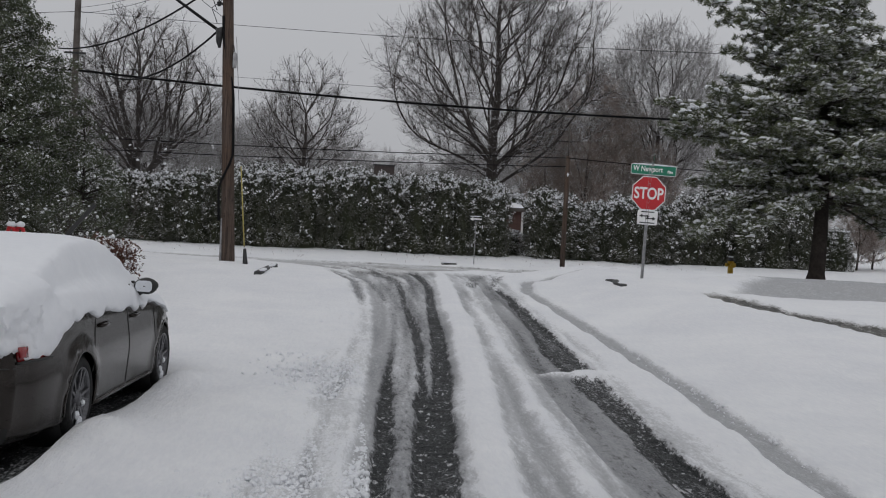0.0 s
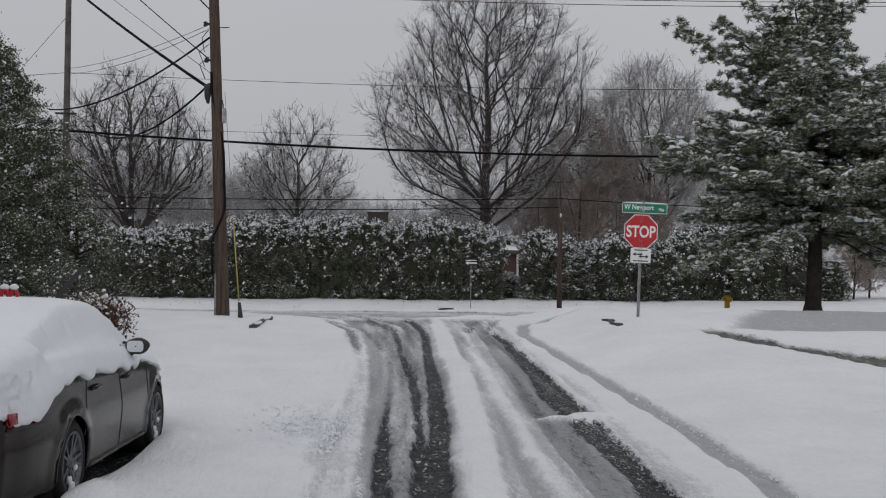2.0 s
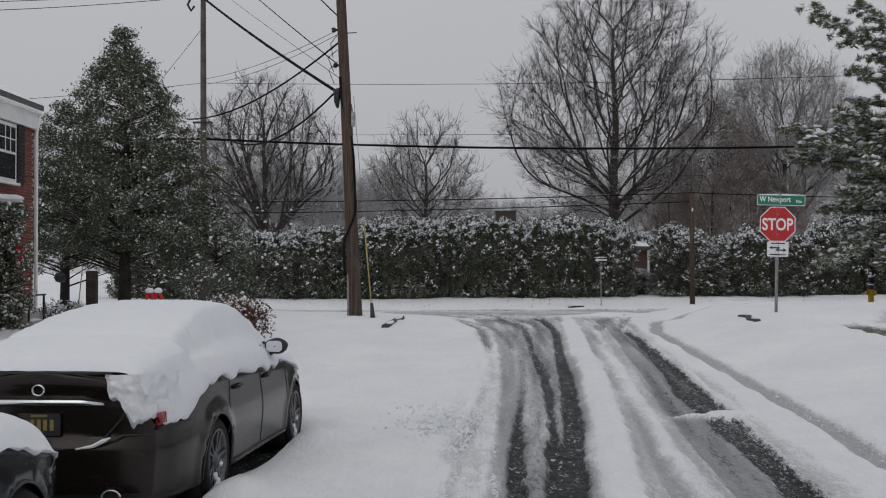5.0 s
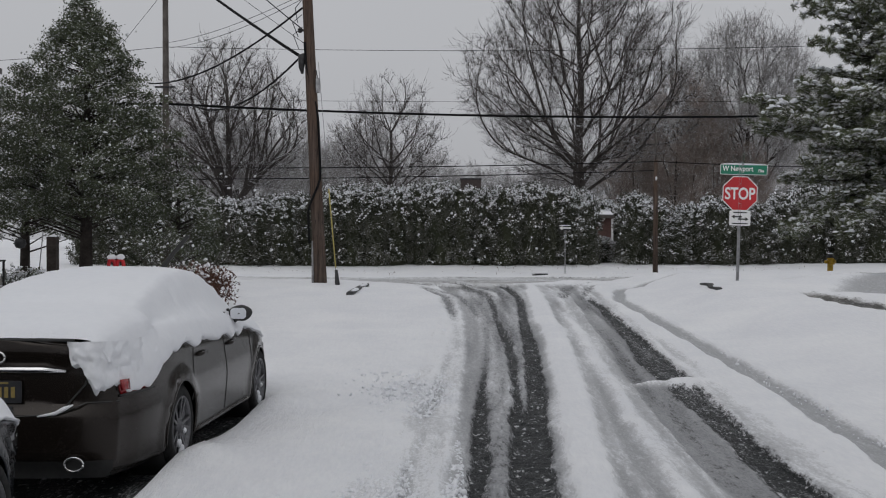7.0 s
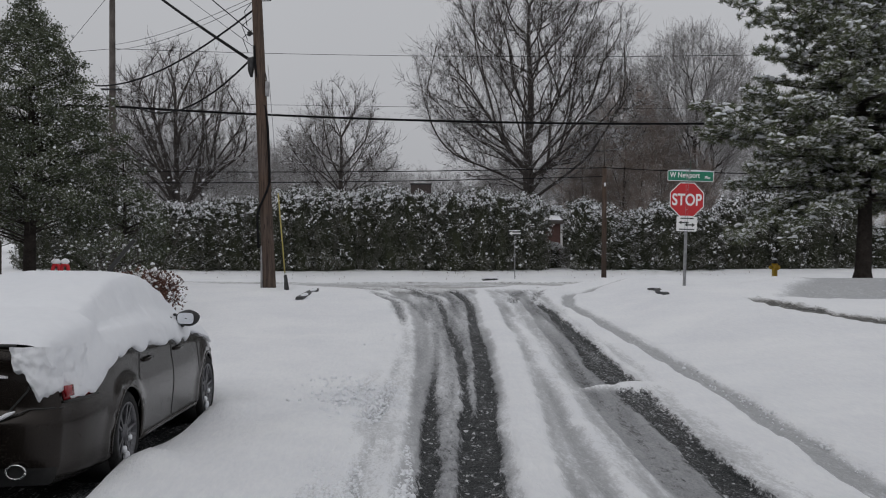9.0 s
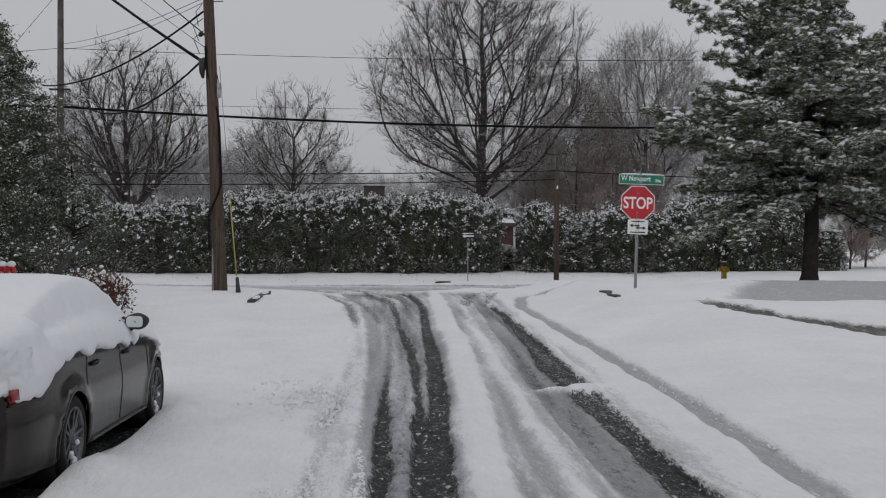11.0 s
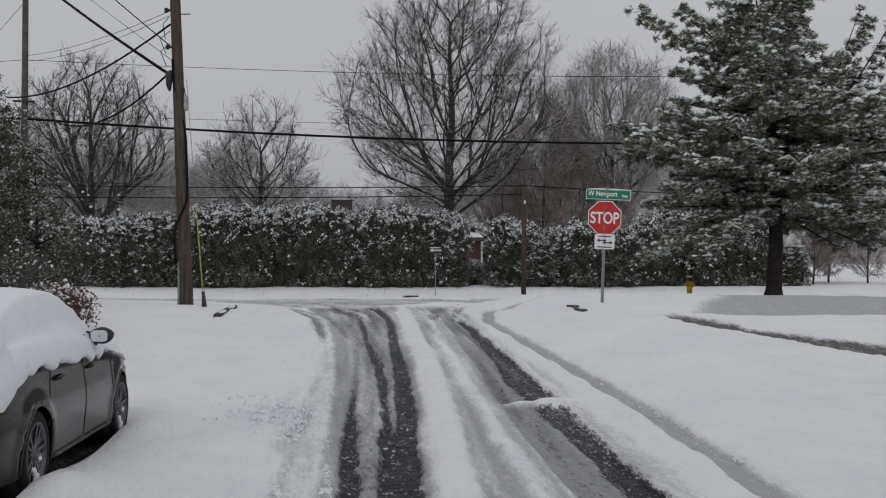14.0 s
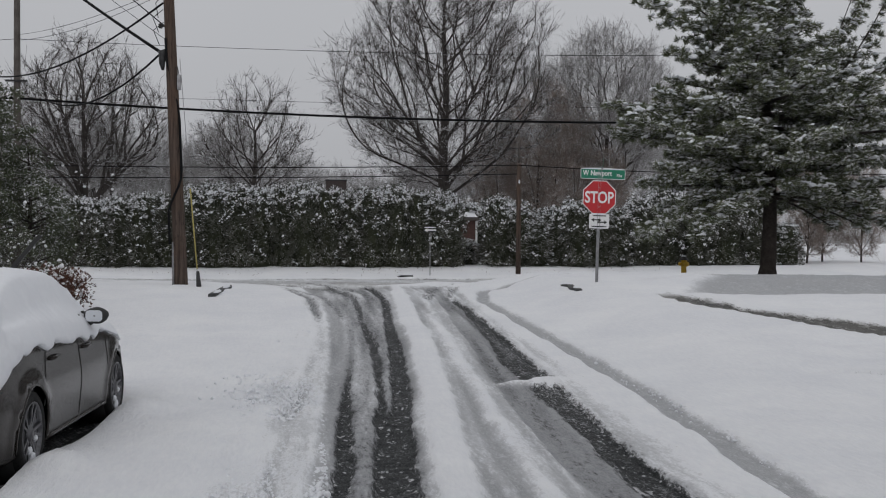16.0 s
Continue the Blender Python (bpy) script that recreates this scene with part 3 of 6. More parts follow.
def crown_tree(name, at, seed, label, zs, rs, stem, rise, limbs, branches, twigs, girth, twig=None, twig_r=0.010, twig_l=0.7, tip=0.013, off=(0.0, 0.0), category="tree", step=0.55):
    """A leafless tree grown from its trunk towards places spread through a crown of radius rs by height zs.
    Each place joins the branch that is nearest by air and by the way down the wood; rise near 1 makes limbs steep."""
    rng = np.random.RandomState(seed)
    zs, rs = np.asarray(zs, float), np.asarray(rs, float)
    room = 40000
    pos, way, run, up = np.zeros((room, 3)), np.zeros((room, 3)), np.zeros(room), np.full(room, -1)
    n, ph = 0, rng.uniform(0, 6, 3)
    for i, z in enumerate(np.arange(0, stem + 0.01, 0.5)):
        pos[n] = (0.10 * math.sin(z * 0.7 + ph[0]) + off[0] * 0.2 * z / stem, 0.10 * math.sin(z * 0.6 + ph[1]), z)
        way[n], run[n], up[n] = (0, 0, 1), z, n - 1
        n += 1
    trunk_n = n
    fine = np.linspace(zs[0], zs[-1], 300)
    w = np.interp(fine, zs, rs) ** 1.7 + 0.05

    def places(count, inner):
        z = rng.choice(fine, count, p=w / w.sum())
        az = rng.uniform(0, 2 * math.pi, count)
        r = np.interp(z, zs, rs) * np.sqrt(rng.uniform(inner, 1.0, count)) * (1 + 0.11 * np.sin(3 * az + z * 0.9 + ph[0]) + 0.07 * np.sin(5 * az - z * 1.6 + ph[1]))
        q = np.stack([r * np.cos(az) + off[0], r * np.sin(az) + off[1], z + rng.normal(0, 0.15, count)], 1)
        return q[np.argsort(np.linalg.norm(q - (0, 0, zs[0] * 0.8), axis=1))]

    for first, group in ((True, places(limbs // 2, 0.35)), (False, places(limbs, 0.20)), (False, places(branches, 0.06))):
        for q in group:
            v = q - pos[: trunk_n if first else n]
            d = np.linalg.norm(v, axis=1)
            m = len(v)
            ahead = np.einsum("ij,ij->i", v, way[:m]) / np.maximum(d, 1e-6)
            j = int(np.argmin(d * (1.0 + np.where(np.arange(m) < trunk_n, 0.0, 1.1) * np.clip(0.60 - ahead, 0, 1.5)) + rise * run[:m] + 50.0 * (run[:m] < min(zs[0] * 0.8, stem * 0.7))))
            p0, ln = pos[j], d[j]
            if ln < 0.08:
                continue
            bend = p0 + ((0.40 if j >= trunk_n else 0.15) * way[j] + 0.60 * v[j] / ln + rng.normal(0, 0.06, 3)) * ln * 0.5
            k = max(1, int(ln / step))
            last = j
            for i in range(1, k + 1):
                t = i / k
                p = (1 - t) ** 2 * p0 + 2 * t * (1 - t) * bend + t * t * q + rng.normal(0, 0.035, 3) * (t < 1)
                pos[n], up[n] = p, last
                e = p - pos[last]
                run[n] = run[last] + np.linalg.norm(e)
                way[n] = unit(e)
                last = n
                n += 1
    load = np.ones(n)
    for i in range(n - 1, 0, -1):
        load[up[i]] += load[i]
    # the strongest child goes on in its parent's line
    heir = np.full(n, -1)
    for i in range(n - 1, 0, -1):
        if heir[up[i]] < 0 or load[i] > load[heir[up[i]]]:
            heir[up[i]] = i
    free = np.flatnonzero((np.arange(n) >= trunk_n) & (heir >= 0))
    for _ in range(5):
        pos[free] = 0.5 * pos[free] + 0.25 * (pos[up[free]] + pos[heir[free]])
    rad = tip * load ** (math.log(girth / tip) / math.log(load[0]))
    root = np.arange(n)
    for i in range(trunk_n, n):
        root[i] = i if up[i] < trunk_n else root[up[i]]
    k = np.arange(1, n)
    sticks = np.concatenate([pos[up[k]], pos[k], np.minimum(rad[up[k]], rad[k] * 1.5)[:, None], rad[k][:, None]], 1)
    thick = rad[k] > tip * 2.6
    ob = thing(name, pose(*at), label, category)
    stick_t = sticks[k < trunk_n]
    stick_t[0, 6] = girth * 1.25
    mesh_part("trunk", tubes_mesh("trunk", stick_t, M_BARK, 12), ob)
    for r in np.unique(root[k][(k >= trunk_n) & thick]):
        mesh_part("limb", tubes_mesh("limb", sticks[(root[k] == r) & thick & (k >= trunk_n)], M_BARK, 7), ob)
    rest = [sticks[~thick & (k >= trunk_n)]]
    # two orders of fine twigs on the outer wood
    thin = np.flatnonzero((rad[:n] < tip * 3.2) & (np.arange(n) >= trunk_n))
    base_p, base_d, ln0 = pos[thin], way[thin], twig_l
    for order, count in ((0, twigs), (1, int(twigs * 1.5))):
        i = rng.randint(0, len(base_p), count)
        e = base_d[i] + rng.normal(0, 0.55, (count, 3)) + (0, 0, 0.05)
        e /= np.linalg.norm(e, axis=1, keepdims=True)
        ln = ln0 * rng.uniform(0.4, 1.25, (count, 1))
        p0 = base_p[i]
        p1 = p0 + e * ln * 0.5
        e2 = e + rng.normal(0, 0.22, (count, 3)) + (0, 0, 0.10)
        p2 = p1 + e2 * ln * 0.5
        r = np.full((count, 1), twig_r * (1.0 if order == 0 else 0.8))
        rest += [np.concatenate([p0, p1, r, r * 0.8], 1), np.concatenate([p1, p2, r * 0.8, r * 0.5], 1)]
        base_p, base_d, ln0 = np.concatenate([p1, p2]), np.concatenate([e, e2]), twig_l * 0.65
    mesh_part("twig_mass", tubes_mesh("twig_mass", np.concatenate(rest), twig or M_TWIG, 3), ob, kind="stuff")
    return ob


def scatter(name, template, faces, places, turns, sizes, mats, smooth=False):
    """Many small copies of one shape joined in one mesh."""
    v = np.einsum("nij,kj->nki", turns, template) * np.asarray(sizes)[:, None, None] + places[:, None]
    f = np.asarray(faces)[None] + (np.arange(len(places)) * len(template))[:, None, None]
    return from_arrays(name, v.reshape(-1, 3), f.reshape(-1, np.asarray(faces).shape[1]), mats, smooth=smooth)


def random_turns(rng, n, flat=0.0):
    """Random turns; flat leans them towards lying level."""
    q = rng.normal(size=(n, 4))
    q[:, 1:3] *= 1 - flat
    q /= np.linalg.norm(q, axis=1, keepdims=True)
    w, x, y, z = q.T
    return np.stack([1 - 2 * (y * y + z * z), 2 * (x * y - w * z), 2 * (x * z + w * y), 2 * (x * y + w * z), 1 - 2 * (x * x + z * z), 2 * (y * z - w * x), 2 * (x * z - w * y), 2 * (y * z + w * x), 1 - 2 * (x * x + y * y)], -1).reshape(-1, 3, 3)


def lump_shape(seed, squash=0.6):
    """A small uneven lump of snow."""
    bm = bmesh.new()
    bmesh.ops.create_icosphere(bm, subdivisions=1, radius=1.0)
    rng = np.random.RandomState(seed)
    v = np.array([tuple(p.co) for p in bm.verts]) * rng.uniform(0.7, 1.15, (len(bm.verts), 1)) * (1, 1, squash)
    f = np.array([[q.index for q in p.verts] for p in bm.faces])
    bm.free()
    return v, f


LUMP_V, LUMP_F = lump_shape(5)
LEAF_V = np.array([(0, -0.5, 0), (0.27, 0, 0.10), (0, 0.55, 0), (-0.27, 0, 0.10)])
LEAF_F = np.array([(0, 1, 2, 3)])


def needle_shape(seed, blades=20):
    """A tuft of needles round the end of a shoot that points along y."""
    rng = np.random.RandomState(seed)
    v, f = [], []
    for i in range(blades):
        d = unit(np.array((rng.normal(0, 0.75), rng.uniform(0.1, 1.0), rng.normal(0, 0.6) + 0.12)))
        s = unit(np.cross(d, rng.normal(size=3))) * rng.uniform(0.05, 0.085)
        o = np.array((0, rng.uniform(-0.5, 0.3), 0))
        v += [o - s, o + s, o + d * rng.uniform(0.75, 1.05)]
        f.append((3 * i, 3 * i + 1, 3 * i + 2))
    return np.array(v), np.array(f)


def frames_along(rng, d):
    """Turns that carry y onto each direction, keeping z up."""
    y = d / np.linalg.norm(d, axis=1, keepdims=True)
    x = np.cross(y, np.array((0, 0, 1.0)) + rng.normal(0, 0.25, d.shape))
    x /= np.linalg.norm(x, axis=1, keepdims=True)
    return np.stack([x, y, np.cross(x, y)], -1)


def pine_tree(name, at, seed, label):
    rng = np.random.RandomState(seed)
    ob = thing(name, pose(*at), label, "tree")
    lean = lambda z: np.array((0.16 * math.sin(z * 0.5) - 0.03 * z * 0.3, 0.1 * math.sin(z * 0.4), z))
    trunk = [(*lean(z), *lean(z + 0.55), 0.27 * (1 - z / 12.5) + 0.02, 0.27 * (1 - (z + 0.55) / 12.5) + 0.02) for z in np.arange(-0.1, 10.4, 0.55)]
    trunk[0] = (*trunk[0][:6], 0.42, trunk[0][7])
    mesh_part("trunk", tubes_mesh("trunk", trunk, M_PINEBARK, 12), ob)
    # limbs: height, turn, reach, climb at the tip
    limbs = []
    for tier, z0 in enumerate(np.arange(3.0, 10.7, 0.56)):
        for k in range(6):
            z = z0 + rng.uniform(-0.10, 0.10)
            az = k * math.pi / 3 + tier * 0.55 + rng.uniform(-0.3, 0.3)
            reach = np.interp(z, (2, 2.8, 3.6, 4.6, 5.6, 6.6, 7.4, 8.2, 8.9, 9.6, 10.3, 11), (3.0, 4.4, 5.0, 5.3, 5.3, 4.4, 3.5, 2.9, 2.6, 2.5, 2.2, 1.4)) * rng.uniform(0.70, 1.08)
            if math.cos(az) > 0.2 and 8.4 < z < 10.2:
                reach *= 0.55
            limbs.append((z, az, reach, np.interp(z, (2, 4, 7, 11), (-0.6, -0.25, 0.30, 0.9)) + rng.uniform(-0.15, 0.2)))
    limbs += [(8.6, math.pi - 0.05, 4.5, 1.7), (8.9, math.pi + 0.3, 3.6, 1.1), (5.6, math.pi, 5.7, 0.5), (5.2, math.pi + 0.25, 5.6, 0.35)]
    limbs += [(5.9, 0.05, 4.9, 4.6), (6.6, 0.25, 4.4, 3.6), (5.4, -0.2, 5.0, 3.2), (7.2, -0.1, 3.6, 2.9), (6.2, 0.0, 5.6, 2.6), (5.7, 0.1, 3.6, 4.9), (5.0, 0.15, 5.4, 1.4)]
    limbs += [(3.0, math.pi + q, 4.7 - abs(q), -1.5) for q in (-0.5, -0.15, 0.2, 0.6)] + [(3.1, q, 3.9, -1.2) for q in (-0.35, 0.1, 0.5)]
    wood, clumps = [], []
    for z, az, reach, climb in limbs:
        root = lean(z)
        out_d = np.array((math.cos(az), math.sin(az), 0))
        side = np.array((-math.sin(az), math.cos(az), 0))
        n = 7
        curve = [root + out_d * reach * t + side * 0.25 * math.sin(2.5 * t + az) + np.array((0, 0, climb * t * t - 0.12 * math.sin(math.pi * t) * reach * 0.25)) for t in np.linspace(0, 1, n + 1)]
        r = 0.014 * reach + 0.012
        for i in range(n):
            wood.append((*curve[i], *curve[i + 1], r * (1 - 0.8 * i / n), r * (1 - 0.8 * (i + 1) / n)))
        m = int(reach * 5.2)
        for k in range(m):
            t = 0.10 + 0.90 * (k + rng.uniform(0, 1)) / m
            i = min(int(t * n), n - 1)
            b = curve[i] + (curve[i + 1] - curve[i]) * (t * n - i)
            s = 1 if k % 2 else -1
            ln = (0.30 + 0.26 * reach * min(1.05 - t, 0.75)) * rng.uniform(0.7, 1.15)
            d = unit(out_d * rng.uniform(0.5, 0.95) + side * s * rng.uniform(0.5, 1.0) + np.array((0, 0, rng.uniform(-0.15, 0.40))))
            wood.append((*b, *(b + d * ln), 0.014, 0.007))
            for u in np.arange(1.0, 0.2, -0.30 / ln):
                clumps.append((b + d * ln * u + rng.normal(0, 0.05, 3), d))
        for u in (0.7, 1.0):
            clumps.append((curve[-2] + (curve[-1] - curve[-2]) * u, unit(curve[-1] - curve[-2])))
    mesh_part("limb_framework", tubes_mesh("limb_framework", wood, M_PINEBARK, 5), ob, kind="stuff")
    # each clump: tufts that spread from one shoot, with snow lying on its upper side
    c_p, c_d = np.array([c for c, d in clumps]), np.array([d for c, d in clumps])
    size = rng.uniform(0.75, 1.25, len(c_p))
    i = np.repeat(np.arange(len(c_p)), 6)
    tip_d = c_d[i] * 0.55 + rng.normal(0, 0.55, (len(i), 3)) + (0, 0, 0.30)
    tip_d /= np.linalg.norm(tip_d, axis=1, keepdims=True)
    tip_p = c_p[i] + tip_d * 0.09 * size[i, None]
    tv, tf = needle_shape(seed)
    mesh_part("needles", scatter("needles", tv, tf, tip_p, frames_along(rng, tip_d), 0.20 * size[i], [M_NEEDLE]), ob, "dark green needles", "stuff")
    hold = np.flatnonzero(rng.rand(len(c_p)) < 0.88)
    i = np.repeat(hold, 4)
    p = c_p[i] + rng.normal(0, 0.085, (len(i), 3)) * (1, 1, 0.25) * size[i, None] + (0, 0, 0.105)
    turns = random_turns(rng, len(i), 0.85) * rng.uniform(0.55, 1.5, (len(i), 1, 3))
    mesh_part("snow_load", scatter("snow_load", LUMP_V * (1, 1, 0.6), LUMP_F, p, turns, rng.uniform(0.045, 0.125, len(i)) * size[i], [M_SNOW], True), ob, "clumps of fresh snow", "stuff")
    return ob


def leafy_tree(name, at, height, seed, label, zs, rs, clumps, leaves, mat, leaf=0.11, clump=0.34, trunk_r=0.16, snow=500, squash=1.0):
    """An evergreen of many leaf clumps inside an outline of radius by height."""
    rng = np.random.RandomState(seed)
    ob = thing(name, pose(*at), label, "tree")
    mesh_part("trunk", tubes_mesh("trunk", [(0, 0, -0.15, 0.02, 0, 1.2, trunk_r * 1.2, trunk_r), (0.02, 0, 1.2, 0.05, 0.03, height * 0.6, trunk_r, trunk_r * 0.5), (0.05, 0.03, height * 0.6, 0, 0, height * 0.97, trunk_r * 0.5, 0.015)], M_PINEBARK, 12), ob)
    z = rng.choice(np.linspace(zs[0], zs[-1], 200), clumps, p=(lambda w: w / w.sum())(np.interp(np.linspace(zs[0], zs[-1], 200), zs, rs) + 0.12))
    az = rng.uniform(0, 2 * math.pi, clumps)
    rad = np.interp(z, zs, rs) * np.sqrt(rng.uniform(0.18, 1.0, clumps)) * (1 + 0.10 * np.sin(3 * az + z * 1.7)) + rng.normal(0, 0.08, clumps)
    c = np.stack([rad * np.cos(az), rad * np.sin(az) * squash, z], 1)
    wood = [(0.03, 0.02, max(0.6, q[2] - 0.35 * np.hypot(q[0], q[1])), *q, 0.03, 0.008) for q in c[:: 3]]
    mesh_part("limb_framework", tubes_mesh("limb_framework", wood, M_PINEBARK, 4), ob, kind="stuff")
    pick = rng.randint(0, clumps, leaves)
    size = rng.uniform(0.7, 1.25, clumps)[pick] * clump
    p = c[pick] + rng.normal(0, 0.5, (leaves, 3)) * size[:, None] * (1, 1, 0.7)
    mesh_part("leaves", scatter("leaves", LEAF_V, LEAF_F, p, random_turns(rng, leaves, 0.25), rng.uniform(0.75, 1.3, leaves) * leaf, [mat]), ob, "small dark glossy leaves", "stuff")
    s = rng.rand(leaves) < snow / leaves
    mesh_part("snow_load", scatter("snow_load", LUMP_V, LUMP_F, p[s] + (0, 0, 0.04), random_turns(rng, s.sum(), 0.8) * rng.uniform(0.4, 1.7, (s.sum(), 1, 3)), rng.uniform(0.016, 0.046, s.sum()), [M_SNOW], True), ob, "flecks of fresh snow", "stuff")
    return ob


def hedge_shrub(seed, label):
    """One arborvitae, 4.2 m high: a core coloured dark for the shade inside, flat sprays and clumps of snow that lie
    thickest near the top.
    """
    rng = np.random.RandomState(seed)
    ob = thing("hedge_shrub", pose(0, 0, 0), label, "hedge", "arborvitae hedge along the road")
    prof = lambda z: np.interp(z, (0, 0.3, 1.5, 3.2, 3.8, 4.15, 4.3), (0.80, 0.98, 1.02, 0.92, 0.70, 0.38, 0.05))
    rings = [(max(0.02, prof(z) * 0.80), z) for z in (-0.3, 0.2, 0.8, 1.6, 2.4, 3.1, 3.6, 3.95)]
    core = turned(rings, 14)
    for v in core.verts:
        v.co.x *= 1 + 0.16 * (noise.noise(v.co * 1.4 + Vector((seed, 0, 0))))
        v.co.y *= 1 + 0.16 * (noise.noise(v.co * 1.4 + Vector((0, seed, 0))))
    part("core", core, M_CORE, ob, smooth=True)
    # sprays stand in bunches, so that dark gaps stay between them
    n = 560
    z = rng.uniform(0.05, 4.3, n) ** 0.97
    az = rng.uniform(0, 2 * math.pi, n)
    bulge = 1 + 0.13 * np.sin(az * 3 + seed + z * 1.3) + 0.10 * np.sin(z * 4.1 + az * 2 + seed * 1.7)
    r = prof(z) * bulge * rng.uniform(0.84, 1.08, n)
    c = np.stack([r * np.cos(az), r * np.sin(az), z + 0.12 * np.sin(az * 4 + seed)], 1)
    i = np.repeat(np.arange(n), 15)
    p = c[i] + rng.normal(0, 0.085, (len(i), 3)) * (1, 1, 1.25)
    mesh_part("foliage", scatter("foliage", LEAF_V * (0.9, 1.0, 1.6), LEAF_F, p, random_turns(rng, len(i)), rng.uniform(0.07, 0.165, len(i)), [M_CEDAR]), ob, "dark green scale-leaved sprays", "stuff")
    patch = value_noise(az * 2 + seed * 7, z, 0.6, 40 + seed)
    want = np.flatnonzero(rng.rand(n) < np.interp(z, (0, 0.8, 2.2, 3.1, 3.6, 4.3), (0.03, 0.09, 0.17, 0.42, 0.80, 0.95)) * (0.35 + 1.35 * patch))
    i = np.repeat(want, rng.randint(4, 10, len(want)) + 4 * (z[want] > 3.2))
    p = c[i] * (1.07, 1.07, 1.0) + rng.normal(0, 0.075, (len(i), 3)) * (1.0, 1.0, 0.75) + (0, 0, 0.06)
    turns = random_turns(rng, len(i), 0.6) * rng.uniform(0.5, 1.5, (len(i), 1, 3))
    mesh_part("snow_load", scatter("snow_load", LUMP_V, LUMP_F, p, turns, 0.018 + 0.052 * rng.rand(len(i)) ** 2.0, [M_SNOW]), ob, "clumps of fresh snow", "stuff")
    return ob


def twiggy_shrub(name, at, height, seed, label, twig, leaves=0, leaf_mat=None, stems=11, snow=120):
    rng = np.random.RandomState(seed)
    ob = thing(name, pose(*at), label, "shrub")
    spec = [
        dict(pieces=4, bend=0.13, lift=0.05, kids=7, wide=45, narrow=35, reach=0.55, shape=lambda f: 1.1 - 0.5 * f, slim=0.01, **{"from": 0.15}),
        dict(pieces=3, bend=0.16, lift=0.03, kids=5, wide=45, narrow=35, reach=0.5, shape=lambda f: 1.0, slim=0.008, **{"from": 0.1}),
        dict(pieces=2, bend=0.2, lift=0.0, kids=0, slim=0.006),
    ]
    out = [[], [], []]
    for k in range(stems):
        grow(rng, out, rng.normal(0, 0.12, 3) * (1, 1, 0), unit(np.array((rng.normal(0, 0.5), rng.normal(0, 0.5), 1.0))), height * rng.uniform(0.65, 0.95), 0.018, 0, spec)
    mesh_part("stems", tubes_mesh("stems", out[0], twig, 5), ob)
    fine = np.array(out[1] + out[2])
    mesh_part("twig_mass", tubes_mesh("twig_mass", fine, twig, 3), ob, kind="stuff")
    if leaves:
        i = rng.randint(0, len(fine), leaves)
        p = fine[i, 3:6] + rng.normal(0, 0.03, (leaves, 3))
        mesh_part("leaves", scatter("leaves", LEAF_V, LEAF_F, p, random_turns(rng, leaves), rng.uniform(0.05, 0.09, leaves), [leaf_mat]), ob, "withered rust-brown leaves", "stuff")
    i = rng.randint(0, len(fine), snow)
    mesh_part("snow_load", scatter("snow_load", LUMP_V, LUMP_F, fine[i, 3:6] + (0, 0, 0.015), random_turns(rng, snow, 0.8), rng.uniform(0.02, 0.055, snow), [M_SNOW], True), ob, "clumps of fresh snow", "stuff")
    return ob


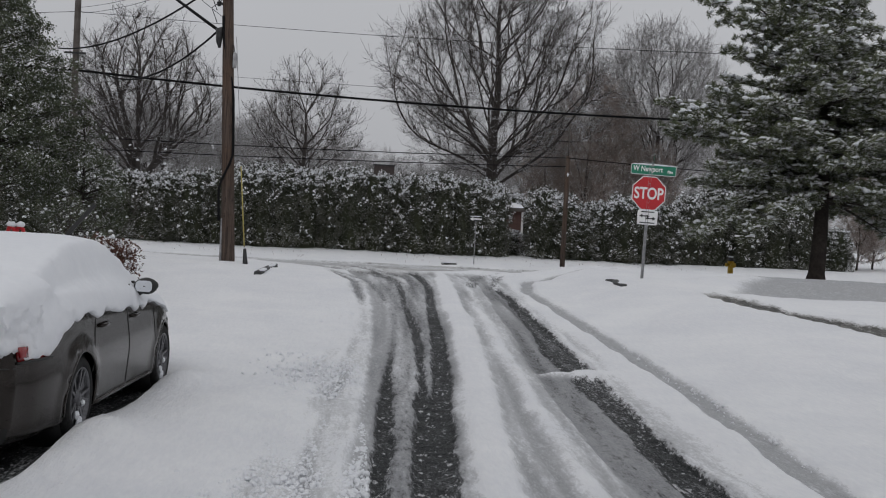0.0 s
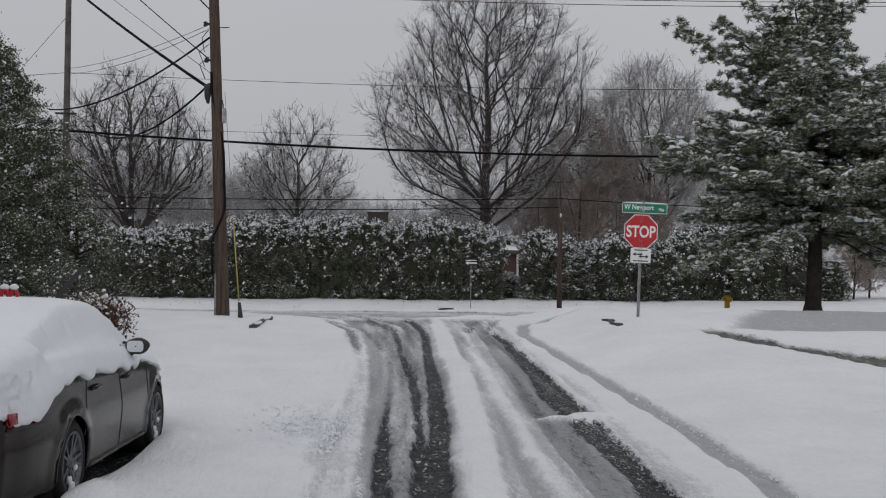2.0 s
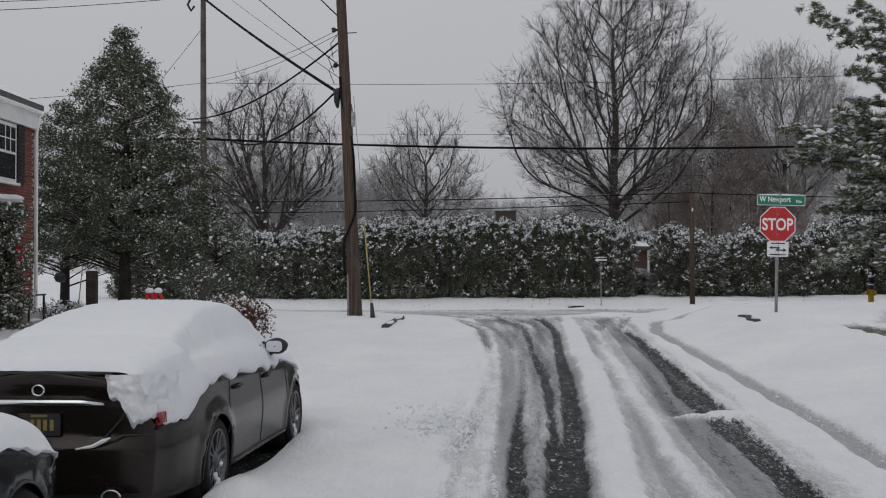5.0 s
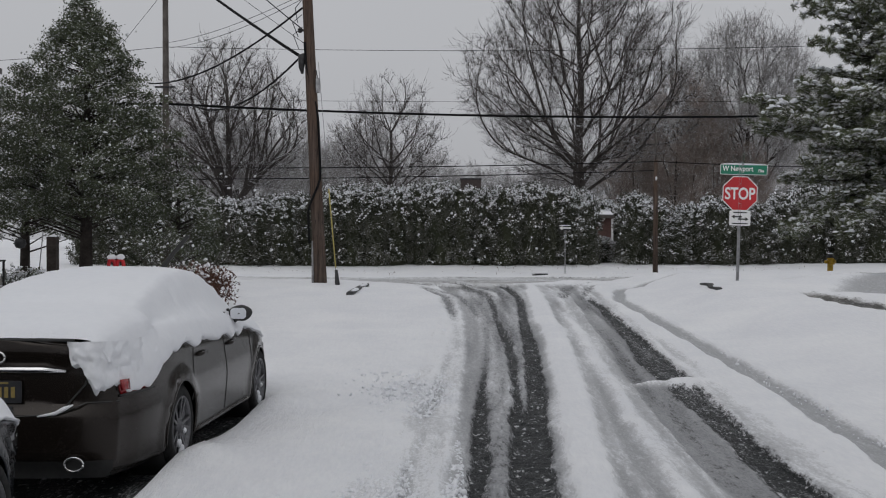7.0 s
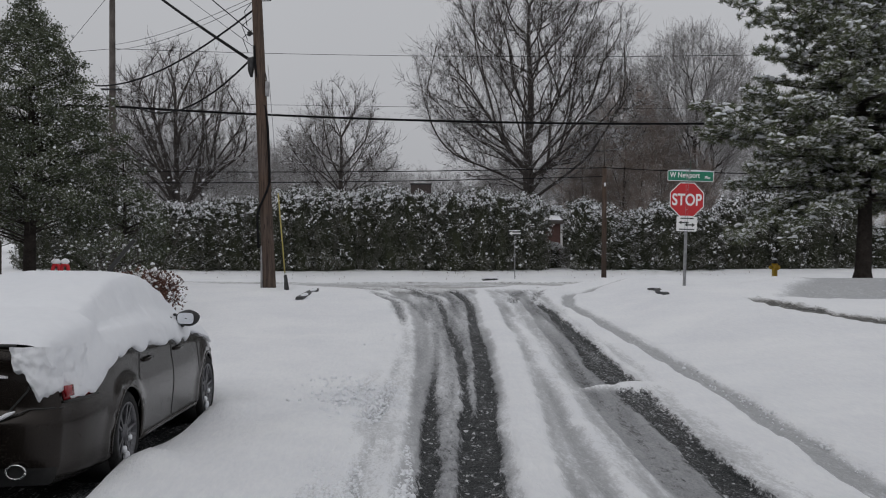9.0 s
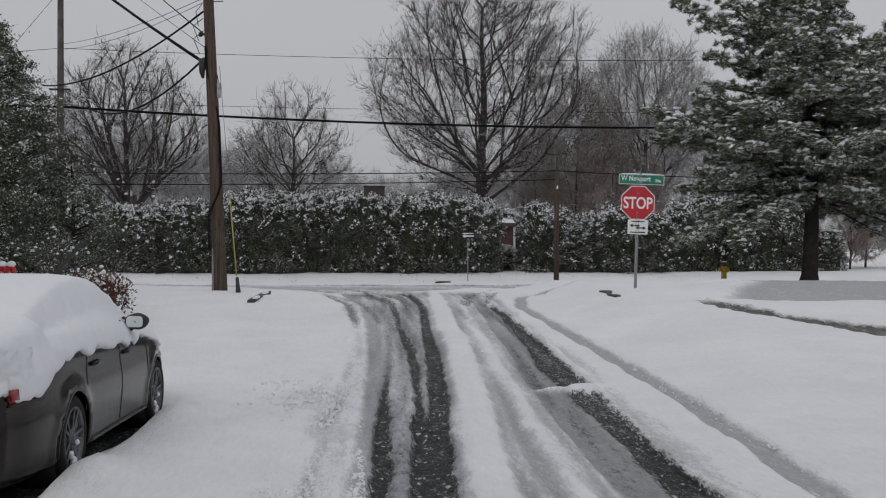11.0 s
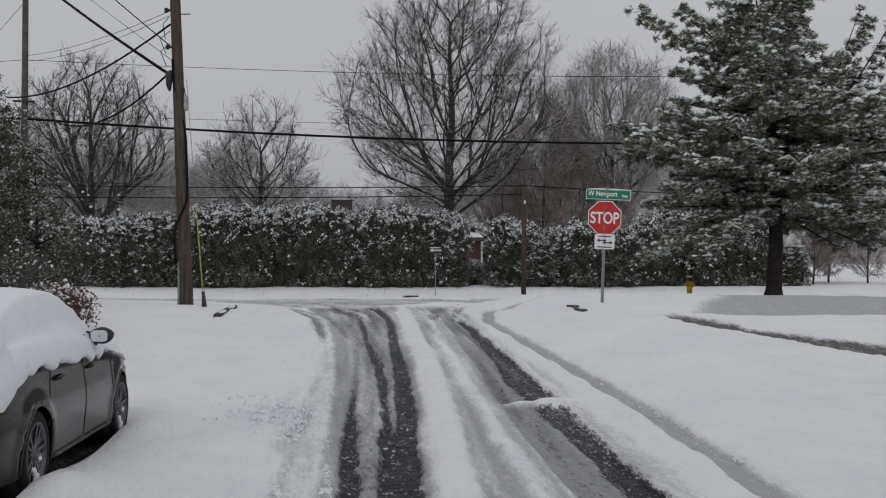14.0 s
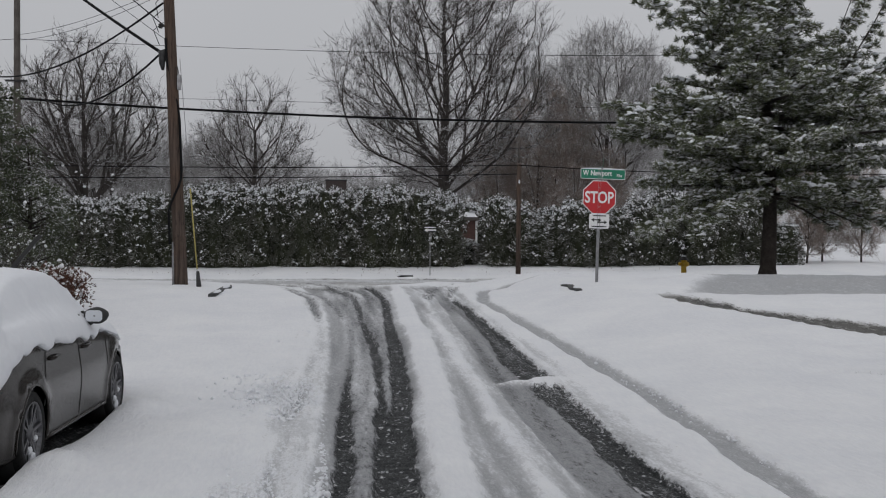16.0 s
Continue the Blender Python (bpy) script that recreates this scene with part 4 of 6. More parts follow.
def build_plants():
    pine_tree("pine_tree", land(16.2, 36.0, -0.05), 11, "broad dark green pine loaded with fresh snow")
    leafy_tree("holly_tree", land(-10.1, 30.0, -0.05), 8.2, 12, "dense conical dark green holly dusted with snow", (1.9, 2.3, 3.0, 4.2, 5.4, 6.6, 7.5, 8.2), (1.9, 2.45, 2.65, 2.42, 1.95, 1.30, 0.65, 0.08), 760, 88000, M_HOLLY, 0.072, 0.25, 0.17, 1700)
    leafy_tree("holly_tree", land(-13.2, 33.5, -0.05), 6.6, 13, "rounded dark holly dusted with snow behind a larger one", (1.5, 2.3, 3.8, 5.2, 6.3, 6.9), (1.7, 2.2, 2.2, 1.7, 0.9, 0.1), 260, 24000, M_HOLLY, 0.08, 0.27, 0.14, 800)
    leafy_tree("holly_tree", land(-7.9, 31.5, -0.05), 3.9, 14, "low spreading holly dusted with snow", (0.7, 1.4, 2.3, 3.2, 3.9), (1.0, 1.40, 1.3, 0.8, 0.1), 150, 15000, M_HOLLY, 0.072, 0.27, 0.08, 320)
    # the hedge, in two runs with a gap where a brick gatepost shows
    kinds = [hedge_shrub(s, "tall clipped arborvitae with snow on its crown") for s in (1, 2, 3, 4)]
    rng = np.random.RandomState(77)
    spots = []
    for i, x in enumerate(np.arange(-19.0, 7.7, 1.18)):
        spots.append((x, 57 + rng.uniform(-0.25, 0.25), np.interp(x, (-19, -11, -8, -6.5, 0, 6, 7.7), (0.86, 0.86, 0.90, 1.03, 1.05, 1.0, 0.95)) * rng.uniform(0.96, 1.05)))
    for x, h in ((7.5, 0.94), (10.35, 0.93), (11.3, 0.86), (12.3, 0.62), (13.5, 0.80), (14.7, 0.90), (15.9, 0.84), (17.1, 0.80)):
        spots.append((x, 57.3 + rng.uniform(-0.25, 0.25), h))
    for x, h in ((8.35, 0.36), (18.6, 0.95), (20.2, 1.1), (21.9, 1.0), (23.5, 1.05), (25.3, 0.9), (27.2, 0.6)):
        spots.append((x, 58.2 + rng.uniform(-0.4, 0.4), h))
    spots += [(8.4, 63.5, 0.80), (9.6, 64.0, 0.86), (10.8, 63.5, 0.8)]
    for i, (x, y, h) in enumerate(spots):
        m = pose(*land(x, y, -0.05), 0, 0, rng.uniform(0, 360)) @ Matrix.Diagonal((rng.uniform(0.92, 1.1), rng.uniform(0.92, 1.1), h, 1))
        if i < 4:
            kinds[i].matrix_world = m
        else:
            copy_thing(kinds[i % 4], m).scale = m.to_scale()
    # bare trees beyond the hedge
    crown_tree("oak_tree", land(9.0, 70.0), 21, "tall bare oak with ascending limbs and fine twigs", (5.0, 6.2, 7.4, 9.0, 10.8, 12.6, 14.4, 16.2, 18.2, 20.2, 21.2), (2.6, 4.8, 6.2, 7.2, 7.6, 7.6, 7.0, 6.0, 4.4, 2.2, 0.6), 17.0, 0.44, 60, 1350, 12500, 0.43, twig_r=0.0098, twig_l=0.9, tip=0.0125)
    crown_tree("maple_tree", land(-13.2, 66.0), 22, "bare spreading tree with snow along its limbs", (4.4, 5.2, 6.4, 8.0, 9.8, 11.3, 12.5, 13.2), (1.8, 3.3, 4.3, 4.8, 4.6, 3.7, 2.4, 0.9), 3.2, 0.40, 26, 620, 4000, 0.40, twig_r=0.012, twig_l=0.75, tip=0.018)
    crown_tree("maple_tree", land(-3.4, 68.0), 23, "bare young maple with snow on its twigs", (4.6, 5.6, 6.8, 8.4, 10.0, 11.0, 11.7), (1.8, 3.2, 3.7, 3.2, 2.3, 1.4, 0.4), 8.0, 0.50, 28, 320, 2000, 0.18, twig_r=0.0098, twig_l=0.75, tip=0.0115)
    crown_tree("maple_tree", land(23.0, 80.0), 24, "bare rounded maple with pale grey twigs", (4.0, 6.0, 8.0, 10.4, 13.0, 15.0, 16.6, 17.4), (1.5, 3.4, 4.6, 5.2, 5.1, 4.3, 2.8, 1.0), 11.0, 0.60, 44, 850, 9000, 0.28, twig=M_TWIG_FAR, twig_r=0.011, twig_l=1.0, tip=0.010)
    ch = crown_tree("cherry_tree", land(16.9, 77.0), 26, "dense bare tree with red-brown twigs", (1.0, 2.5, 5.0, 8.0, 10.5, 12.2, 13.0), (1.6, 2.3, 2.7, 2.8, 2.4, 1.5, 0.4), 9.0, 0.60, 30, 460, 5600, 0.12, twig=M_TWIG_RED, twig_r=0.012, twig_l=0.8, tip=0.007)
    for x, y, k, turn in ((19.4, 78.5, 0.92, 70), (14.2, 79.0, 0.78, 150), (22.4, 77.5, 0.62, 230), (27.0, 61.0, 0.44, 20), (29.5, 60.0, 0.50, 100), (31.5, 62.0, 0.52, 160), (33.5, 61.0, 0.50, 200)):
        m = pose(*land(x, y), 0, 0, turn) @ Matrix.Diagonal((k, k, k, 1))
        copy_thing(ch, m).scale = (k, k, k)
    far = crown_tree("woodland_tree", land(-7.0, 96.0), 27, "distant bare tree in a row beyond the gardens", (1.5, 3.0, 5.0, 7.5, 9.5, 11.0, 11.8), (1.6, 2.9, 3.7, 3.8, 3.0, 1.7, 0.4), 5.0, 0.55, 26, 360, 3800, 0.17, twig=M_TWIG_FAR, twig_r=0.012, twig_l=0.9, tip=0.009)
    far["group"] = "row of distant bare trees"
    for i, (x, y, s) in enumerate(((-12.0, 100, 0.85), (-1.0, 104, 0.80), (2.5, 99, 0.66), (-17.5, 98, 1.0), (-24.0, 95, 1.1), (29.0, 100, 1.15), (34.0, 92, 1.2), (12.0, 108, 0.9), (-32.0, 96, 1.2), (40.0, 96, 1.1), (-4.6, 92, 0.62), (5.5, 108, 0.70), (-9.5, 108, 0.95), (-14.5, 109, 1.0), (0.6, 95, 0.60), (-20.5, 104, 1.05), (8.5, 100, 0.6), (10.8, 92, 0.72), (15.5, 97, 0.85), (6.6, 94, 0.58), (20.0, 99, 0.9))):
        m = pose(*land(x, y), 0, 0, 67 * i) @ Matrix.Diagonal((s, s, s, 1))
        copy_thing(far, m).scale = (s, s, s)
    twiggy_shrub("berry_shrub", land(-4.55, 20.3, -0.05), 1.05, 31, "rust-leaved shrub with red-brown twigs and snow", M_SHRUB, 1700, M_SHRUB, 14, 110)
    twiggy_shrub("berry_shrub", land(-5.2, 21.4, -0.05), 1.15, 32, "sprawling twiggy shrub carrying fresh snow", M_SHRUB, 900, M_HOLLY, 12, 160)
    twiggy_shrub("garden_shrub", land(-7.2, 27.0, -0.05), 1.7, 33, "bare garden shrub thickly caught with snow", M_TWIG, 1000, M_HOLLY, 12, 50)
    twiggy_shrub("sapling", land(-6.2, 27.2, -0.05), 3.0, 34, "slender bare sapling with snow on its forks", M_TWIG, 0, None, 3, 40)
    wall_bush = leafy_tree("clipped_shrub", land(-10.32, 22.75, -0.05), 2.95, 36, "tall clipped evergreen shrub against brick with a snowy top", (0.1, 0.5, 1.5, 2.6, 2.9, 2.98), (0.30, 0.42, 0.46, 0.46, 0.40, 0.2), 300, 16000, M_HOLLY, 0.060, 0.14, 0.06, 900)
    wall_bush["category"] = "shrub"
    part("snow_cap", lump_bm((0.42, 0.42, 0.09), (0, 0, 2.98), 6, 3, 0.5), M_SNOW, wall_bush, "thick snow on its flat top", True)
    twiggy_shrub("foundation_shrub", land(-9.75, 24.6, -0.05), 0.6, 35, "low shrub under snow beside the brick house", M_TWIG, 600, M_HOLLY, 14, 260)


# ---- poles, wires and signs ----
def sagging(a, b, sag, n=14):
    a, b = Vector(a), Vector(b)
    return [a.lerp(b, i / n) - Vector((0, 0, 4 * sag * (i / n) * (1 - i / n))) for i in range(n + 1)]


def wire(name, a, b, sag, r, label="black overhead cable strung between utility poles"):
    ob = part(name, tube_path(sagging(a, b, sag), r, 6), M_WIRE, smooth=True)
    return tagged(ob, label, "cable", "overhead cables")


def text_mesh(words, height, material, parent, name="lettering", x=0.0, z=0.0, y=-0.006, squeeze=1.0, bold=0.0):
    """Upright letters in the plane y, centred on x and z."""
    cu = bpy.data.curves.new(name, "FONT")
    cu.body, cu.size, cu.align_x, cu.align_y, cu.extrude, cu.offset = words, height / 0.70, "CENTER", "CENTER", 0.0012, bold
    tmp = new("lettering_tmp", cu)
    dg = bpy.context.evaluated_depsgraph_get()
    me = bpy.data.meshes.new_from_object(tmp.evaluated_get(dg))
    bpy.data.objects.remove(tmp)
    co = np.empty(len(me.vertices) * 3, np.float32)
    me.vertices.foreach_get("co", co)
    co = co.reshape(-1, 3)
    mid = (co.max(0) + co.min(0)) / 2
    me.vertices.foreach_set("co", np.stack([(co[:, 0] - mid[0]) * squeeze + x, y - co[:, 2], co[:, 1] - mid[1] + z], 1).ravel())
    me.materials.clear()
    me.materials.append(material)
    me.update()
    return mesh_part(name, me, parent)


def plate(w, h, depth, at, corner=0.0, bm=None, bevel=0.003):
    """A flat upright plate with rounded corners, its face towards -y."""
    bm = bm or bmesh.new()
    c = max(corner, 0.001)
    rim = []
    for sx, sz, a0 in ((1, 1, 0), (-1, 1, 90), (-1, -1, 180), (1, -1, 270)):
        for k in range(5):
            a = radians(a0 + 22.5 * k)
            rim.append((sx * (w / 2 - c) + c * math.cos(a), sz * (h / 2 - c) + c * math.sin(a)))
    f = [bm.verts.new((at[0] + x, at[1], at[2] + z)) for x, z in rim]
    b = [bm.verts.new((at[0] + x, at[1] + depth, at[2] + z)) for x, z in rim]
    bm.faces.new(f[::-1])
    bm.faces.new(b)
    for i in range(len(f)):
        j = (i + 1) % len(f)
        bm.faces.new((f[i], f[j], b[j], b[i]))
    bmesh.ops.recalc_face_normals(bm, faces=bm.faces)
    return bm


def octagon(half, depth, y, z):
    bm = bmesh.new()
    r = half / math.cos(radians(22.5))
    rim = [(r * math.cos(radians(22.5 + 45 * k)), r * math.sin(radians(22.5 + 45 * k))) for k in range(8)]
    f = [bm.verts.new((x, y, z + q)) for x, q in rim]
    b = [bm.verts.new((x, y + depth, z + q)) for x, q in rim]
    bm.faces.new(f[::-1])
    bm.faces.new(b)
    for i in range(8):
        bm.faces.new((f[i], f[(i + 1) % 8], b[(i + 1) % 8], b[i]))
    bmesh.ops.recalc_face_normals(bm, faces=bm.faces)
    return bm


def arrow_bm(length, thick, head, at, to_left):
    bm = bmesh.new()
    s = -1 if to_left else 1
    pts = [(-length / 2, -thick / 2), (length / 2 - head, -thick / 2), (length / 2 - head, -head * 0.62), (length / 2, 0), (length / 2 - head, head * 0.62), (length / 2 - head, thick / 2), (-length / 2, thick / 2)]
    vs = [bm.verts.new((at[0] + s * x, at[1], at[2] + z)) for x, z in pts]
    f = bm.faces.new(vs)
    ex = bmesh.ops.extrude_face_region(bm, geom=[f])
    bmesh.ops.translate(bm, vec=(0, 0.002, 0), verts=[v for v in ex["geom"] if isinstance(v, bmesh.types.BMVert)])
    bmesh.ops.recalc_face_normals(bm, faces=bm.faces)
    return bm


def stop_sign():
    ob = thing("stop_sign", pose(6.51, 23.5, 0.84, 0, 1.6, -3), "red stop sign on a steel post with street-name blades", "sign")
    post = bmesh.new()
    for x, w in ((-0.026, 0.012), (0.026, 0.012)):
        box_bm((w, 0.03, 2.75), (x, 0.012, 1.355), 0.003, bm=post)
    box_bm((0.05, 0.006, 2.75), (0, 0.028, 1.355), bm=post)
    part("post", post, M_STEEL, ob, "galvanised U-channel post")
    face = part("stop_plate", octagon(0.381, 0.003, 0.0, 2.02), M_SIGNWHITE, ob, "octagonal plate with a white border")
    part("red_field", octagon(0.362, 0.002, -0.003, 2.02), M_SIGNRED, face)
    text_mesh("STOP", 0.255, M_SIGNWHITE, face, "stop_lettering", 0, 2.02, -0.006, 0.76, 0.008)
    for z in (1.80, 2.24):
        part("bolt", turned([(0.011, 0), (0.011, 0.006), (0.006, 0.009)], 8, m=Matrix.Translation((0, -0.006, z)) @ pose(0, 0, 0, 90)), M_STEEL, face)
    low = part("arrow_plate", plate(0.46, 0.33, 0.003, (0.012, 0.0, 1.475), 0.03), M_SIGNWHITE, ob, "white two-way traffic plate")
    part("arrow", arrow_bm(0.23, 0.028, 0.07, (-0.06, -0.004, 1.505), True), M_SIGNBLACK, low)
    part("arrow", arrow_bm(0.23, 0.028, 0.07, (0.085, -0.004, 1.455), False), M_SIGNBLACK, low)
    part("car_mark", box_bm((0.03, 0.003, 0.10), (0.012, -0.003, 1.48)), M_SIGNBLACK, low)
    for z, w in ((1.60, 0.30), (1.355, 0.34)):
        part("print_bar", box_bm((w, 0.002, 0.024), (0.012, -0.003, z)), M_SIGNBLACK, low)
    blade = part("street_blade", plate(1.03, 0.23, 0.004, (0.07, 0.01, 2.55), 0.02), M_SIGNWHITE, ob, "green street-name blade with a white border")
    part("green_field", plate(1.005, 0.205, 0.002, (0.07, 0.007, 2.55), 0.016), M_SIGNGREEN, blade)
    text_mesh("W Newport", 0.115, M_SIGNWHITE, blade, "street_lettering", -0.06, 2.553, 0.0035, 0.80, 0.003)
    text_mesh("Pike", 0.065, M_SIGNWHITE, blade, "street_suffix", 0.45, 2.53, 0.0035, 0.80, 0.002)
    part("cross_blade", box_bm((0.006, 0.75, 0.22), (0.12, 0.25, 2.80), 0.002, pose(0, 0, 0, 0, 0, -13)), M_SIGNGREEN, ob, "green cross-street blade seen edge-on")
    part("blade_bracket", box_bm((0.05, 0.05, 0.09), (0.045, 0.012, 2.68), 0.006), M_STEEL, ob)
    part("snow_cap", lump_bm((0.5, 0.018, 0.02), (0.07, 0.012, 2.668), 3), M_SNOW, ob, "thin line of snow", True)


def lump_bm(size, at, seed, sub=2, rough=0.25, bm=None):
    """An uneven rounded lump."""
    bm = bm or bmesh.new()
    r = bmesh.ops.create_icosphere(bm, subdivisions=sub, radius=1.0)
    for v in r["verts"]:
        k = 1 + rough * noise.noise(v.co * 1.7 + Vector((seed * 3.1, seed, 0)))
        v.co = Vector((v.co.x * size[0] * k + at[0], v.co.y * size[1] * k + at[1], v.co.z * size[2] * k + at[2]))
    return bm


def pole_near():
    """The leaning pole on the corner, with its riser, cables, cutout and guy."""
    base = Vector((-2.99, 26.0, 0.45))
    ob = thing("utility_pole", Matrix.Translation(base), "weathered brown leaning utility pole with cable risers", "utility pole")
    line = [(-0.045 * z, 0, z) for z in np.linspace(0, 9.6, 13)]
    body = tube_path(line, [0.165 - 0.0055 * z for z in np.linspace(0, 9.6, 13)], 16)
    part("shaft", body, M_WOOD, ob, smooth=True)
    part("ground_sleeve", turned([(0.172, 0), (0.176, 0.02), (0.174, 0.30), (0.168, 0.31)], 16, m=pose(0, 0, 0.02)), M_WOOD, ob, "darker rust-stained foot")
    part("riser_conduit", tube_path([(-0.19, -0.05, -0.05), (-0.19, -0.05, 1.32), (-0.185, -0.05, 1.36)], 0.035, 8), M_STEEL, ob, "grey riser conduit", True)
    coil = [(-0.045 * z - 0.20 + 0.34 * smooth((z - 2.0) / 1.0) - 0.24 * smooth((z - 4.2) / 1.7), -0.13 - 0.05 * math.sin(z), z) for z in np.linspace(1.3, 6.2, 26)]
    part("riser_cable", tube_path([tuple(float(c) for c in p) for p in coil], 0.030, 6), M_WIRE, ob, "black cable climbing the shaft", True)
    part("cutout_box", box_bm((0.09, 0.09, 0.36), (-0.06, -0.13, 5.15), 0.02), M_STEEL, ob, "grey arrester can")
    part("cutout_bracket", tube_path([(-0.22, -0.05, 5.50), (-0.10, -0.12, 5.52), (-0.06, -0.13, 5.3)], 0.012, 6), M_DARKIRON, ob)
    part("dead_end_clamp", tube_path([(-0.30, 0, 5.95), (-0.46, -0.02, 5.86), (-0.47, -0.02, 5.60), (-0.45, -0.02, 5.45)], [0.05, 0.11, 0.07, 0.03], 8), M_DARKIRON, ob, "dark cable clamp and splice", True)
    for z in (6.45, 7.33):
        part("insulator", turned([(0.03, 0), (0.06, 0.03), (0.035, 0.06), (0.06, 0.09), (0.02, 0.12)], 10, m=Matrix.Translation((-0.045 * z - 0.22, 0, z))), M_DARKIRON, ob)
        part("clevis", box_bm((0.22, 0.05, 0.05), (-0.045 * z - 0.13, 0, z + 0.06), 0.01), M_DARKIRON, ob)
    for z, s in ((6.9, 1), (7.25, -1), (6.6, 1)):
        part("jumper_wire", tube_path([(-0.045 * z - 0.15, 0.02, z), (-0.045 * z - 0.34 - 0.04 * s, 0.0, z - 0.2), (-0.045 * z - 0.24, 0.0, z - 0.55)], 0.010, 5), M_WIRE, ob, smooth=True)
    part("bolt", tube_path([(-0.36, 0, 7.3), (0.02, 0, 7.32)], 0.012, 6), M_DARKIRON, ob)
    guy = thing("guy_wire", pose(-2.53, 25.4, 0.62), "steel guy wire with a yellow plastic guard", "guy wire")
    part("strand", tube_path([(0, 0, 0), (-0.52, 0.6, 5.57)], 0.008, 6), M_STEEL, guy)
    part("guard", tube_path([(-0.045, 0.05, 0.55), (-0.23, 0.25, 2.45)], 0.016, 8), M_GUARD, guy, "yellow plastic guard", True)
    part("anchor_rod", tube_path([(0.03, -0.03, -0.15), (0.0, 0.0, 0.16), (-0.03, 0.03, 0.5)], [0.05, 0.06, 0.035], 8), M_DARKIRON, guy, "dark turnbuckle and anchor rod", True)


def pole_far():
    ob = thing("utility_pole", pose(*land(-10.95, 42.0, -0.1)), "tall grey utility pole carrying the main cables", "utility pole", "main road poles")
    part("shaft", tube_path([(0.03 - 0.004 * z, 0, z) for z in np.linspace(0, 13.6, 9)], [0.155 - 0.004 * z for z in np.linspace(0, 13.6, 9)], 14), M_GREYWOOD, ob, smooth=True)
    part("arm", box_bm((0.80, 0.10, 0.07), (0, -0.1, 7.72), 0.01), M_DARKIRON, ob, "short dark crossarm")
    part("top_arm", box_bm((1.1, 0.10, 0.10), (-0.15, -0.1, 12.75), 0.01), M_GREYWOOD, ob, "wooden crossarm")
    for x in (-0.6, 0.25):
        part("insulator", turned([(0.03, 0), (0.07, 0.05), (0.04, 0.10), (0.07, 0.15), (0.03, 0.2)], 10, m=Matrix.Translation((x, -0.1, 12.8))), M_DARKIRON, ob)
    part("switch", tube_path([(-0.50, -0.1, 12.7), (-0.62, -0.1, 12.45), (-0.48, -0.1, 12.2), (-0.35, -0.1, 12.4)], 0.05, 8), M_DARKIRON, ob, "dark cutout switch", True)
    small = thing("utility_pole", pose(*land(10.11, 50.6, -0.1)), "slim brown service pole across the main road", "utility pole", "main road poles")
    part("shaft", tube_path([(0, 0, 0), (0.01, 0, 3), (0.02, 0, 5.75)], [0.125, 0.115, 0.10], 12), M_WOOD, small, smooth=True)
    part("mast", tube_path([(0.02, 0, 5.7), (0.03, 0, 7.3)], 0.035, 8), M_GREYWOOD, small, "thin weathered mast", True)
    part("snow_cap", lump_bm((0.045, 0.03, 0.10), (0.02, -0.10, 4.85), 4), M_SNOW, small, smooth=True)


def build_wires():
    wire("power_cable", (-11.29, 42, 13.19), (-3.50, 26, 6.33), 0.10, 0.040)
    wire("power_cable", (-10.2, 40, 14.0), (-3.42, 26, 6.97), 0.06, 0.014)
    wire("power_cable", (-9.9, 41, 12.8), (-3.42, 26, 6.66), 0.02, 0.007)
    wire("power_cable", (-6.0, 33, 11.6), (-3.40, 26, 8.15), 0.03, 0.016)
    wire("service_cable", (-3.40, 26, 7.85), (-10.9, 42, 9.66), 0.18, 0.007)
    wire("service_cable", (-3.40, 26, 7.75), (-10.8, 42, 9.46), 0.22, 0.007)
    wire("phone_cable", (-3.45, 26, 7.50), (-11.9, 43, 8.2), 0.50, 0.028)
    wire("phone_cable", (-3.50, 26, 6.30), (-9.9, 42, 7.2), 0.62, 0.028)
    wire("phone_cable", (-34.0, 42, 8.2), (-10.95, 42, 7.25), 0.25, 0.042)
    wire("phone_cable", (-10.95, 42, 7.25), (28.0, 42, 7.30), 0.55, 0.044)
    wire("neutral_cable", (-34.0, 42, 8.9), (-10.95, 42, 9.5), 0.45, 0.009)
    wire("neutral_cable", (-10.95, 42, 9.5), (28.0, 42, 10.1), 0.40, 0.009)
    wire("drop_cable", (-10.95, 42.1, 7.45), (28.0, 42.1, 7.6), 0.18, 0.006)
    wire("main_cable", (-34.0, 42, 12.9), (-11.3, 42, 12.97), 0.45, 0.013)
    wire("main_cable", (-11.3, 42, 12.97), (28.0, 42, 13.5), 0.40, 0.013)
    wire("main_cable", (-34.0, 41.9, 13.2), (-11.3, 41.9, 13.16), 0.35, 0.013)
    wire("main_cable", (-11.3, 41.9, 13.16), (28.0, 41.9, 13.6), 0.35, 0.013)
    wire("far_cable", (-28.0, 50.5, 5.6), (10.1, 50.5, 5.62), 0.30, 0.020)
    wire("far_cable", (10.1, 50.5, 5.62), (34.0, 50.5, 5.6), 0.30, 0.020)
    wire("far_cable", (-28.0, 50.6, 4.9), (10.1, 50.6, 5.2), 0.25, 0.020)
    wire("guy_strand", (-11.0, 42, 11.7), (-16.5, 44, 6.0), 0.0, 0.009, "thin steel guy strand behind the tree")


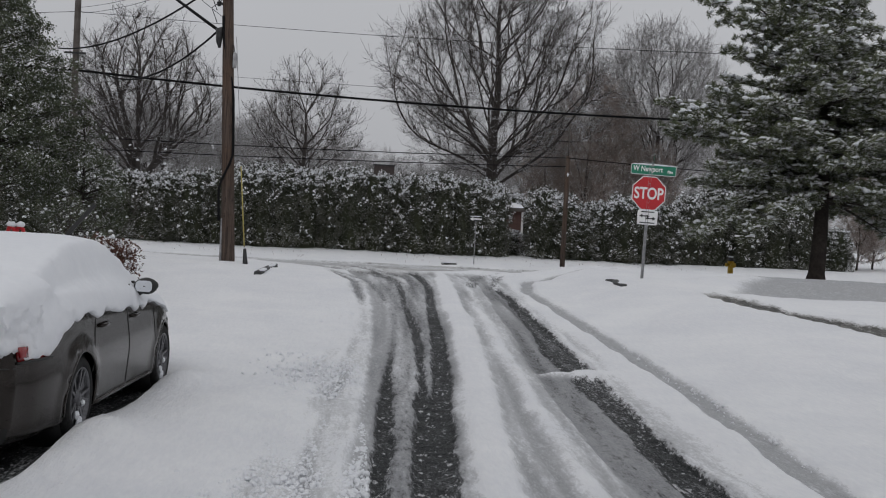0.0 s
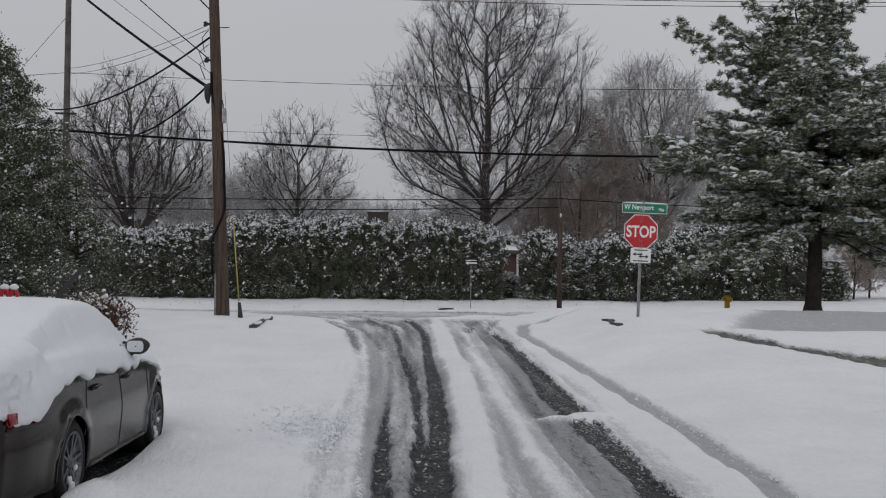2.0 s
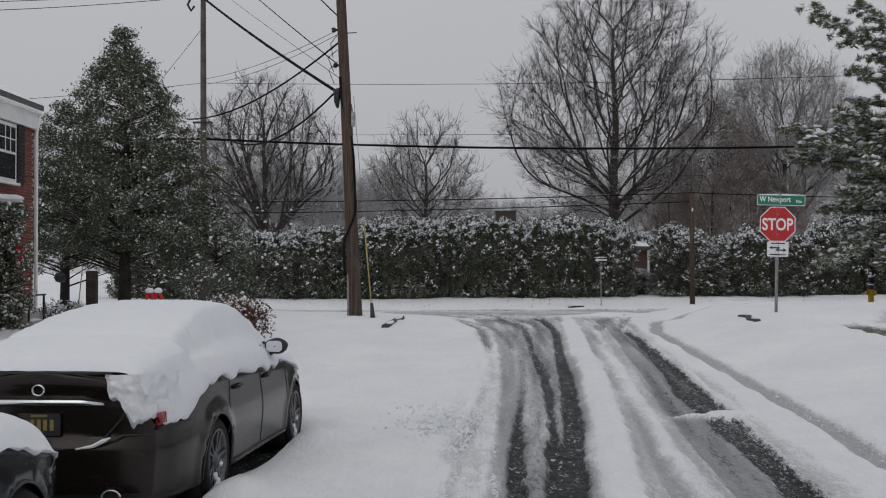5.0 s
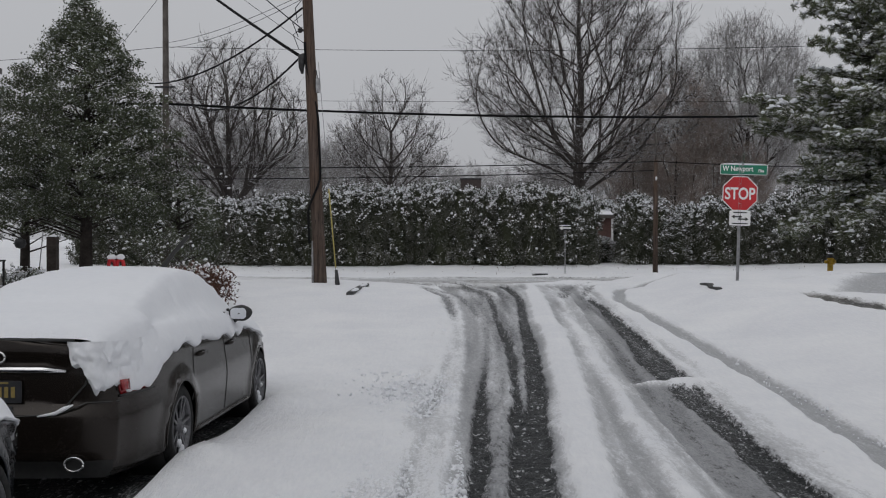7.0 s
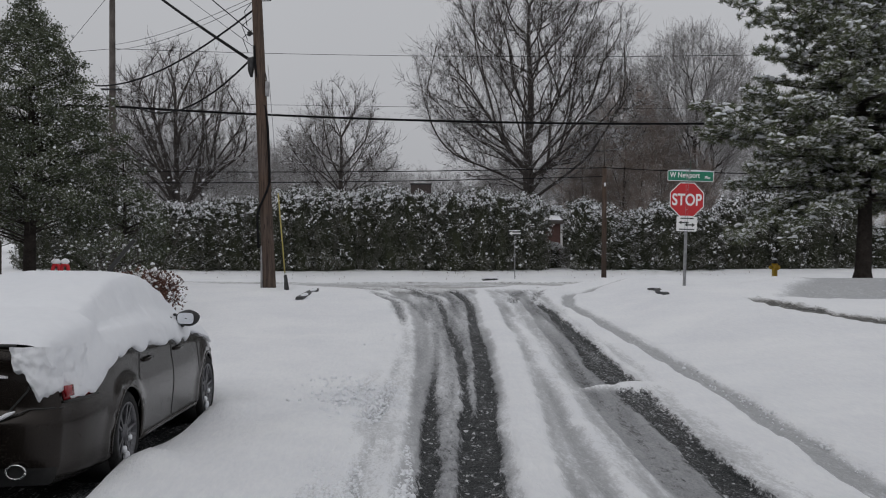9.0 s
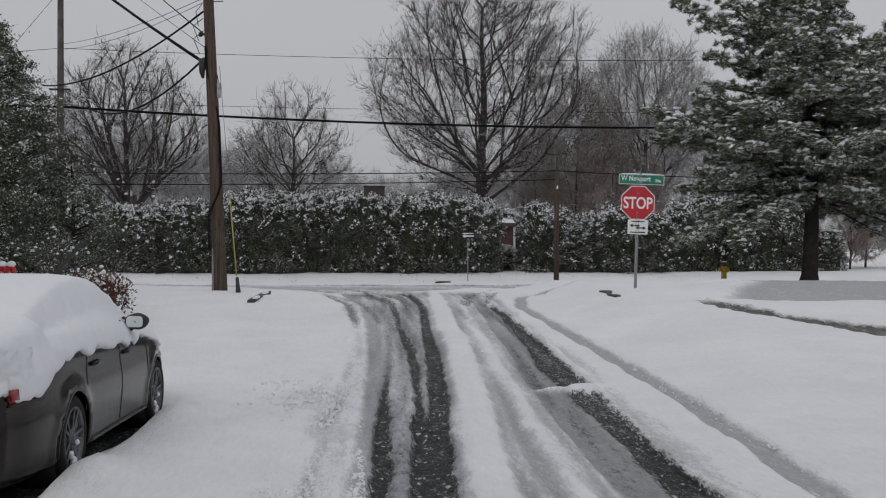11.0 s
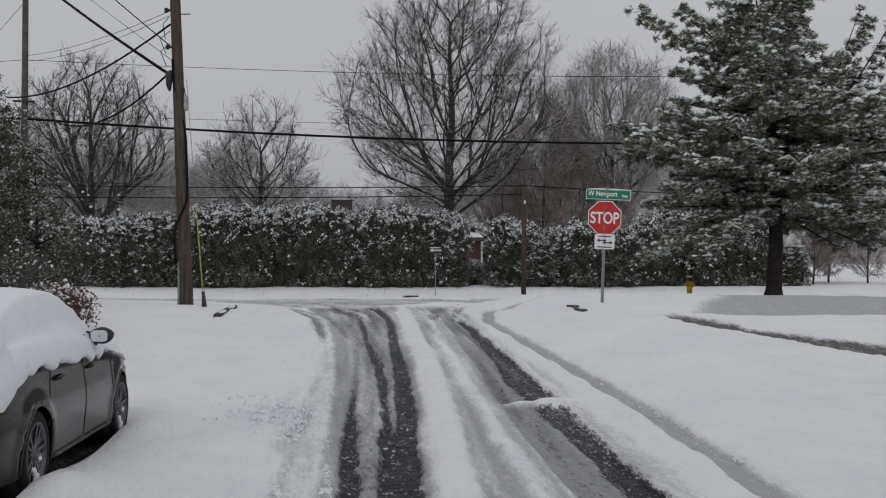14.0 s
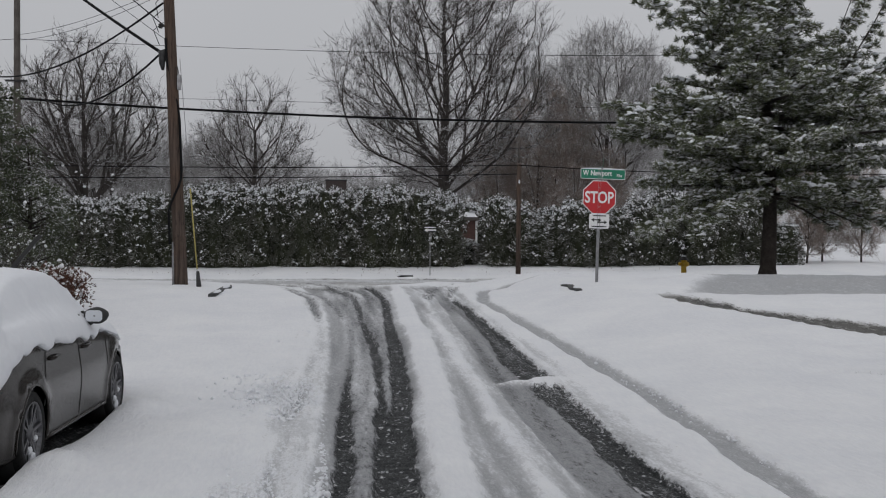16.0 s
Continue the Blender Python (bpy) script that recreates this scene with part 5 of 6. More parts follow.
def small_sign():
    ob = thing("arrow_sign", pose(*land(6.09, 53.0, -0.05)), "small white arrow sign on a thin post", "sign")
    part("post", box_bm((0.045, 0.03, 2.55), (0, 0.02, 1.27), 0.004), M_STEEL, ob)
    pl = part("plate", plate(0.70, 0.25, 0.003, (0.0, 0.0, 2.42), 0.02), M_SIGNBLACK, ob, "black plate with a white arrow")
    part("arrow", arrow_bm(0.60, 0.075, 0.17, (0, -0.004, 2.42), True), M_SIGNWHITE, pl)
    part("snow_cap", lump_bm((0.33, 0.03, 0.025), (0, 0.0, 2.55), 8), M_SNOW, ob, smooth=True)


def hydrant():
    ob = thing("fire_hydrant", pose(*land(14.58, 40.0, 0.14), 0, 0, 12), "yellow fire hydrant with a dark bonnet in snow", "hydrant")
    part("barrel", turned([(0.15, -0.1), (0.15, 0.05), (0.105, 0.07), (0.105, 0.50), (0.125, 0.52), (0.125, 0.56)], 18), M_YELLOW, ob, smooth=True)
    part("bonnet", turned([(0.165, 0.56), (0.165, 0.59), (0.12, 0.62), (0.10, 0.68), (0.05, 0.71), (0.045, 0.77), (0.02, 0.78)], 18), M_DARKIRON, ob, "rust-dark bonnet", True)
    for a, r, l in ((180, 0.055, 0.21), (0, 0.055, 0.21), (-90, 0.08, 0.23)):
        noz = part("nozzle", turned([(r, 0.06), (r, l - 0.06), (r * 1.25, l - 0.06), (r * 1.25, l), (r * 0.4, l + 0.01), (r * 0.35, l + 0.03)], 12, m=pose(0, 0, 0.41) @ pose(0, 0, 0, 0, 90, 0) if a == 0 else pose(0, 0, 0.41) @ pose(0, 0, 0, 0, 90, a)), M_YELLOW, ob, smooth=True)
    part("snow_cap", lump_bm((0.10, 0.10, 0.03), (0, 0, 0.72), 6), M_SNOW, ob, smooth=True)


def kerb_bits():
    for a, b, seed, label in (((-2.02, 22.95), (-1.84, 25.2), 3, "dark broken kerb piece poking out of the snow"), ((5.64, 21.7), (5.62, 22.9), 6, "dark kerb stone edge poking out of the snow")):
        mid, run = ((a[0] + b[0]) / 2, (a[1] + b[1]) / 2), math.hypot(b[0] - a[0], b[1] - a[1])
        rise = math.degrees(math.atan2(land(*b)[2] - land(*a)[2], run))
        ob = thing("kerb_piece", pose(*land(*mid, 0.06), rise, 0, -math.degrees(math.atan2(b[0] - a[0], b[1] - a[1]))), label, "kerb")
        bm = box_bm((0.15, run, 0.17), (0, 0, 0), 0.025)
        bmesh.ops.subdivide_edges(bm, edges=[e for e in bm.edges if e.calc_length() > 0.5], cuts=9)
        for v in bm.verts:
            v.co += Vector((0.05, 0.02, 0.035)) * noise.noise(v.co * 2.6 + Vector((seed, 0, 0)))
        part("stone", bm, M_KERB, ob)
        for k in (-0.25, 0.3):
            part("snow_cap", lump_bm((0.07, run * 0.16, 0.03), (0.03, k * run, 0.085), seed + k), M_SNOW, ob, smooth=True)
    ob = thing("drain_inlet", pose(*land(4.75, 52.0, 0.0)), "dark roadside drain inlet capped with snow", "drain")
    part("frame", box_bm((0.75, 0.5, 0.12), (0, 0, 0.05), 0.02), M_DARKIRON, ob)
    # no hole is cut: a black slab stands for the dark inside
    part("opening", box_bm((0.62, 0.02, 0.18), (0.05, -0.26, 0.06), 0.008), M_SIGNBLACK, ob, "black slab for the shade inside the opening")
    part("snow_cap", lump_bm((0.42, 0.28, 0.05), (0, 0.02, 0.17), 2), M_SNOW, ob, smooth=True)
    for at, l, a in (((-1.42, 15.3), 0.42, 12), ((-2.67, 18.6), 0.35, 20), ((5.0, 20.3), 0.45, 60), ((3.0, 10.2), 0.3, 30), ((5.6, 14.4), 0.25, -20), ((-1.0, 11.3), 0.2, 70)):
        p = land(*at, 0.035)
        bm = tube_path([(0, 0, 0), (l * 0.5, 0.03, 0.012), (l, -0.02, 0.0)], [0.008, 0.006, 0.003], 5)
        st = part("stick", bm, M_PINEBARK)
        st.matrix_world = pose(*p, 0, 0, a)
        tagged(st, "thin dark fallen twig lying on the snow", "twig", "fallen twigs")


# ---- houses ----
def build_house():
    """The end of a brick house: the wall runs beside the street and ends at a white downspout."""
    ob = thing("brick_house", pose(-10.60, 25.0, 0.45), "two-storey red brick house with white eaves and downspout", "house")
    course, length, y0 = 0.0675, 0.21, -11.0
    part("wall", box_bm((8.0, 11.0, 5.2), (-4.02, -5.5, 2.55)), M_MORTAR, ob, "mortar backing of the wall")
    wall = ob.children[0]
    part("roof", gable_bm(8.3, 11.4, 5.30, 2.2, (-4.0, -5.5)), M_SHINGLE, ob, "snow-covered shingle roof")
    part("eave", box_bm((0.10, 11.2, 0.46), (0.045, -5.55, 5.07), 0.012), M_WHITE, ob, "white painted eave")
    part("gutter", box_bm((0.08, 11.2, 0.10), (0.13, -5.55, 5.24), 0.03), M_WHITE, ob, "white gutter")
    part("downspout", tube_path([(0.12, 0.02, 5.20), (0.09, -0.01, 4.95), (0.06, -0.02, 4.8), (0.06, -0.02, 0.35), (0.16, -0.05, 0.2)], 0.050, 8), M_WHITE, ob, "white downspout", True)
    win = part("window", box_bm((0.05, 0.95, 1.35), (0.0, -1.50, 4.14), 0.01), M_WHITE, ob, "upper window in a white frame")
    for z in (3.83, 4.45):
        part("pane", box_bm((0.02, 0.80, 0.56), (0.025, -1.50, z), 0.004), M_GLASS, win)
    for y in (-1.63, -1.37):
        part("glazing_bar", box_bm((0.02, 0.022, 0.56), (0.035, y, 4.45), 0.003), M_WHITE, win)
    part("glazing_bar", box_bm((0.02, 0.80, 0.022), (0.036, -1.50, 4.45), 0.003), M_WHITE, win)
    shutter = part("shutter", box_bm((0.04, 0.34, 1.36), (0.03, -0.80, 4.14), 0.008), M_DARKIRON, ob, "dark louvred shutter")
    for k in range(14):
        part("slat", box_bm((0.02, 0.26, 0.05), (0.052, -0.80, 3.56 + 0.089 * k), 0.004, pose(0, 0, 0, 0, 25, 0)), M_DARKIRON, shutter)
    part("sill", box_bm((0.12, 1.05, 0.06), (0.04, -1.50, 3.44), 0.01), M_WHITE, win, "sill with a line of snow")
    bow = thing("ribbon_bow", pose(-9.86, 22.55, 2.30), "red ribbon bow hung on the clipped shrub", "bow")
    part("loop", lump_bm((0.05, 0.06, 0.07), (0.03, 0, 0.10), 7), M_SIGNRED, bow, smooth=True)
    part("loop", lump_bm((0.05, 0.06, 0.07), (-0.04, 0, 0.11), 8), M_SIGNRED, bow, smooth=True)
    part("ribbon_tail", box_bm((0.05, 0.015, 0.26), (0.02, 0, -0.06), 0.004, pose(0, 0, 0, 0, 12, 0)), M_SIGNRED, bow)
    st = thing("porch_steps", pose(-10.1, 24.0, 0.22), "low concrete porch steps under snow with a rail", "steps")
    for i in range(3):
        part("step", box_bm((1.0, 0.9, 0.18), (0.16 * i - 0.3, -0.6, 0.66 - 0.18 * i), 0.01), M_MORTAR, st)
        part("snow_cover", lump_bm((0.46, 0.42, 0.05), (0.16 * i - 0.28, -0.6, 0.77 - 0.18 * i), i, 3, 0.2), M_SNOW, st, smooth=True)
    for y in (-1.0, -0.2):
        part("rail_post", box_bm((0.04, 0.04, 0.8), (0.25, y, 0.75), 0.005), M_DARKIRON, st)
    part("handrail", box_bm((0.05, 0.95, 0.04), (0.25, -0.6, 1.15), 0.01), M_DARKIRON, st)
    wr = thing("bird_feeder", pose(-10.75, 27.0, 1.62), "round black bird feeder hanging under the tree", "bird feeder")
    part("bowl", turned([(0.02, 0), (0.11, 0.03), (0.15, 0.12), (0.13, 0.22), (0.03, 0.27)], 14), M_DARKIRON, wr, smooth=True)
    part("hanger", tube_path([(0, 0, 0.26), (0, 0, 1.1)], 0.006, 5), M_DARKIRON, wr)
    po = thing("wooden_post", pose(*land(-8.82, 24.0, -0.1)), "short weathered grey wooden garden post", "post")
    part("body", box_bm((0.22, 0.20, 1.45), (0, 0, 0.67), 0.02), M_PINEBARK, po)
    part("snow_cap", lump_bm((0.10, 0.10, 0.04), (0, 0, 1.40), 3), M_SNOW, po, smooth=True)
    sk = thing("garden_stake", pose(*land(-9.57, 25.0, -0.1), 0, 6, 0), "thin leaning metal stake in the snow", "stake")
    part("rod", tube_path([(0, 0, 0), (0, 0, 1.5)], 0.014, 6), M_STEEL, sk)
    deco = thing("lawn_decoration", pose(*land(-7.7, 25.0, -0.06)) @ Matrix.Diagonal((0.8, 0.8, 1, 1)), "red lawn decoration with two snow-capped hoops", "decoration")
    for x in (-0.12, 0.13):
        hoop = part("hoop", tube_path([(x - 0.11, 0, 0), (x - 0.11, 0, 0.62), (x - 0.07, 0, 0.76), (x, 0, 0.80), (x + 0.08, 0, 0.74), (x + 0.11, 0, 0.55), (x + 0.11, 0, 0.2)], 0.055, 8), M_SIGNRED, deco, smooth=True)
        part("snow_cap", lump_bm((0.14, 0.075, 0.07), (x, -0.01, 0.85), 5 + x), M_SNOW, hoop, smooth=True)
    # beyond the hedge
    gp = thing("brick_bungalow", pose(*land(6.75, 62.0, -0.2)), "low red brick house end with white corner trim behind the hedge", "house")
    part("wall", box_bm((6.3, 5.0, 2.75), (0, 2.5, 1.375), 0.01), M_BRICKDULL, gp, "dark red brick wall")
    part("trim", box_bm((0.12, 0.10, 2.65), (3.12, -0.03, 1.33), 0.01), M_WHITE, gp, "white corner board")
    part("roof", gable_bm(6.32, 5.4, 2.75, 0.6, (0, 2.5), True), M_SHINGLE, gp, "roof under fresh snow")
    part("eave", box_bm((6.5, 0.06, 0.12), (0, -0.22, 2.74), 0.01), M_GREYWOOD, gp, "grey fascia")
    fh = thing("distant_house", pose(*land(2.5, 92.0, -0.2)), "low distant house with a snowy roof and brick chimney", "house")
    part("wall", box_bm((13, 7, 3.2), (0, 0, 1.6)), M_GREYWOOD, fh)
    part("roof", gable_bm(14, 8, 3.2, 1.6, (0, 0), True), M_SNOW, fh, "roof under snow")
    ch = part("chimney", box_bm((1.75, 0.7, 2.6), (-0.1, 0.0, 5.0), 0.02), M_BRICKDARK, fh, "dark brick chimney")
    part("chimney_cap", box_bm((1.87, 0.82, 0.12), (-0.1, 0.0, 6.33), 0.02), M_DARKIRON, ch)
    return ob, wall


def gable_bm(w, d, z, rise, at, along_x=False):
    """A gable roof with thickness; its ridge runs along y, or along x."""
    bm = bmesh.new()
    t = 0.14
    prof = [(-0.5, 0), (0, 1), (0.5, 0)]
    rows = []
    for s in (-0.5, 0.5):
        for up in (0, t):
            row = []
            for u, h in prof:
                p = (s * w + at[0], u * d + at[1], z + h * rise + up) if along_x else (u * w + at[0], s * d + at[1], z + h * rise + up)
                row.append(bm.verts.new(p))
            rows.append(row)
    a, b, c, e = rows
    for i in (0, 1):
        for q in ((a[i], a[i + 1], c[i + 1], c[i]), (b[i], e[i], e[i + 1], b[i + 1]), (a[i], b[i], b[i + 1], a[i + 1]), (c[i], c[i + 1], e[i + 1], e[i])):
            bm.faces.new(q)
    bm.faces.new((a[0], c[0], e[0], b[0]))
    bm.faces.new((a[2], b[2], e[2], c[2]))
    bmesh.ops.recalc_face_normals(bm, faces=bm.faces)
    return bm


def lay_bricks(house, wall):
    """Bricks of the last metre of wall before the corner, and the joined rest."""
    brick = bpy.data.meshes.new("brick")
    bm = box_bm((0.022, 0.20, 0.0575), (0, 0, 0), 0.004)
    bm.to_mesh(brick)
    bm.free()
    brick.materials.append(M_BRICK)
    rest, count = [], 0
    for j in range(76):
        for i in range(52):
            y = -0.12 - 0.21 * i - (0.105 if j % 2 else 0.0)
            z = 0.06 + 0.0675 * j
            if y < -10.9 or (abs(y + 1.50) < 0.55 and 3.46 < z < 4.85):
                continue
            if y > -0.95 and count < 300:
                b = new("brick", brick)
                b.parent = wall
                b.location = (-0.012 + 0.002 * ((i * 7 + j * 3) % 3), y, z)
                count += 1
            else:
                rest.append((-0.012, y, z))
    bv = np.array([(sx * 0.011, sy * 0.1, sz * 0.02875) for sx in (-1, 1) for sy in (-1, 1) for sz in (-1, 1)])
    bf = np.array([(0, 1, 3, 2), (4, 6, 7, 5), (0, 4, 5, 1), (2, 3, 7, 6), (0, 2, 6, 4), (1, 5, 7, 3)])
    rest = np.array(rest)
    mesh_part("brickwork", scatter("brickwork", bv, bf, rest, np.repeat(np.eye(3)[None], len(rest), 0), np.ones(len(rest)), [M_BRICK]), house, "red brick courses", "stuff")


# ---- parked cars ----
CAR_Y = (-2.42, -2.30, -2.0, -1.6, -1.0, 0.0, 0.9, 1.3, 1.8, 2.15, 2.42)
CAR_W = (0.76, 0.83, 0.90, 0.93, 0.928, 0.922, 0.925, 0.925, 0.88, 0.78, 0.60)
CAR_BELT = (0.97, 1.01, 1.04, 1.05, 1.03, 0.995, 0.96, 0.93, 0.86, 0.77, 0.66)
CAR_DECK = (1.12, 1.165, 1.185, 1.18, 1.14, 1.09, 1.05, 1.02, 0.955, 0.86, 0.73)
ROOF_Y = (-1.80, -1.45, -1.05, -0.65, -0.25, 0.1, 0.42, 0.80, 1.18)
ROOF_Z = (1.19, 1.31, 1.42, 1.475, 1.50, 1.49, 1.44, 1.25, 1.03)
AXLES, WHEEL_R, ARCH_R = (-1.326, 1.45), 0.335, 0.375


def soft_interp(y, ys, vs):
    """A rounded line through a few values."""
    k = np.linspace(-0.16, 0.16, 7)
    return np.mean([np.interp(np.asarray(y) + d, ys, vs) for d in k], axis=0)


def car_section(y):
    """Right half of the body's cross-section at y, from sill to centre line."""
    w, b, t = float(soft_interp(y, CAR_Y, CAR_W)), float(soft_interp(y, CAR_Y, CAR_BELT)), float(soft_interp(y, CAR_Y, CAR_DECK))
    key = np.array([(0.90 * w, 0.17), (0.965 * w, 0.22), (0.982 * w, 0.40), (1.0 * w, 0.58), (0.992 * w, 0.70), (0.975 * w, 0.80), (0.955 * w, b - 0.04), (0.91 * w, b + 0.02), (0.80 * w, t - 0.035), (0.5 * w, t - 0.008), (0, t)])
    s = np.concatenate([[0], np.cumsum(np.linalg.norm(np.diff(key, axis=0), axis=1))])
    u = np.linspace(0, s[-1], 46)
    p = np.stack([np.interp(u, s, key[:, 0]), np.interp(u, s, key[:, 1])], 1)
    q = p.copy()
    q[1:-1] = (p[:-2] + 2 * p[1:-1] + p[2:]) / 4
    return q


def car_side(y, z):
    """How far out the body's side lies at a place along it and a height."""
    q = car_section(y)
    i = np.argmax(q[:, 1] >= z)
    return float(np.interp(z, q[: i + 1, 1], q[: i + 1, 0])) if i else float(q[0, 0])


def car_shell(ob, paint):
    ys = np.concatenate([np.linspace(-2.42, 2.42, 112)])
    rows = []
    for y in ys:
        q = car_section(y)
        rows.append(np.concatenate([np.stack([q[:, 0], np.full(len(q), y), q[:, 1]], 1), np.stack([-q[-2::-1, 0], np.full(len(q) - 1, y), q[-2::-1, 1]], 1)]))
    v = np.array(rows)
    n = v.shape[1]
    # closed, bulging ends
    ends = []
    for y, sgn in ((-2.42, -1), (2.42, 1)):
        base = v[0 if sgn < 0 else -1]
        cap = []
        for s in np.linspace(1, 0.0, 12)[1:]:
            x = base[:, 0] * s
            k = 1 - s ** 3
            z = base[:, 2]
            bump = 0.055 * smooth((z - 0.22) / 0.14) * (1 - smooth((z - 0.60) / 0.10)) + 0.04 * smooth((z - 0.95) / 0.1)
            cap.append(np.stack([x, y + sgn * k * (0.075 + bump), z], 1))
        ends.append(np.array(cap))
    flare = v.reshape(-1, 3)
    for ay in AXLES:
        d = np.hypot(flare[:, 1] - ay, flare[:, 2] - WHEEL_R)
        side = np.abs(flare[:, 0]) > 0.6
        flare[:, 0] += np.sign(flare[:, 0]) * side * 0.020 * np.exp(-((d - 0.40) / 0.07) ** 2)
        snap = side & (d > ARCH_R - 0.035) & (d < ARCH_R + 0.035)
        f = (ARCH_R / np.maximum(d, 1e-6))[:, None]
        flare[:, 1:] = np.where(snap[:, None], np.array((ay, WHEEL_R)) + (flare[:, 1:] - (ay, WHEEL_R)) * f, flare[:, 1:])
    m = len(ys)
    allv = np.concatenate([flare, ends[0].reshape(-1, 3), ends[1].reshape(-1, 3)])
    i = (np.arange(m - 1)[:, None] * n + np.arange(n - 1)[None]).ravel()
    quads = [np.stack([i, i + 1, i + n + 1, i + n], 1)]
    for e, (off, row) in enumerate(((m * n, 0), (m * n + ends[0].shape[0] * n, m - 1))):
        ring = [row * n + np.arange(n)] + [off + k * n + np.arange(n) for k in range(ends[e].shape[0])]
        for a, b in zip(ring, ring[1:]):
            q = np.stack([a[:-1], b[:-1], b[1:], a[1:]], 1)
            quads.append(q if e == 0 else q[:, ::-1])
    quads = np.concatenate(quads)
    c = allv[quads].mean(1)
    keep = np.ones(len(quads), bool)
    for ay in AXLES:
        keep &= ~((np.hypot(c[:, 1] - ay, c[:, 2] - WHEEL_R) < ARCH_R - 0.004) & (np.abs(c[:, 0]) > 0.55))
    belt = soft_interp(c[:, 1], CAR_Y, CAR_BELT) - 0.03
    side = (np.abs(c[:, 0]) > 0.7) & (c[:, 2] > 0.255) & (c[:, 2] < belt)
    right = c[:, 0] > 0
    fd = side & (c[:, 1] > 0.08) & (c[:, 1] < 1.02 + 0.12 * (c[:, 2] - 0.5))
    rd = side & (c[:, 1] > -0.98 + 0.30 * (c[:, 2] - 0.75)) & (c[:, 1] <= 0.08)
    hood = (c[:, 1] > 1.0) & (np.abs(c[:, 0]) < 0.74) & (c[:, 2] > 0.68)
    lid = ((c[:, 1] < -1.72) & (np.abs(c[:, 0]) < 0.66) & (c[:, 2] > 1.05)) | ((c[:, 1] < -2.415) & (np.abs(c[:, 0]) < 0.66 - 0.45 * smooth((0.82 - c[:, 2]) / 0.25)) & (c[:, 2] > 0.60))
    low = (c[:, 2] < 0.30) & (c[:, 1] < -2.40)
    groups = (("front_door", fd & right), ("front_door", fd & ~right), ("rear_door", rd & right), ("rear_door", rd & ~right), ("bonnet", hood), ("boot_lid", lid & ~hood), ("lower_valance", low))
    used = np.zeros(len(quads), bool)
    out = {}
    for name, g in groups:
        g = g & keep & ~used
        used |= g
        out.setdefault(name, []).append(cut_part(name, allv, quads[g], M_BLACKPLASTIC if name == "lower_valance" else paint, ob))
    cut_part("body_shell", allv, quads[keep & ~used], paint, ob, "dark metallic body")
    part("underbody", box_bm((1.52, 4.3, 0.10), (0, 0, 0.26), 0.03), M_BLACKPLASTIC, ob)
    return out


def cut_part(name, v, q, mat, parent, label=""):
    ids, inv = np.unique(q, return_inverse=True)
    return mesh_part(name, from_arrays(name, v[ids], inv.reshape(q.shape), [mat]), parent, label)


def greenhouse_section(y):
    zr = float(soft_interp(y, ROOF_Y, ROOF_Z))
    b = float(soft_interp(y, CAR_Y, CAR_BELT)) - 0.02
    wb = float(np.interp(y, (-1.80, -1.3, -0.6, 0.4, 0.9, 1.18), (0.74, 0.80, 0.83, 0.83, 0.79, 0.70)))
    wt = float(np.interp(y, (-1.80, -1.2, -0.5, 0.3, 0.8, 1.18), (0.66, 0.63, 0.61, 0.60, 0.62, 0.66)))
    k = min(1.0, max(0.0, (zr - b) / 0.45))
    wt = wb + (wt - wb) * k
    return zr, b, wb, wt


def car_roof(ob, paint):
    ys = np.linspace(-1.80, 1.18, 48)
    rows = []
    for y in ys:
        zr, b, wb, wt = greenhouse_section(y)
        half = [(wb + (wt - wb) * t, b + (zr - 0.055 - b) * t) for t in np.linspace(0, 1, 8)] + [(wt * 0.93, zr - 0.022), (wt * 0.7, zr - 0.006), (wt * 0.35, zr - 0.001), (0, zr)]
        rows.append([(x, y, z) for x, z in half] + [(-x, y, z) for x, z in half[-2::-1]])
    v = np.array(rows)
    n = v.shape[1]
    i = (np.arange(len(ys) - 1)[:, None] * n + np.arange(n - 1)[None]).ravel()
    q = np.stack([i, i + 1, i + n + 1, i + n], 1)
    c = v.reshape(-1, 3)[q].mean(1)
    pillar = (np.abs(c[:, 1] - 0.08) < 0.045) | (np.abs(c[:, 1] + 1.12) < 0.10)
    zr = np.array([greenhouse_section(y)[0] for y in c[:, 1]])
    side = (np.abs(c[:, 0]) > 0.5) & (c[:, 2] < zr - 0.06)
    front = (c[:, 1] > 0.42) & ~side
    back = (c[:, 1] < -0.85) & ~side
    allv = v.reshape(-1, 3)
    for name, g in (("side_glass", side & ~pillar & (c[:, 0] > 0)), ("side_glass", side & ~pillar & (c[:, 0] < 0)), ("windscreen", front), ("rear_window", back & (np.abs(c[:, 0]) < 0.56))):
        cut_part(name, allv, q[g], M_GLASS, ob)
    cut_part("roof_panel", allv, q[~((side & ~pillar) | front | (back & (np.abs(c[:, 0]) < 0.56)))], paint, ob)


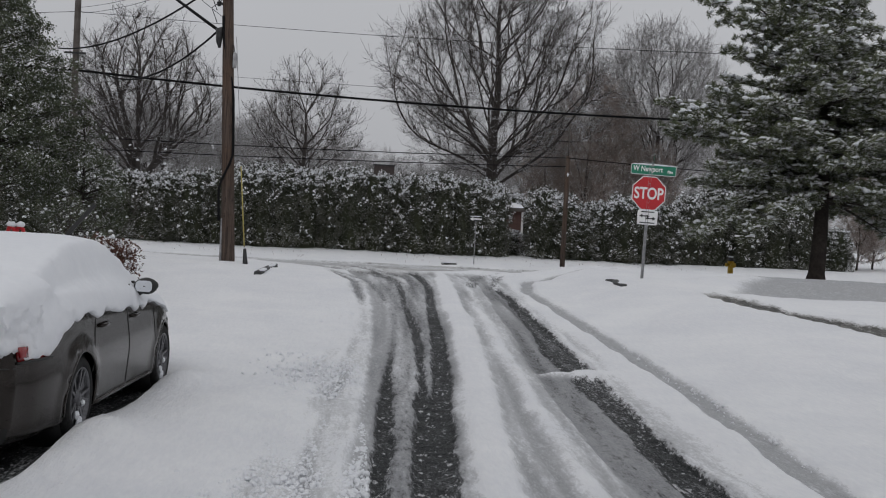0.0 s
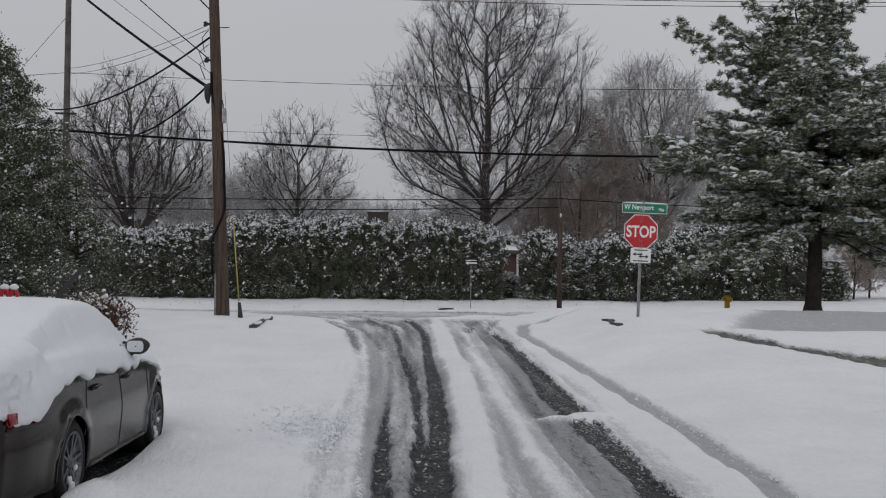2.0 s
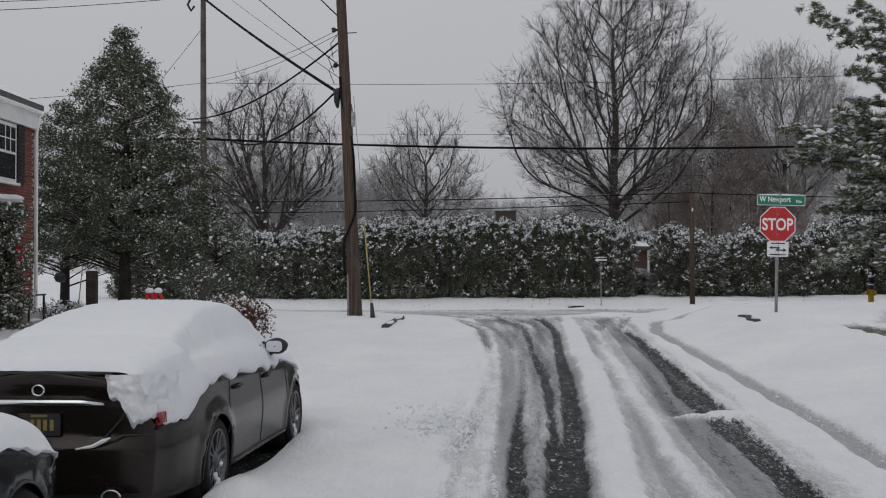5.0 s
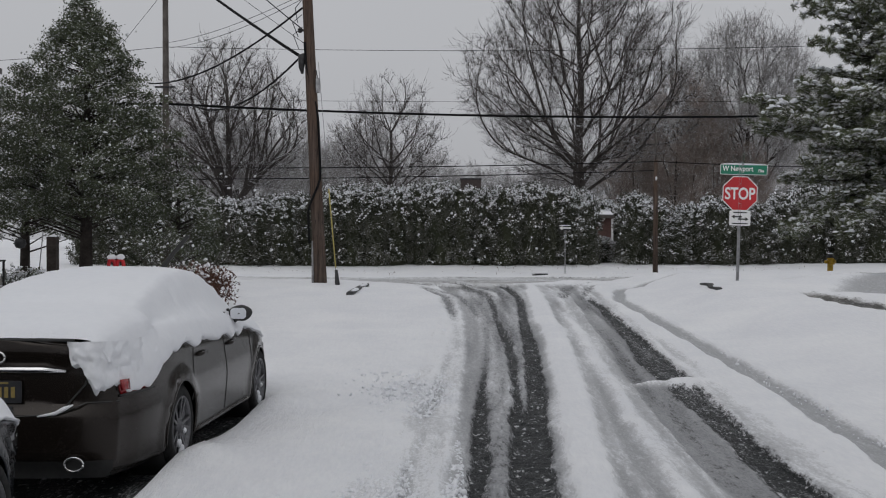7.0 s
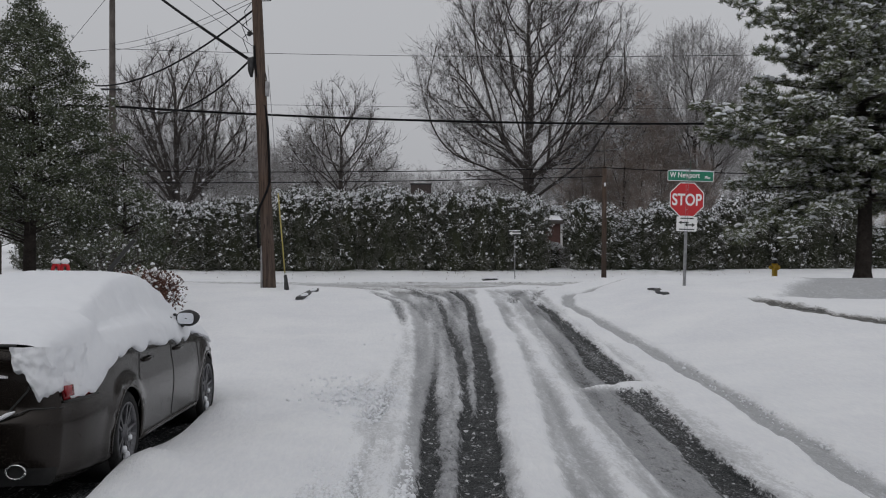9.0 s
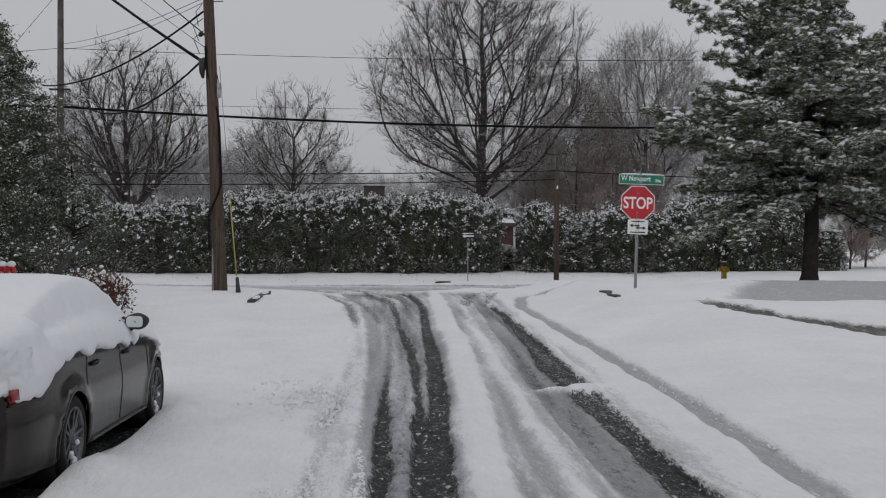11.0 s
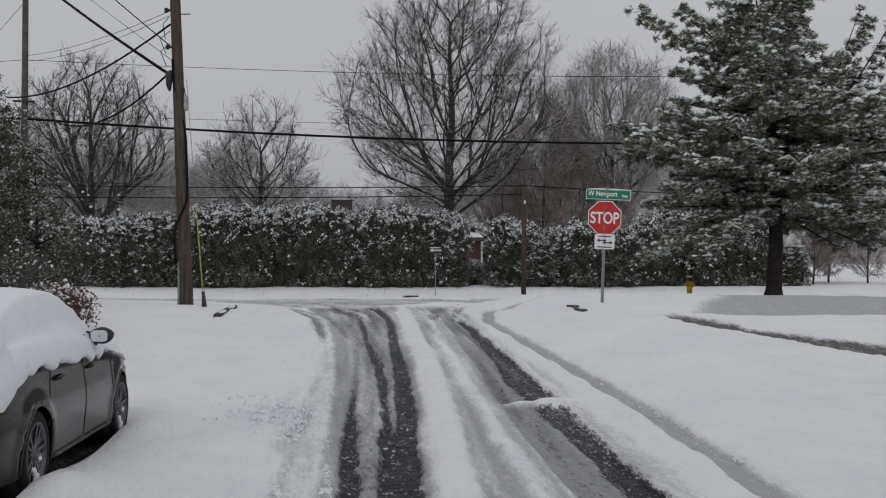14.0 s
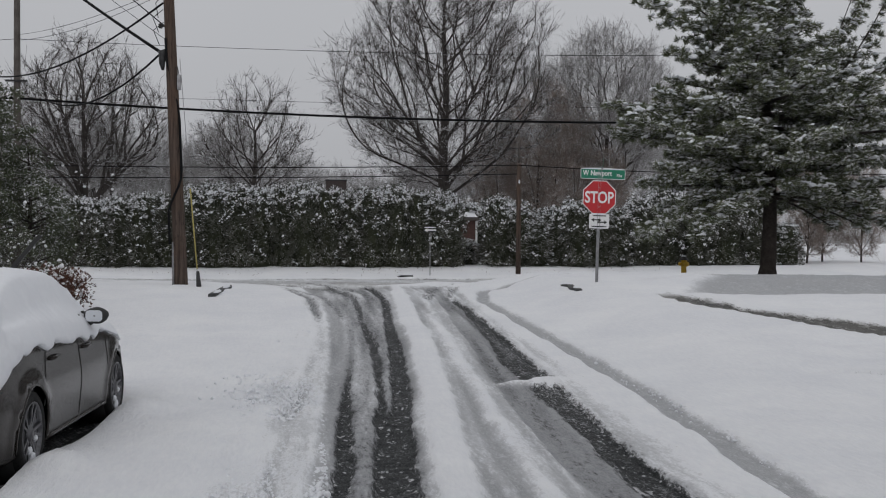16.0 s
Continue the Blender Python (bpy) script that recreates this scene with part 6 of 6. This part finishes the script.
def car_snow(ob, seed=3, hem=0.0):
    """The snow blanket: thick on roof, boot and bonnet, clinging to the glass, with a ragged hem."""
    ys = np.linspace(-2.485, 2.36, 150)
    rows = []
    for k, y in enumerate(ys):
        yc = min(max(y, -2.41), 2.41)
        w, b, t = float(soft_interp(yc, CAR_Y, CAR_W)), float(soft_interp(yc, CAR_Y, CAR_BELT)), float(soft_interp(yc, CAR_Y, CAR_DECK))
        cabin = smooth((y + 1.78) / 0.12) * (1 - smooth((y - 1.02) / 0.14))
        zr, gb, wb, wt = greenhouse_section(min(max(y, -1.80), 1.18))
        edge = 1 - 0.9 * smooth((-2.40 - y) / 0.085) - 0.75 * smooth((y - 2.2) / 0.16)
        thick = (0.095 + 0.075 * math.exp(-(((y + 1.75) / 0.40) ** 2))) * edge
        top = max(t, zr if -1.80 < y < 1.18 else 0)
        for_side = []
        for s in (1, -1):
            rag = value_noise(y * 1.0, 3.0 + s, 0.17, seed) * 0.10 + value_noise(y, 7.0 + s, 0.06, seed + 1) * 0.04
            end = np.interp(y, (-2.485, -2.3, -2.0, -1.75, -1.3, -0.8, 0.0, 0.35, 0.62, 0.75, 1.1, 2.36), (1.02, 0.79, 0.78, 0.92, 1.00, 0.99, 0.98, 0.95, 0.92, 0.99, 0.98, 0.76)) + hem - rag + 0.03
            zs = min(end, b + 0.01) if y > -2.40 else t - 0.02
            xs = car_side(yc, zs) if y > -2.40 else w * 0.80
            deck = [(0, t + thick), (0.35 * w, t + thick), (0.62 * w, t + thick * 0.92), (0.78 * w, t - 0.01 + thick * 0.75), (0.88 * w, t - 0.045 + thick * 0.6), (0.935 * w, b + 0.045), (0.965 * w + 0.012, b - 0.02)]
            cab = [(0, zr + thick), (0.55 * wt, zr + thick * 0.97), (0.95 * wt, zr + thick * 0.62), (wt + 0.040, zr - 0.05), (wt + (wb - wt) * 0.45 + 0.030, gb + (zr - gb) * 0.55), (max(wb + 0.045, 0.80 * w), max(gb + 0.09, t + 0.015)), (0.965 * w + 0.015, b + 0.012)]
            pts = [(p[0] * (1 - cabin) + q[0] * cabin, p[1] * (1 - cabin) + q[1] * cabin) for p, q in zip(deck, cab)]
            pts += [(xs + 0.032, (zs + b - 0.02) / 2), (xs + 0.026, zs + 0.012), (xs + 0.008, zs - 0.004), (xs - 0.02, zs + 0.004)]
            if s < 0:
                pts = [(-x, z) for x, z in pts]
            key = np.array(pts)
            d = np.concatenate([[0], np.cumsum(np.linalg.norm(np.diff(key, axis=0), axis=1))])
            u = np.concatenate([np.linspace(0, d[6], 34), np.linspace(d[6], d[-1], 11)[1:]])
            for_side.append(np.stack([np.interp(u, d, key[:, 0]), np.full(44, y), np.interp(u, d, key[:, 1])], 1))
        rows.append(np.concatenate([for_side[0][::-1], for_side[1][1:]]))
    v = np.array(rows)
    v[:, 1:-1] = (v[:, :-2] + 2 * v[:, 1:-1] + v[:, 2:]) / 4
    v[1:-1, 3:-3] = (v[:-2, 3:-3] + 2 * v[1:-1, 3:-3] + v[2:, 3:-3]) / 4
    bump = 0.008 * (value_noise(v[..., 1] + v[..., 0], v[..., 2] * 1.5 + v[..., 0], 0.16, seed + 5) - 0.5) + 0.014 * (value_noise(v[..., 1], v[..., 2] + v[..., 0], 0.06, seed + 6) - 0.5) * smooth((np.abs(v[..., 0]) - 0.5) / 0.1)
    side = smooth((np.abs(v[..., 0]) - 0.45) / 0.2)
    v[..., 0] += np.sign(v[..., 0]) * bump * side * 1.3
    v[..., 2] += bump * (1 - 0.6 * side)
    n = v.shape[1]
    i = (np.arange(len(ys) - 1)[:, None] * n + np.arange(n - 1)[None]).ravel()
    q = np.stack([i, i + n, i + n + 1, i + 1], 1)
    mesh_part("snow_cover", from_arrays("snow_cover", v.reshape(-1, 3), q, [M_SNOW]), ob, "thick fresh snow with a ragged hem")


def car_wheel(ob, x, y, sgn):
    m = pose(x, y, WHEEL_R, 0, 90 * sgn, 0)
    tyre = part("wheel", turned([(0.235, -0.115), (0.30, -0.122), (0.325, -0.105), (WHEEL_R, -0.08), (WHEEL_R, 0.08), (0.325, 0.105), (0.30, 0.122), (0.245, 0.115), (0.238, 0.09), (0.10, 0.06)], 40, m=m), M_TYRE, ob, "black tyre on a dark alloy rim", True)
    rim = turned([(0.243, 0.085), (0.247, 0.118), (0.238, 0.122), (0.225, 0.10), (0.222, 0.075)], 40, m=m)
    part("rim", rim, M_ALLOY, tyre, "dark grey alloy rim", True)
    part("brake_disc", turned([(0.16, 0.02), (0.16, 0.035), (0.05, 0.04)], 28, m=m), M_DARKIRON, tyre, smooth=True)
    part("hub", turned([(0.075, 0.06), (0.070, 0.100), (0.035, 0.112), (0.03, 0.116)], 20, m=m), M_ALLOY, tyre, smooth=True)
    for k in range(5):
        for off in (-11, 11):
            a = radians(72 * k + 90)
            bm = box_bm((0.180, 0.026, 0.030), (0.145, 0, 0), 0.007, pose(0, 0, 0, 0, -5, 0))
            bmesh.ops.transform(bm, matrix=m @ pose(0, 0, 0.092, 0, 0, 72 * k + 90 + off), verts=bm.verts)
            part("spoke", bm, M_ALLOY, tyre)
    for dx, dz, r in ((-0.05, -0.12, 0.045), (0.10, -0.05, 0.03), (0.02, -0.19, 0.06)):
        part("snow_clod", lump_bm((0.02, r, r * 0.8), (x + sgn * 0.105, y + dx, WHEEL_R + dz), dx * 9, 2, 0.5), M_SNOW, tyre, smooth=True)


def car_seam(ob, name, pts, r=0.0045, mat=None):
    part(name, tube_path(pts, r, 5), mat or M_SIGNBLACK, ob)


def parked_car(m, paint, label, plate_bars=True, hem=0.0):
    ob = thing("parked_car", m, label, "car", "cars parked along the street")
    doors = car_shell(ob, paint)
    car_roof(ob, paint)
    car_snow(ob, 3 if plate_bars else 8, hem)
    for s in (1, -1):
        for y in AXLES:
            car_wheel(ob, s * 0.80, y, s)
            ring = [(s * (car_side(y + ARCH_R * math.cos(a), WHEEL_R + ARCH_R * math.sin(a)) + 0.012), y + ARCH_R * math.cos(a), WHEEL_R + ARCH_R * math.sin(a)) for a in np.linspace(radians(-14), radians(194), 26)]
            part("arch_lip", tube_path(ring, 0.012, 6), paint, ob, smooth=True)
            part("wheel_housing", turned([(0.40, 0), (0.40, 0.28)], 28, m=pose(s * 0.58 - (0.28 if s < 0 else 0) + (0.0 if s > 0 else 0.0), y, WHEEL_R, 0, 90, 0)), M_BLACKPLASTIC, ob, smooth=True)
        sill = [(s * (car_side(y, 0.24) + 0.004), y, 0.235) for y in np.linspace(-0.90, 1.02, 14)]
        part("sill_trim", tube_path(sill, 0.020, 6), paint, ob, smooth=True)
        zs = np.linspace(0.27, 0.93, 12)
        car_seam(ob, "door_gap", [(s * (car_side(0.08, z) + 0.001), 0.08, z) for z in zs])
        car_seam(ob, "door_gap", [(s * (car_side(1.02 + 0.12 * (z - 0.5), z) + 0.001), 1.02 + 0.12 * (z - 0.5), z) for z in zs[:-1]])
        car_seam(ob, "door_gap", [(s * (car_side(-0.98 + 0.30 * (z - 0.75), z) + 0.001), -0.98 + 0.30 * (z - 0.75), z) for z in zs[4:]])
        car_seam(ob, "door_gap", [(s * (car_side(y, 0.262) + 0.001), y, 0.262) for y in np.linspace(-0.90, 1.0, 14)])
        for k, y in ((1, -0.72), (0, 0.30)):
            d = doors["rear_door" if k else "front_door"][0 if s > 0 else 1]
            x = car_side(y, 0.86)
            hd = part("handle", tube_path([(s * (x - 0.005), y - 0.10, 0.86), (s * (x + 0.028), y - 0.08, 0.862), (s * (x + 0.032), y + 0.06, 0.868), (s * (x - 0.005), y + 0.09, 0.868)], 0.016, 8), paint, d, "body-coloured door handle", True)
        mir = part("mirror", lump_bm((0.115, 0.075, 0.080), (s * 0.945, 0.50, 1.125), 2, 3, 0.06), M_BLACKPLASTIC, ob, "dark wing mirror with a silver glass", True)
        part("mirror_glass", plate(0.155, 0.105, 0.004, (s * 0.94, 0.424, 1.125), 0.035), M_MIRROR, mir)
        part("mirror_arm", tube_path([(s * 0.80, 0.54, 1.01), (s * 0.88, 0.52, 1.06), (s * 0.93, 0.50, 1.10)], [0.035, 0.03, 0.03], 8), M_BLACKPLASTIC, mir, smooth=True)
        # lamps
        tail = []
        for z, (ya, yb) in ((0.74, (-2.36, -2.06)), (0.80, (-2.37, -1.98)), (0.86, (-2.36, -1.93)), (0.905, (-2.34, -1.95))):
            tail.append([(s * (car_side(y, z) + 0.010), y, z) for y in np.linspace(ya, yb, 8)])
        lamp = part("tail_lamp", strip_bm(tail), M_LAMPRED, ob, "red tail lamp partly under snow", True)
        part("lamp_trim", tube_path([(s * (car_side(y, 0.735) + 0.012), y, 0.735 + 0.02 * (y + 2.36)) for y in np.linspace(-2.38, -1.97, 8)], 0.010, 6), M_BLACKPLASTIC, lamp, smooth=True)
        lens = [[(s * (car_side(y, z) + 0.055), y, z) for y in np.linspace(-2.40, -2.32, 4)] for z in (0.775, 0.81, 0.85)]
        part("lens", strip_bm(lens), M_LAMPRED, lamp, "bare red lens with the snow melted off", True)
        for ya, yb, za, zb in ((0.30, 0.46, 1.12, 1.13), (0.12, 0.20, 1.10, 1.115), (0.50, 0.64, 1.16, 1.13), (-0.30, -0.16, 1.09, 1.09)):
            xa, xb = (greenhouse_section(y)[2] + (greenhouse_section(y)[3] - greenhouse_section(y)[2]) * 0.25 + 0.035 for y in (ya, yb))
            part("window_trim", tube_path([(s * xa, ya, za), (s * (xa + xb) / 2, (ya + yb) / 2, (za + zb) / 2 + 0.006), (s * xb, yb, zb)], [0.006, 0.016, 0.005], 6), M_BLACKPLASTIC, ob, "black window trim showing through the snow", True)
        head = []
        for z, (ya, yb) in ((0.58, (1.98, 2.34)), (0.64, (1.85, 2.36)), (0.70, (1.80, 2.32))):
            head.append([(s * (car_side(y, z) + 0.010), y, z) for y in np.linspace(ya, yb, 8)])
        part("headlamp", strip_bm(head), M_GLASS, ob, smooth=True)
        pipe = part("exhaust_tip", tube_path([(s * 0.52, -2.36, 0.275), (s * 0.52, -2.515, 0.275)], 0.052, 16), M_BLACKPLASTIC, ob)
        ring = [(s * 0.52 + 0.066 * math.cos(a), -2.522, 0.275 + 0.048 * math.sin(a)) for a in np.linspace(0, 2 * math.pi, 25)]
        part("chrome_ring", tube_path(ring, 0.009, 6), M_CHROME, pipe, "bright oval exhaust rim", True)
    # the tail: garnish, round mark, plate, bumper gap, high brake lamp
    part("chrome_garnish", tube_path([(-0.46, -2.50, 0.918), (-0.3, -2.515, 0.928), (0.3, -2.515, 0.928), (0.46, -2.50, 0.918)], [0.012, 0.026, 0.026, 0.012], 8), M_CHROME, ob, "chrome bar across the boot lid", True)
    ring = [(0.042 * math.cos(a), -2.535, 1.015 + 0.036 * math.sin(a)) for a in np.linspace(0, 2 * math.pi, 21)]
    part("badge", tube_path(ring, 0.008, 6), M_CHROME, ob, "plain chrome ring emblem", True)
    pl = part("licence_plate", plate(0.305, 0.155, 0.008, (0.0, -2.522, 0.775), 0.012), M_PLATE, ob, "dark plate in a black frame")
    for k in range(5):
        part("print_bar", box_bm((0.028, 0.004, 0.075), (-0.095 + 0.047 * k, -2.525, 0.772), 0.002), M_GOLD, pl)
    part("print_bar", box_bm((0.12, 0.004, 0.014), (0, -2.525, 0.837), 0.001), M_GOLD, pl)
    part("brake_strip", box_bm((1.05, 0.02, 0.018), (0, -2.52, 1.135), 0.006), M_BLACKPLASTIC, ob, "dark brake lamp strip")
    part("bumper_gap", tube_path([(-0.80, -2.40, 0.70), (-0.60, -2.495, 0.70), (-0.42, -2.53, 0.625), (0, -2.552, 0.60), (0.42, -2.53, 0.625), (0.60, -2.495, 0.70), (0.80, -2.40, 0.70)], 0.006, 5), M_SIGNBLACK, ob)
    for s in (1, -1):
        part("lid_gap", tube_path([(s * 0.42, -2.53, 0.625), (s * 0.58, -2.47, 0.82), (s * 0.665, -2.465, 1.02), (s * 0.67, -2.44, 1.10)], 0.007, 5), M_SIGNBLACK, ob)
    part("bumper_snow", tube_path([(0.28, -2.558, 0.612), (0.40, -2.55, 0.632), (0.47, -2.54, 0.668), (0.52, -2.53, 0.69)], [0.006, 0.014, 0.016, 0.005], 6), M_SNOW, ob, smooth=True)
    # snow that slid over the rear corners and stuck there
    way = np.array(((0.46, -2.505), (0.56, -2.495), (0.65, -2.470), (0.72, -2.425), (0.765, -2.35), (0.80, -2.25), (0.835, -2.12)))
    for s in (1, -1):
        u, t = np.meshgrid(np.linspace(0, 1, 40), np.linspace(0, 1, 22))
        px, py = (np.interp(u * 6, np.arange(7), way[:, k]) for k in (0, 1))
        rag = value_noise(u * 1.0, s + 3.0, 0.09, 15) * 0.09 + value_noise(u, s + 9.0, 0.035, 16) * 0.04
        low = np.interp(u, (0, 0.15, 0.35, 0.6, 1), (1.02, 0.94, 0.78, 0.76, 0.80)) - rag + 0.06
        pz = 1.125 + (low - 1.125) * t
        edge = smooth(np.minimum(u / 0.12, (1 - t) / 0.16))
        out = -0.02 + 0.060 * edge + 0.030 * (value_noise(u + s, pz, 0.07, 17) - 0.5) * edge + 0.022 * (value_noise(u + s, pz, 0.03, 18) - 0.5) * edge
        turn = smooth((u - 0.15) / 0.6) * math.pi / 2
        v = np.stack([s * (px + out * np.sin(turn)), py - out * np.cos(turn), pz], -1)
        i = (np.arange(21)[:, None] * 40 + np.arange(39)[None]).ravel()
        q = np.stack([i, i + 1, i + 41, i + 40], 1)
        mesh_part("corner_snow", from_arrays("corner_snow", v.reshape(-1, 3), q[:, :: -s], [M_SNOW]), ob, "snow sheet slid over the tail corner")
    arm = part("wiper", tube_path([(0.0, 1.12, 1.06), (0.02, 1.08, 1.55), (0.08, 1.06, 1.66)], [0.016, 0.014, 0.010], 6), M_BLACKPLASTIC, ob, "black wiper lifted off the glass", True)
    part("wiper_blade", box_bm((0.040, 0.03, 0.42), (0.135, 1.04, 1.72), 0.008, pose(0, 0, 0, 0, 40, 0)), M_BLACKPLASTIC, arm)
    return ob


def strip_bm(rows):
    """A skin through rows of points with the same count."""
    bm = bmesh.new()
    vs = [[bm.verts.new(p) for p in r] for r in rows]
    for a, b in zip(vs, vs[1:]):
        for i in range(len(a) - 1):
            bm.faces.new((a[i], a[i + 1], b[i + 1], b[i]))
    bmesh.ops.recalc_face_normals(bm, faces=bm.faces)
    bmesh.ops.solidify(bm, geom=list(bm.faces), thickness=0.02)
    return bm


def car_paint(name, c):
    m, nt, b, co = bare(name)
    flake, dirt = noise_fac(nt, co, 900.0, 2), noise_fac(nt, co, 5.0, 6, 0.7)
    sep = nt.nodes.new("ShaderNodeSeparateXYZ")
    nt.links.new(co, sep.inputs[0])
    col = ramp(nt, flake, [(0.35, tuple(0.7 * v for v in c)), (0.7, tuple(1.5 * v for v in c))])
    salt = maths(nt, "MULTIPLY", maths(nt, "SUBTRACT", maths(nt, "ADD", dirt, noise_fac(nt, co, 60.0, 4, 0.7)), 1.05), 1.6, True)
    col = mixed(nt, maths(nt, "MULTIPLY", salt, 0.10), col, (0.20, 0.195, 0.19))
    nt.links.new(col, b.inputs["Base Color"])
    b.inputs["Metallic"].default_value = 0.55
    nt.links.new(maths(nt, "ADD", maths(nt, "MULTIPLY", salt, 0.3), 0.22), b.inputs["Roughness"])
    b.inputs["Coat Weight"].default_value = 0.24
    b.inputs["Specular IOR Level"].default_value = 0.3
    nt.links.new(maths(nt, "ADD", maths(nt, "MULTIPLY", dirt, 0.12), 0.03), b.inputs["Coat Roughness"])
    return m


M_PAINT = car_paint("dark_bronze_paint", (0.021, 0.0165, 0.0138))
M_PAINT_BLUE = car_paint("dark_blue_paint", (0.012, 0.014, 0.019))
M_BLACKPLASTIC = surface("black_plastic", (0.010, 0.010, 0.010), (0.022, 0.022, 0.022), 12.0, 0.55, bump=0.05)
M_TYRE = surface("tyre_rubber", (0.010, 0.010, 0.010), (0.025, 0.025, 0.025), 20.0, 0.85, bump=0.2, spec=0.2)
M_ALLOY = surface("dark_alloy", (0.07, 0.07, 0.075), (0.17, 0.17, 0.18), 8.0, 0.35, 0.8, bump=0.05)
M_CHROME = glossy("chrome_trim", (0.72, 0.72, 0.73), 0.06, 1.0)
M_MIRROR = glossy("mirror_glass", (0.80, 0.82, 0.84), 0.02, 1.0)
M_LAMPRED = glossy("red_lamp_plastic", (0.23, 0.006, 0.010), 0.12, 0.0, 0.6)
M_PLATE = surface("plate_dark_blue", (0.014, 0.016, 0.02), (0.03, 0.03, 0.035), 9.0, 0.4, bump=0.03)
M_GOLD = surface("plate_gold_print", (0.20, 0.15, 0.04), (0.27, 0.20, 0.06), 9.0, 0.5, bump=0.0)


# ---- the place, largest first ----
build_plants()
parked_car(pose(-2.94, 9.87, -0.03, 0, 0, -3), M_PAINT, "dark bronze sedan under a thick ragged blanket of snow")
parked_car(pose(-3.36, 4.07, 0.0, 0, 0, -3), M_PAINT_BLUE, "dark snow-covered sedan parked behind a bronze one", False)
pole_near()
pole_far()
build_wires()
stop_sign()
small_sign()
hydrant()
kerb_bits()
snow_clods()
verge_grass()
house, house_wall = build_house()
lay_bricks(house, house_wall)
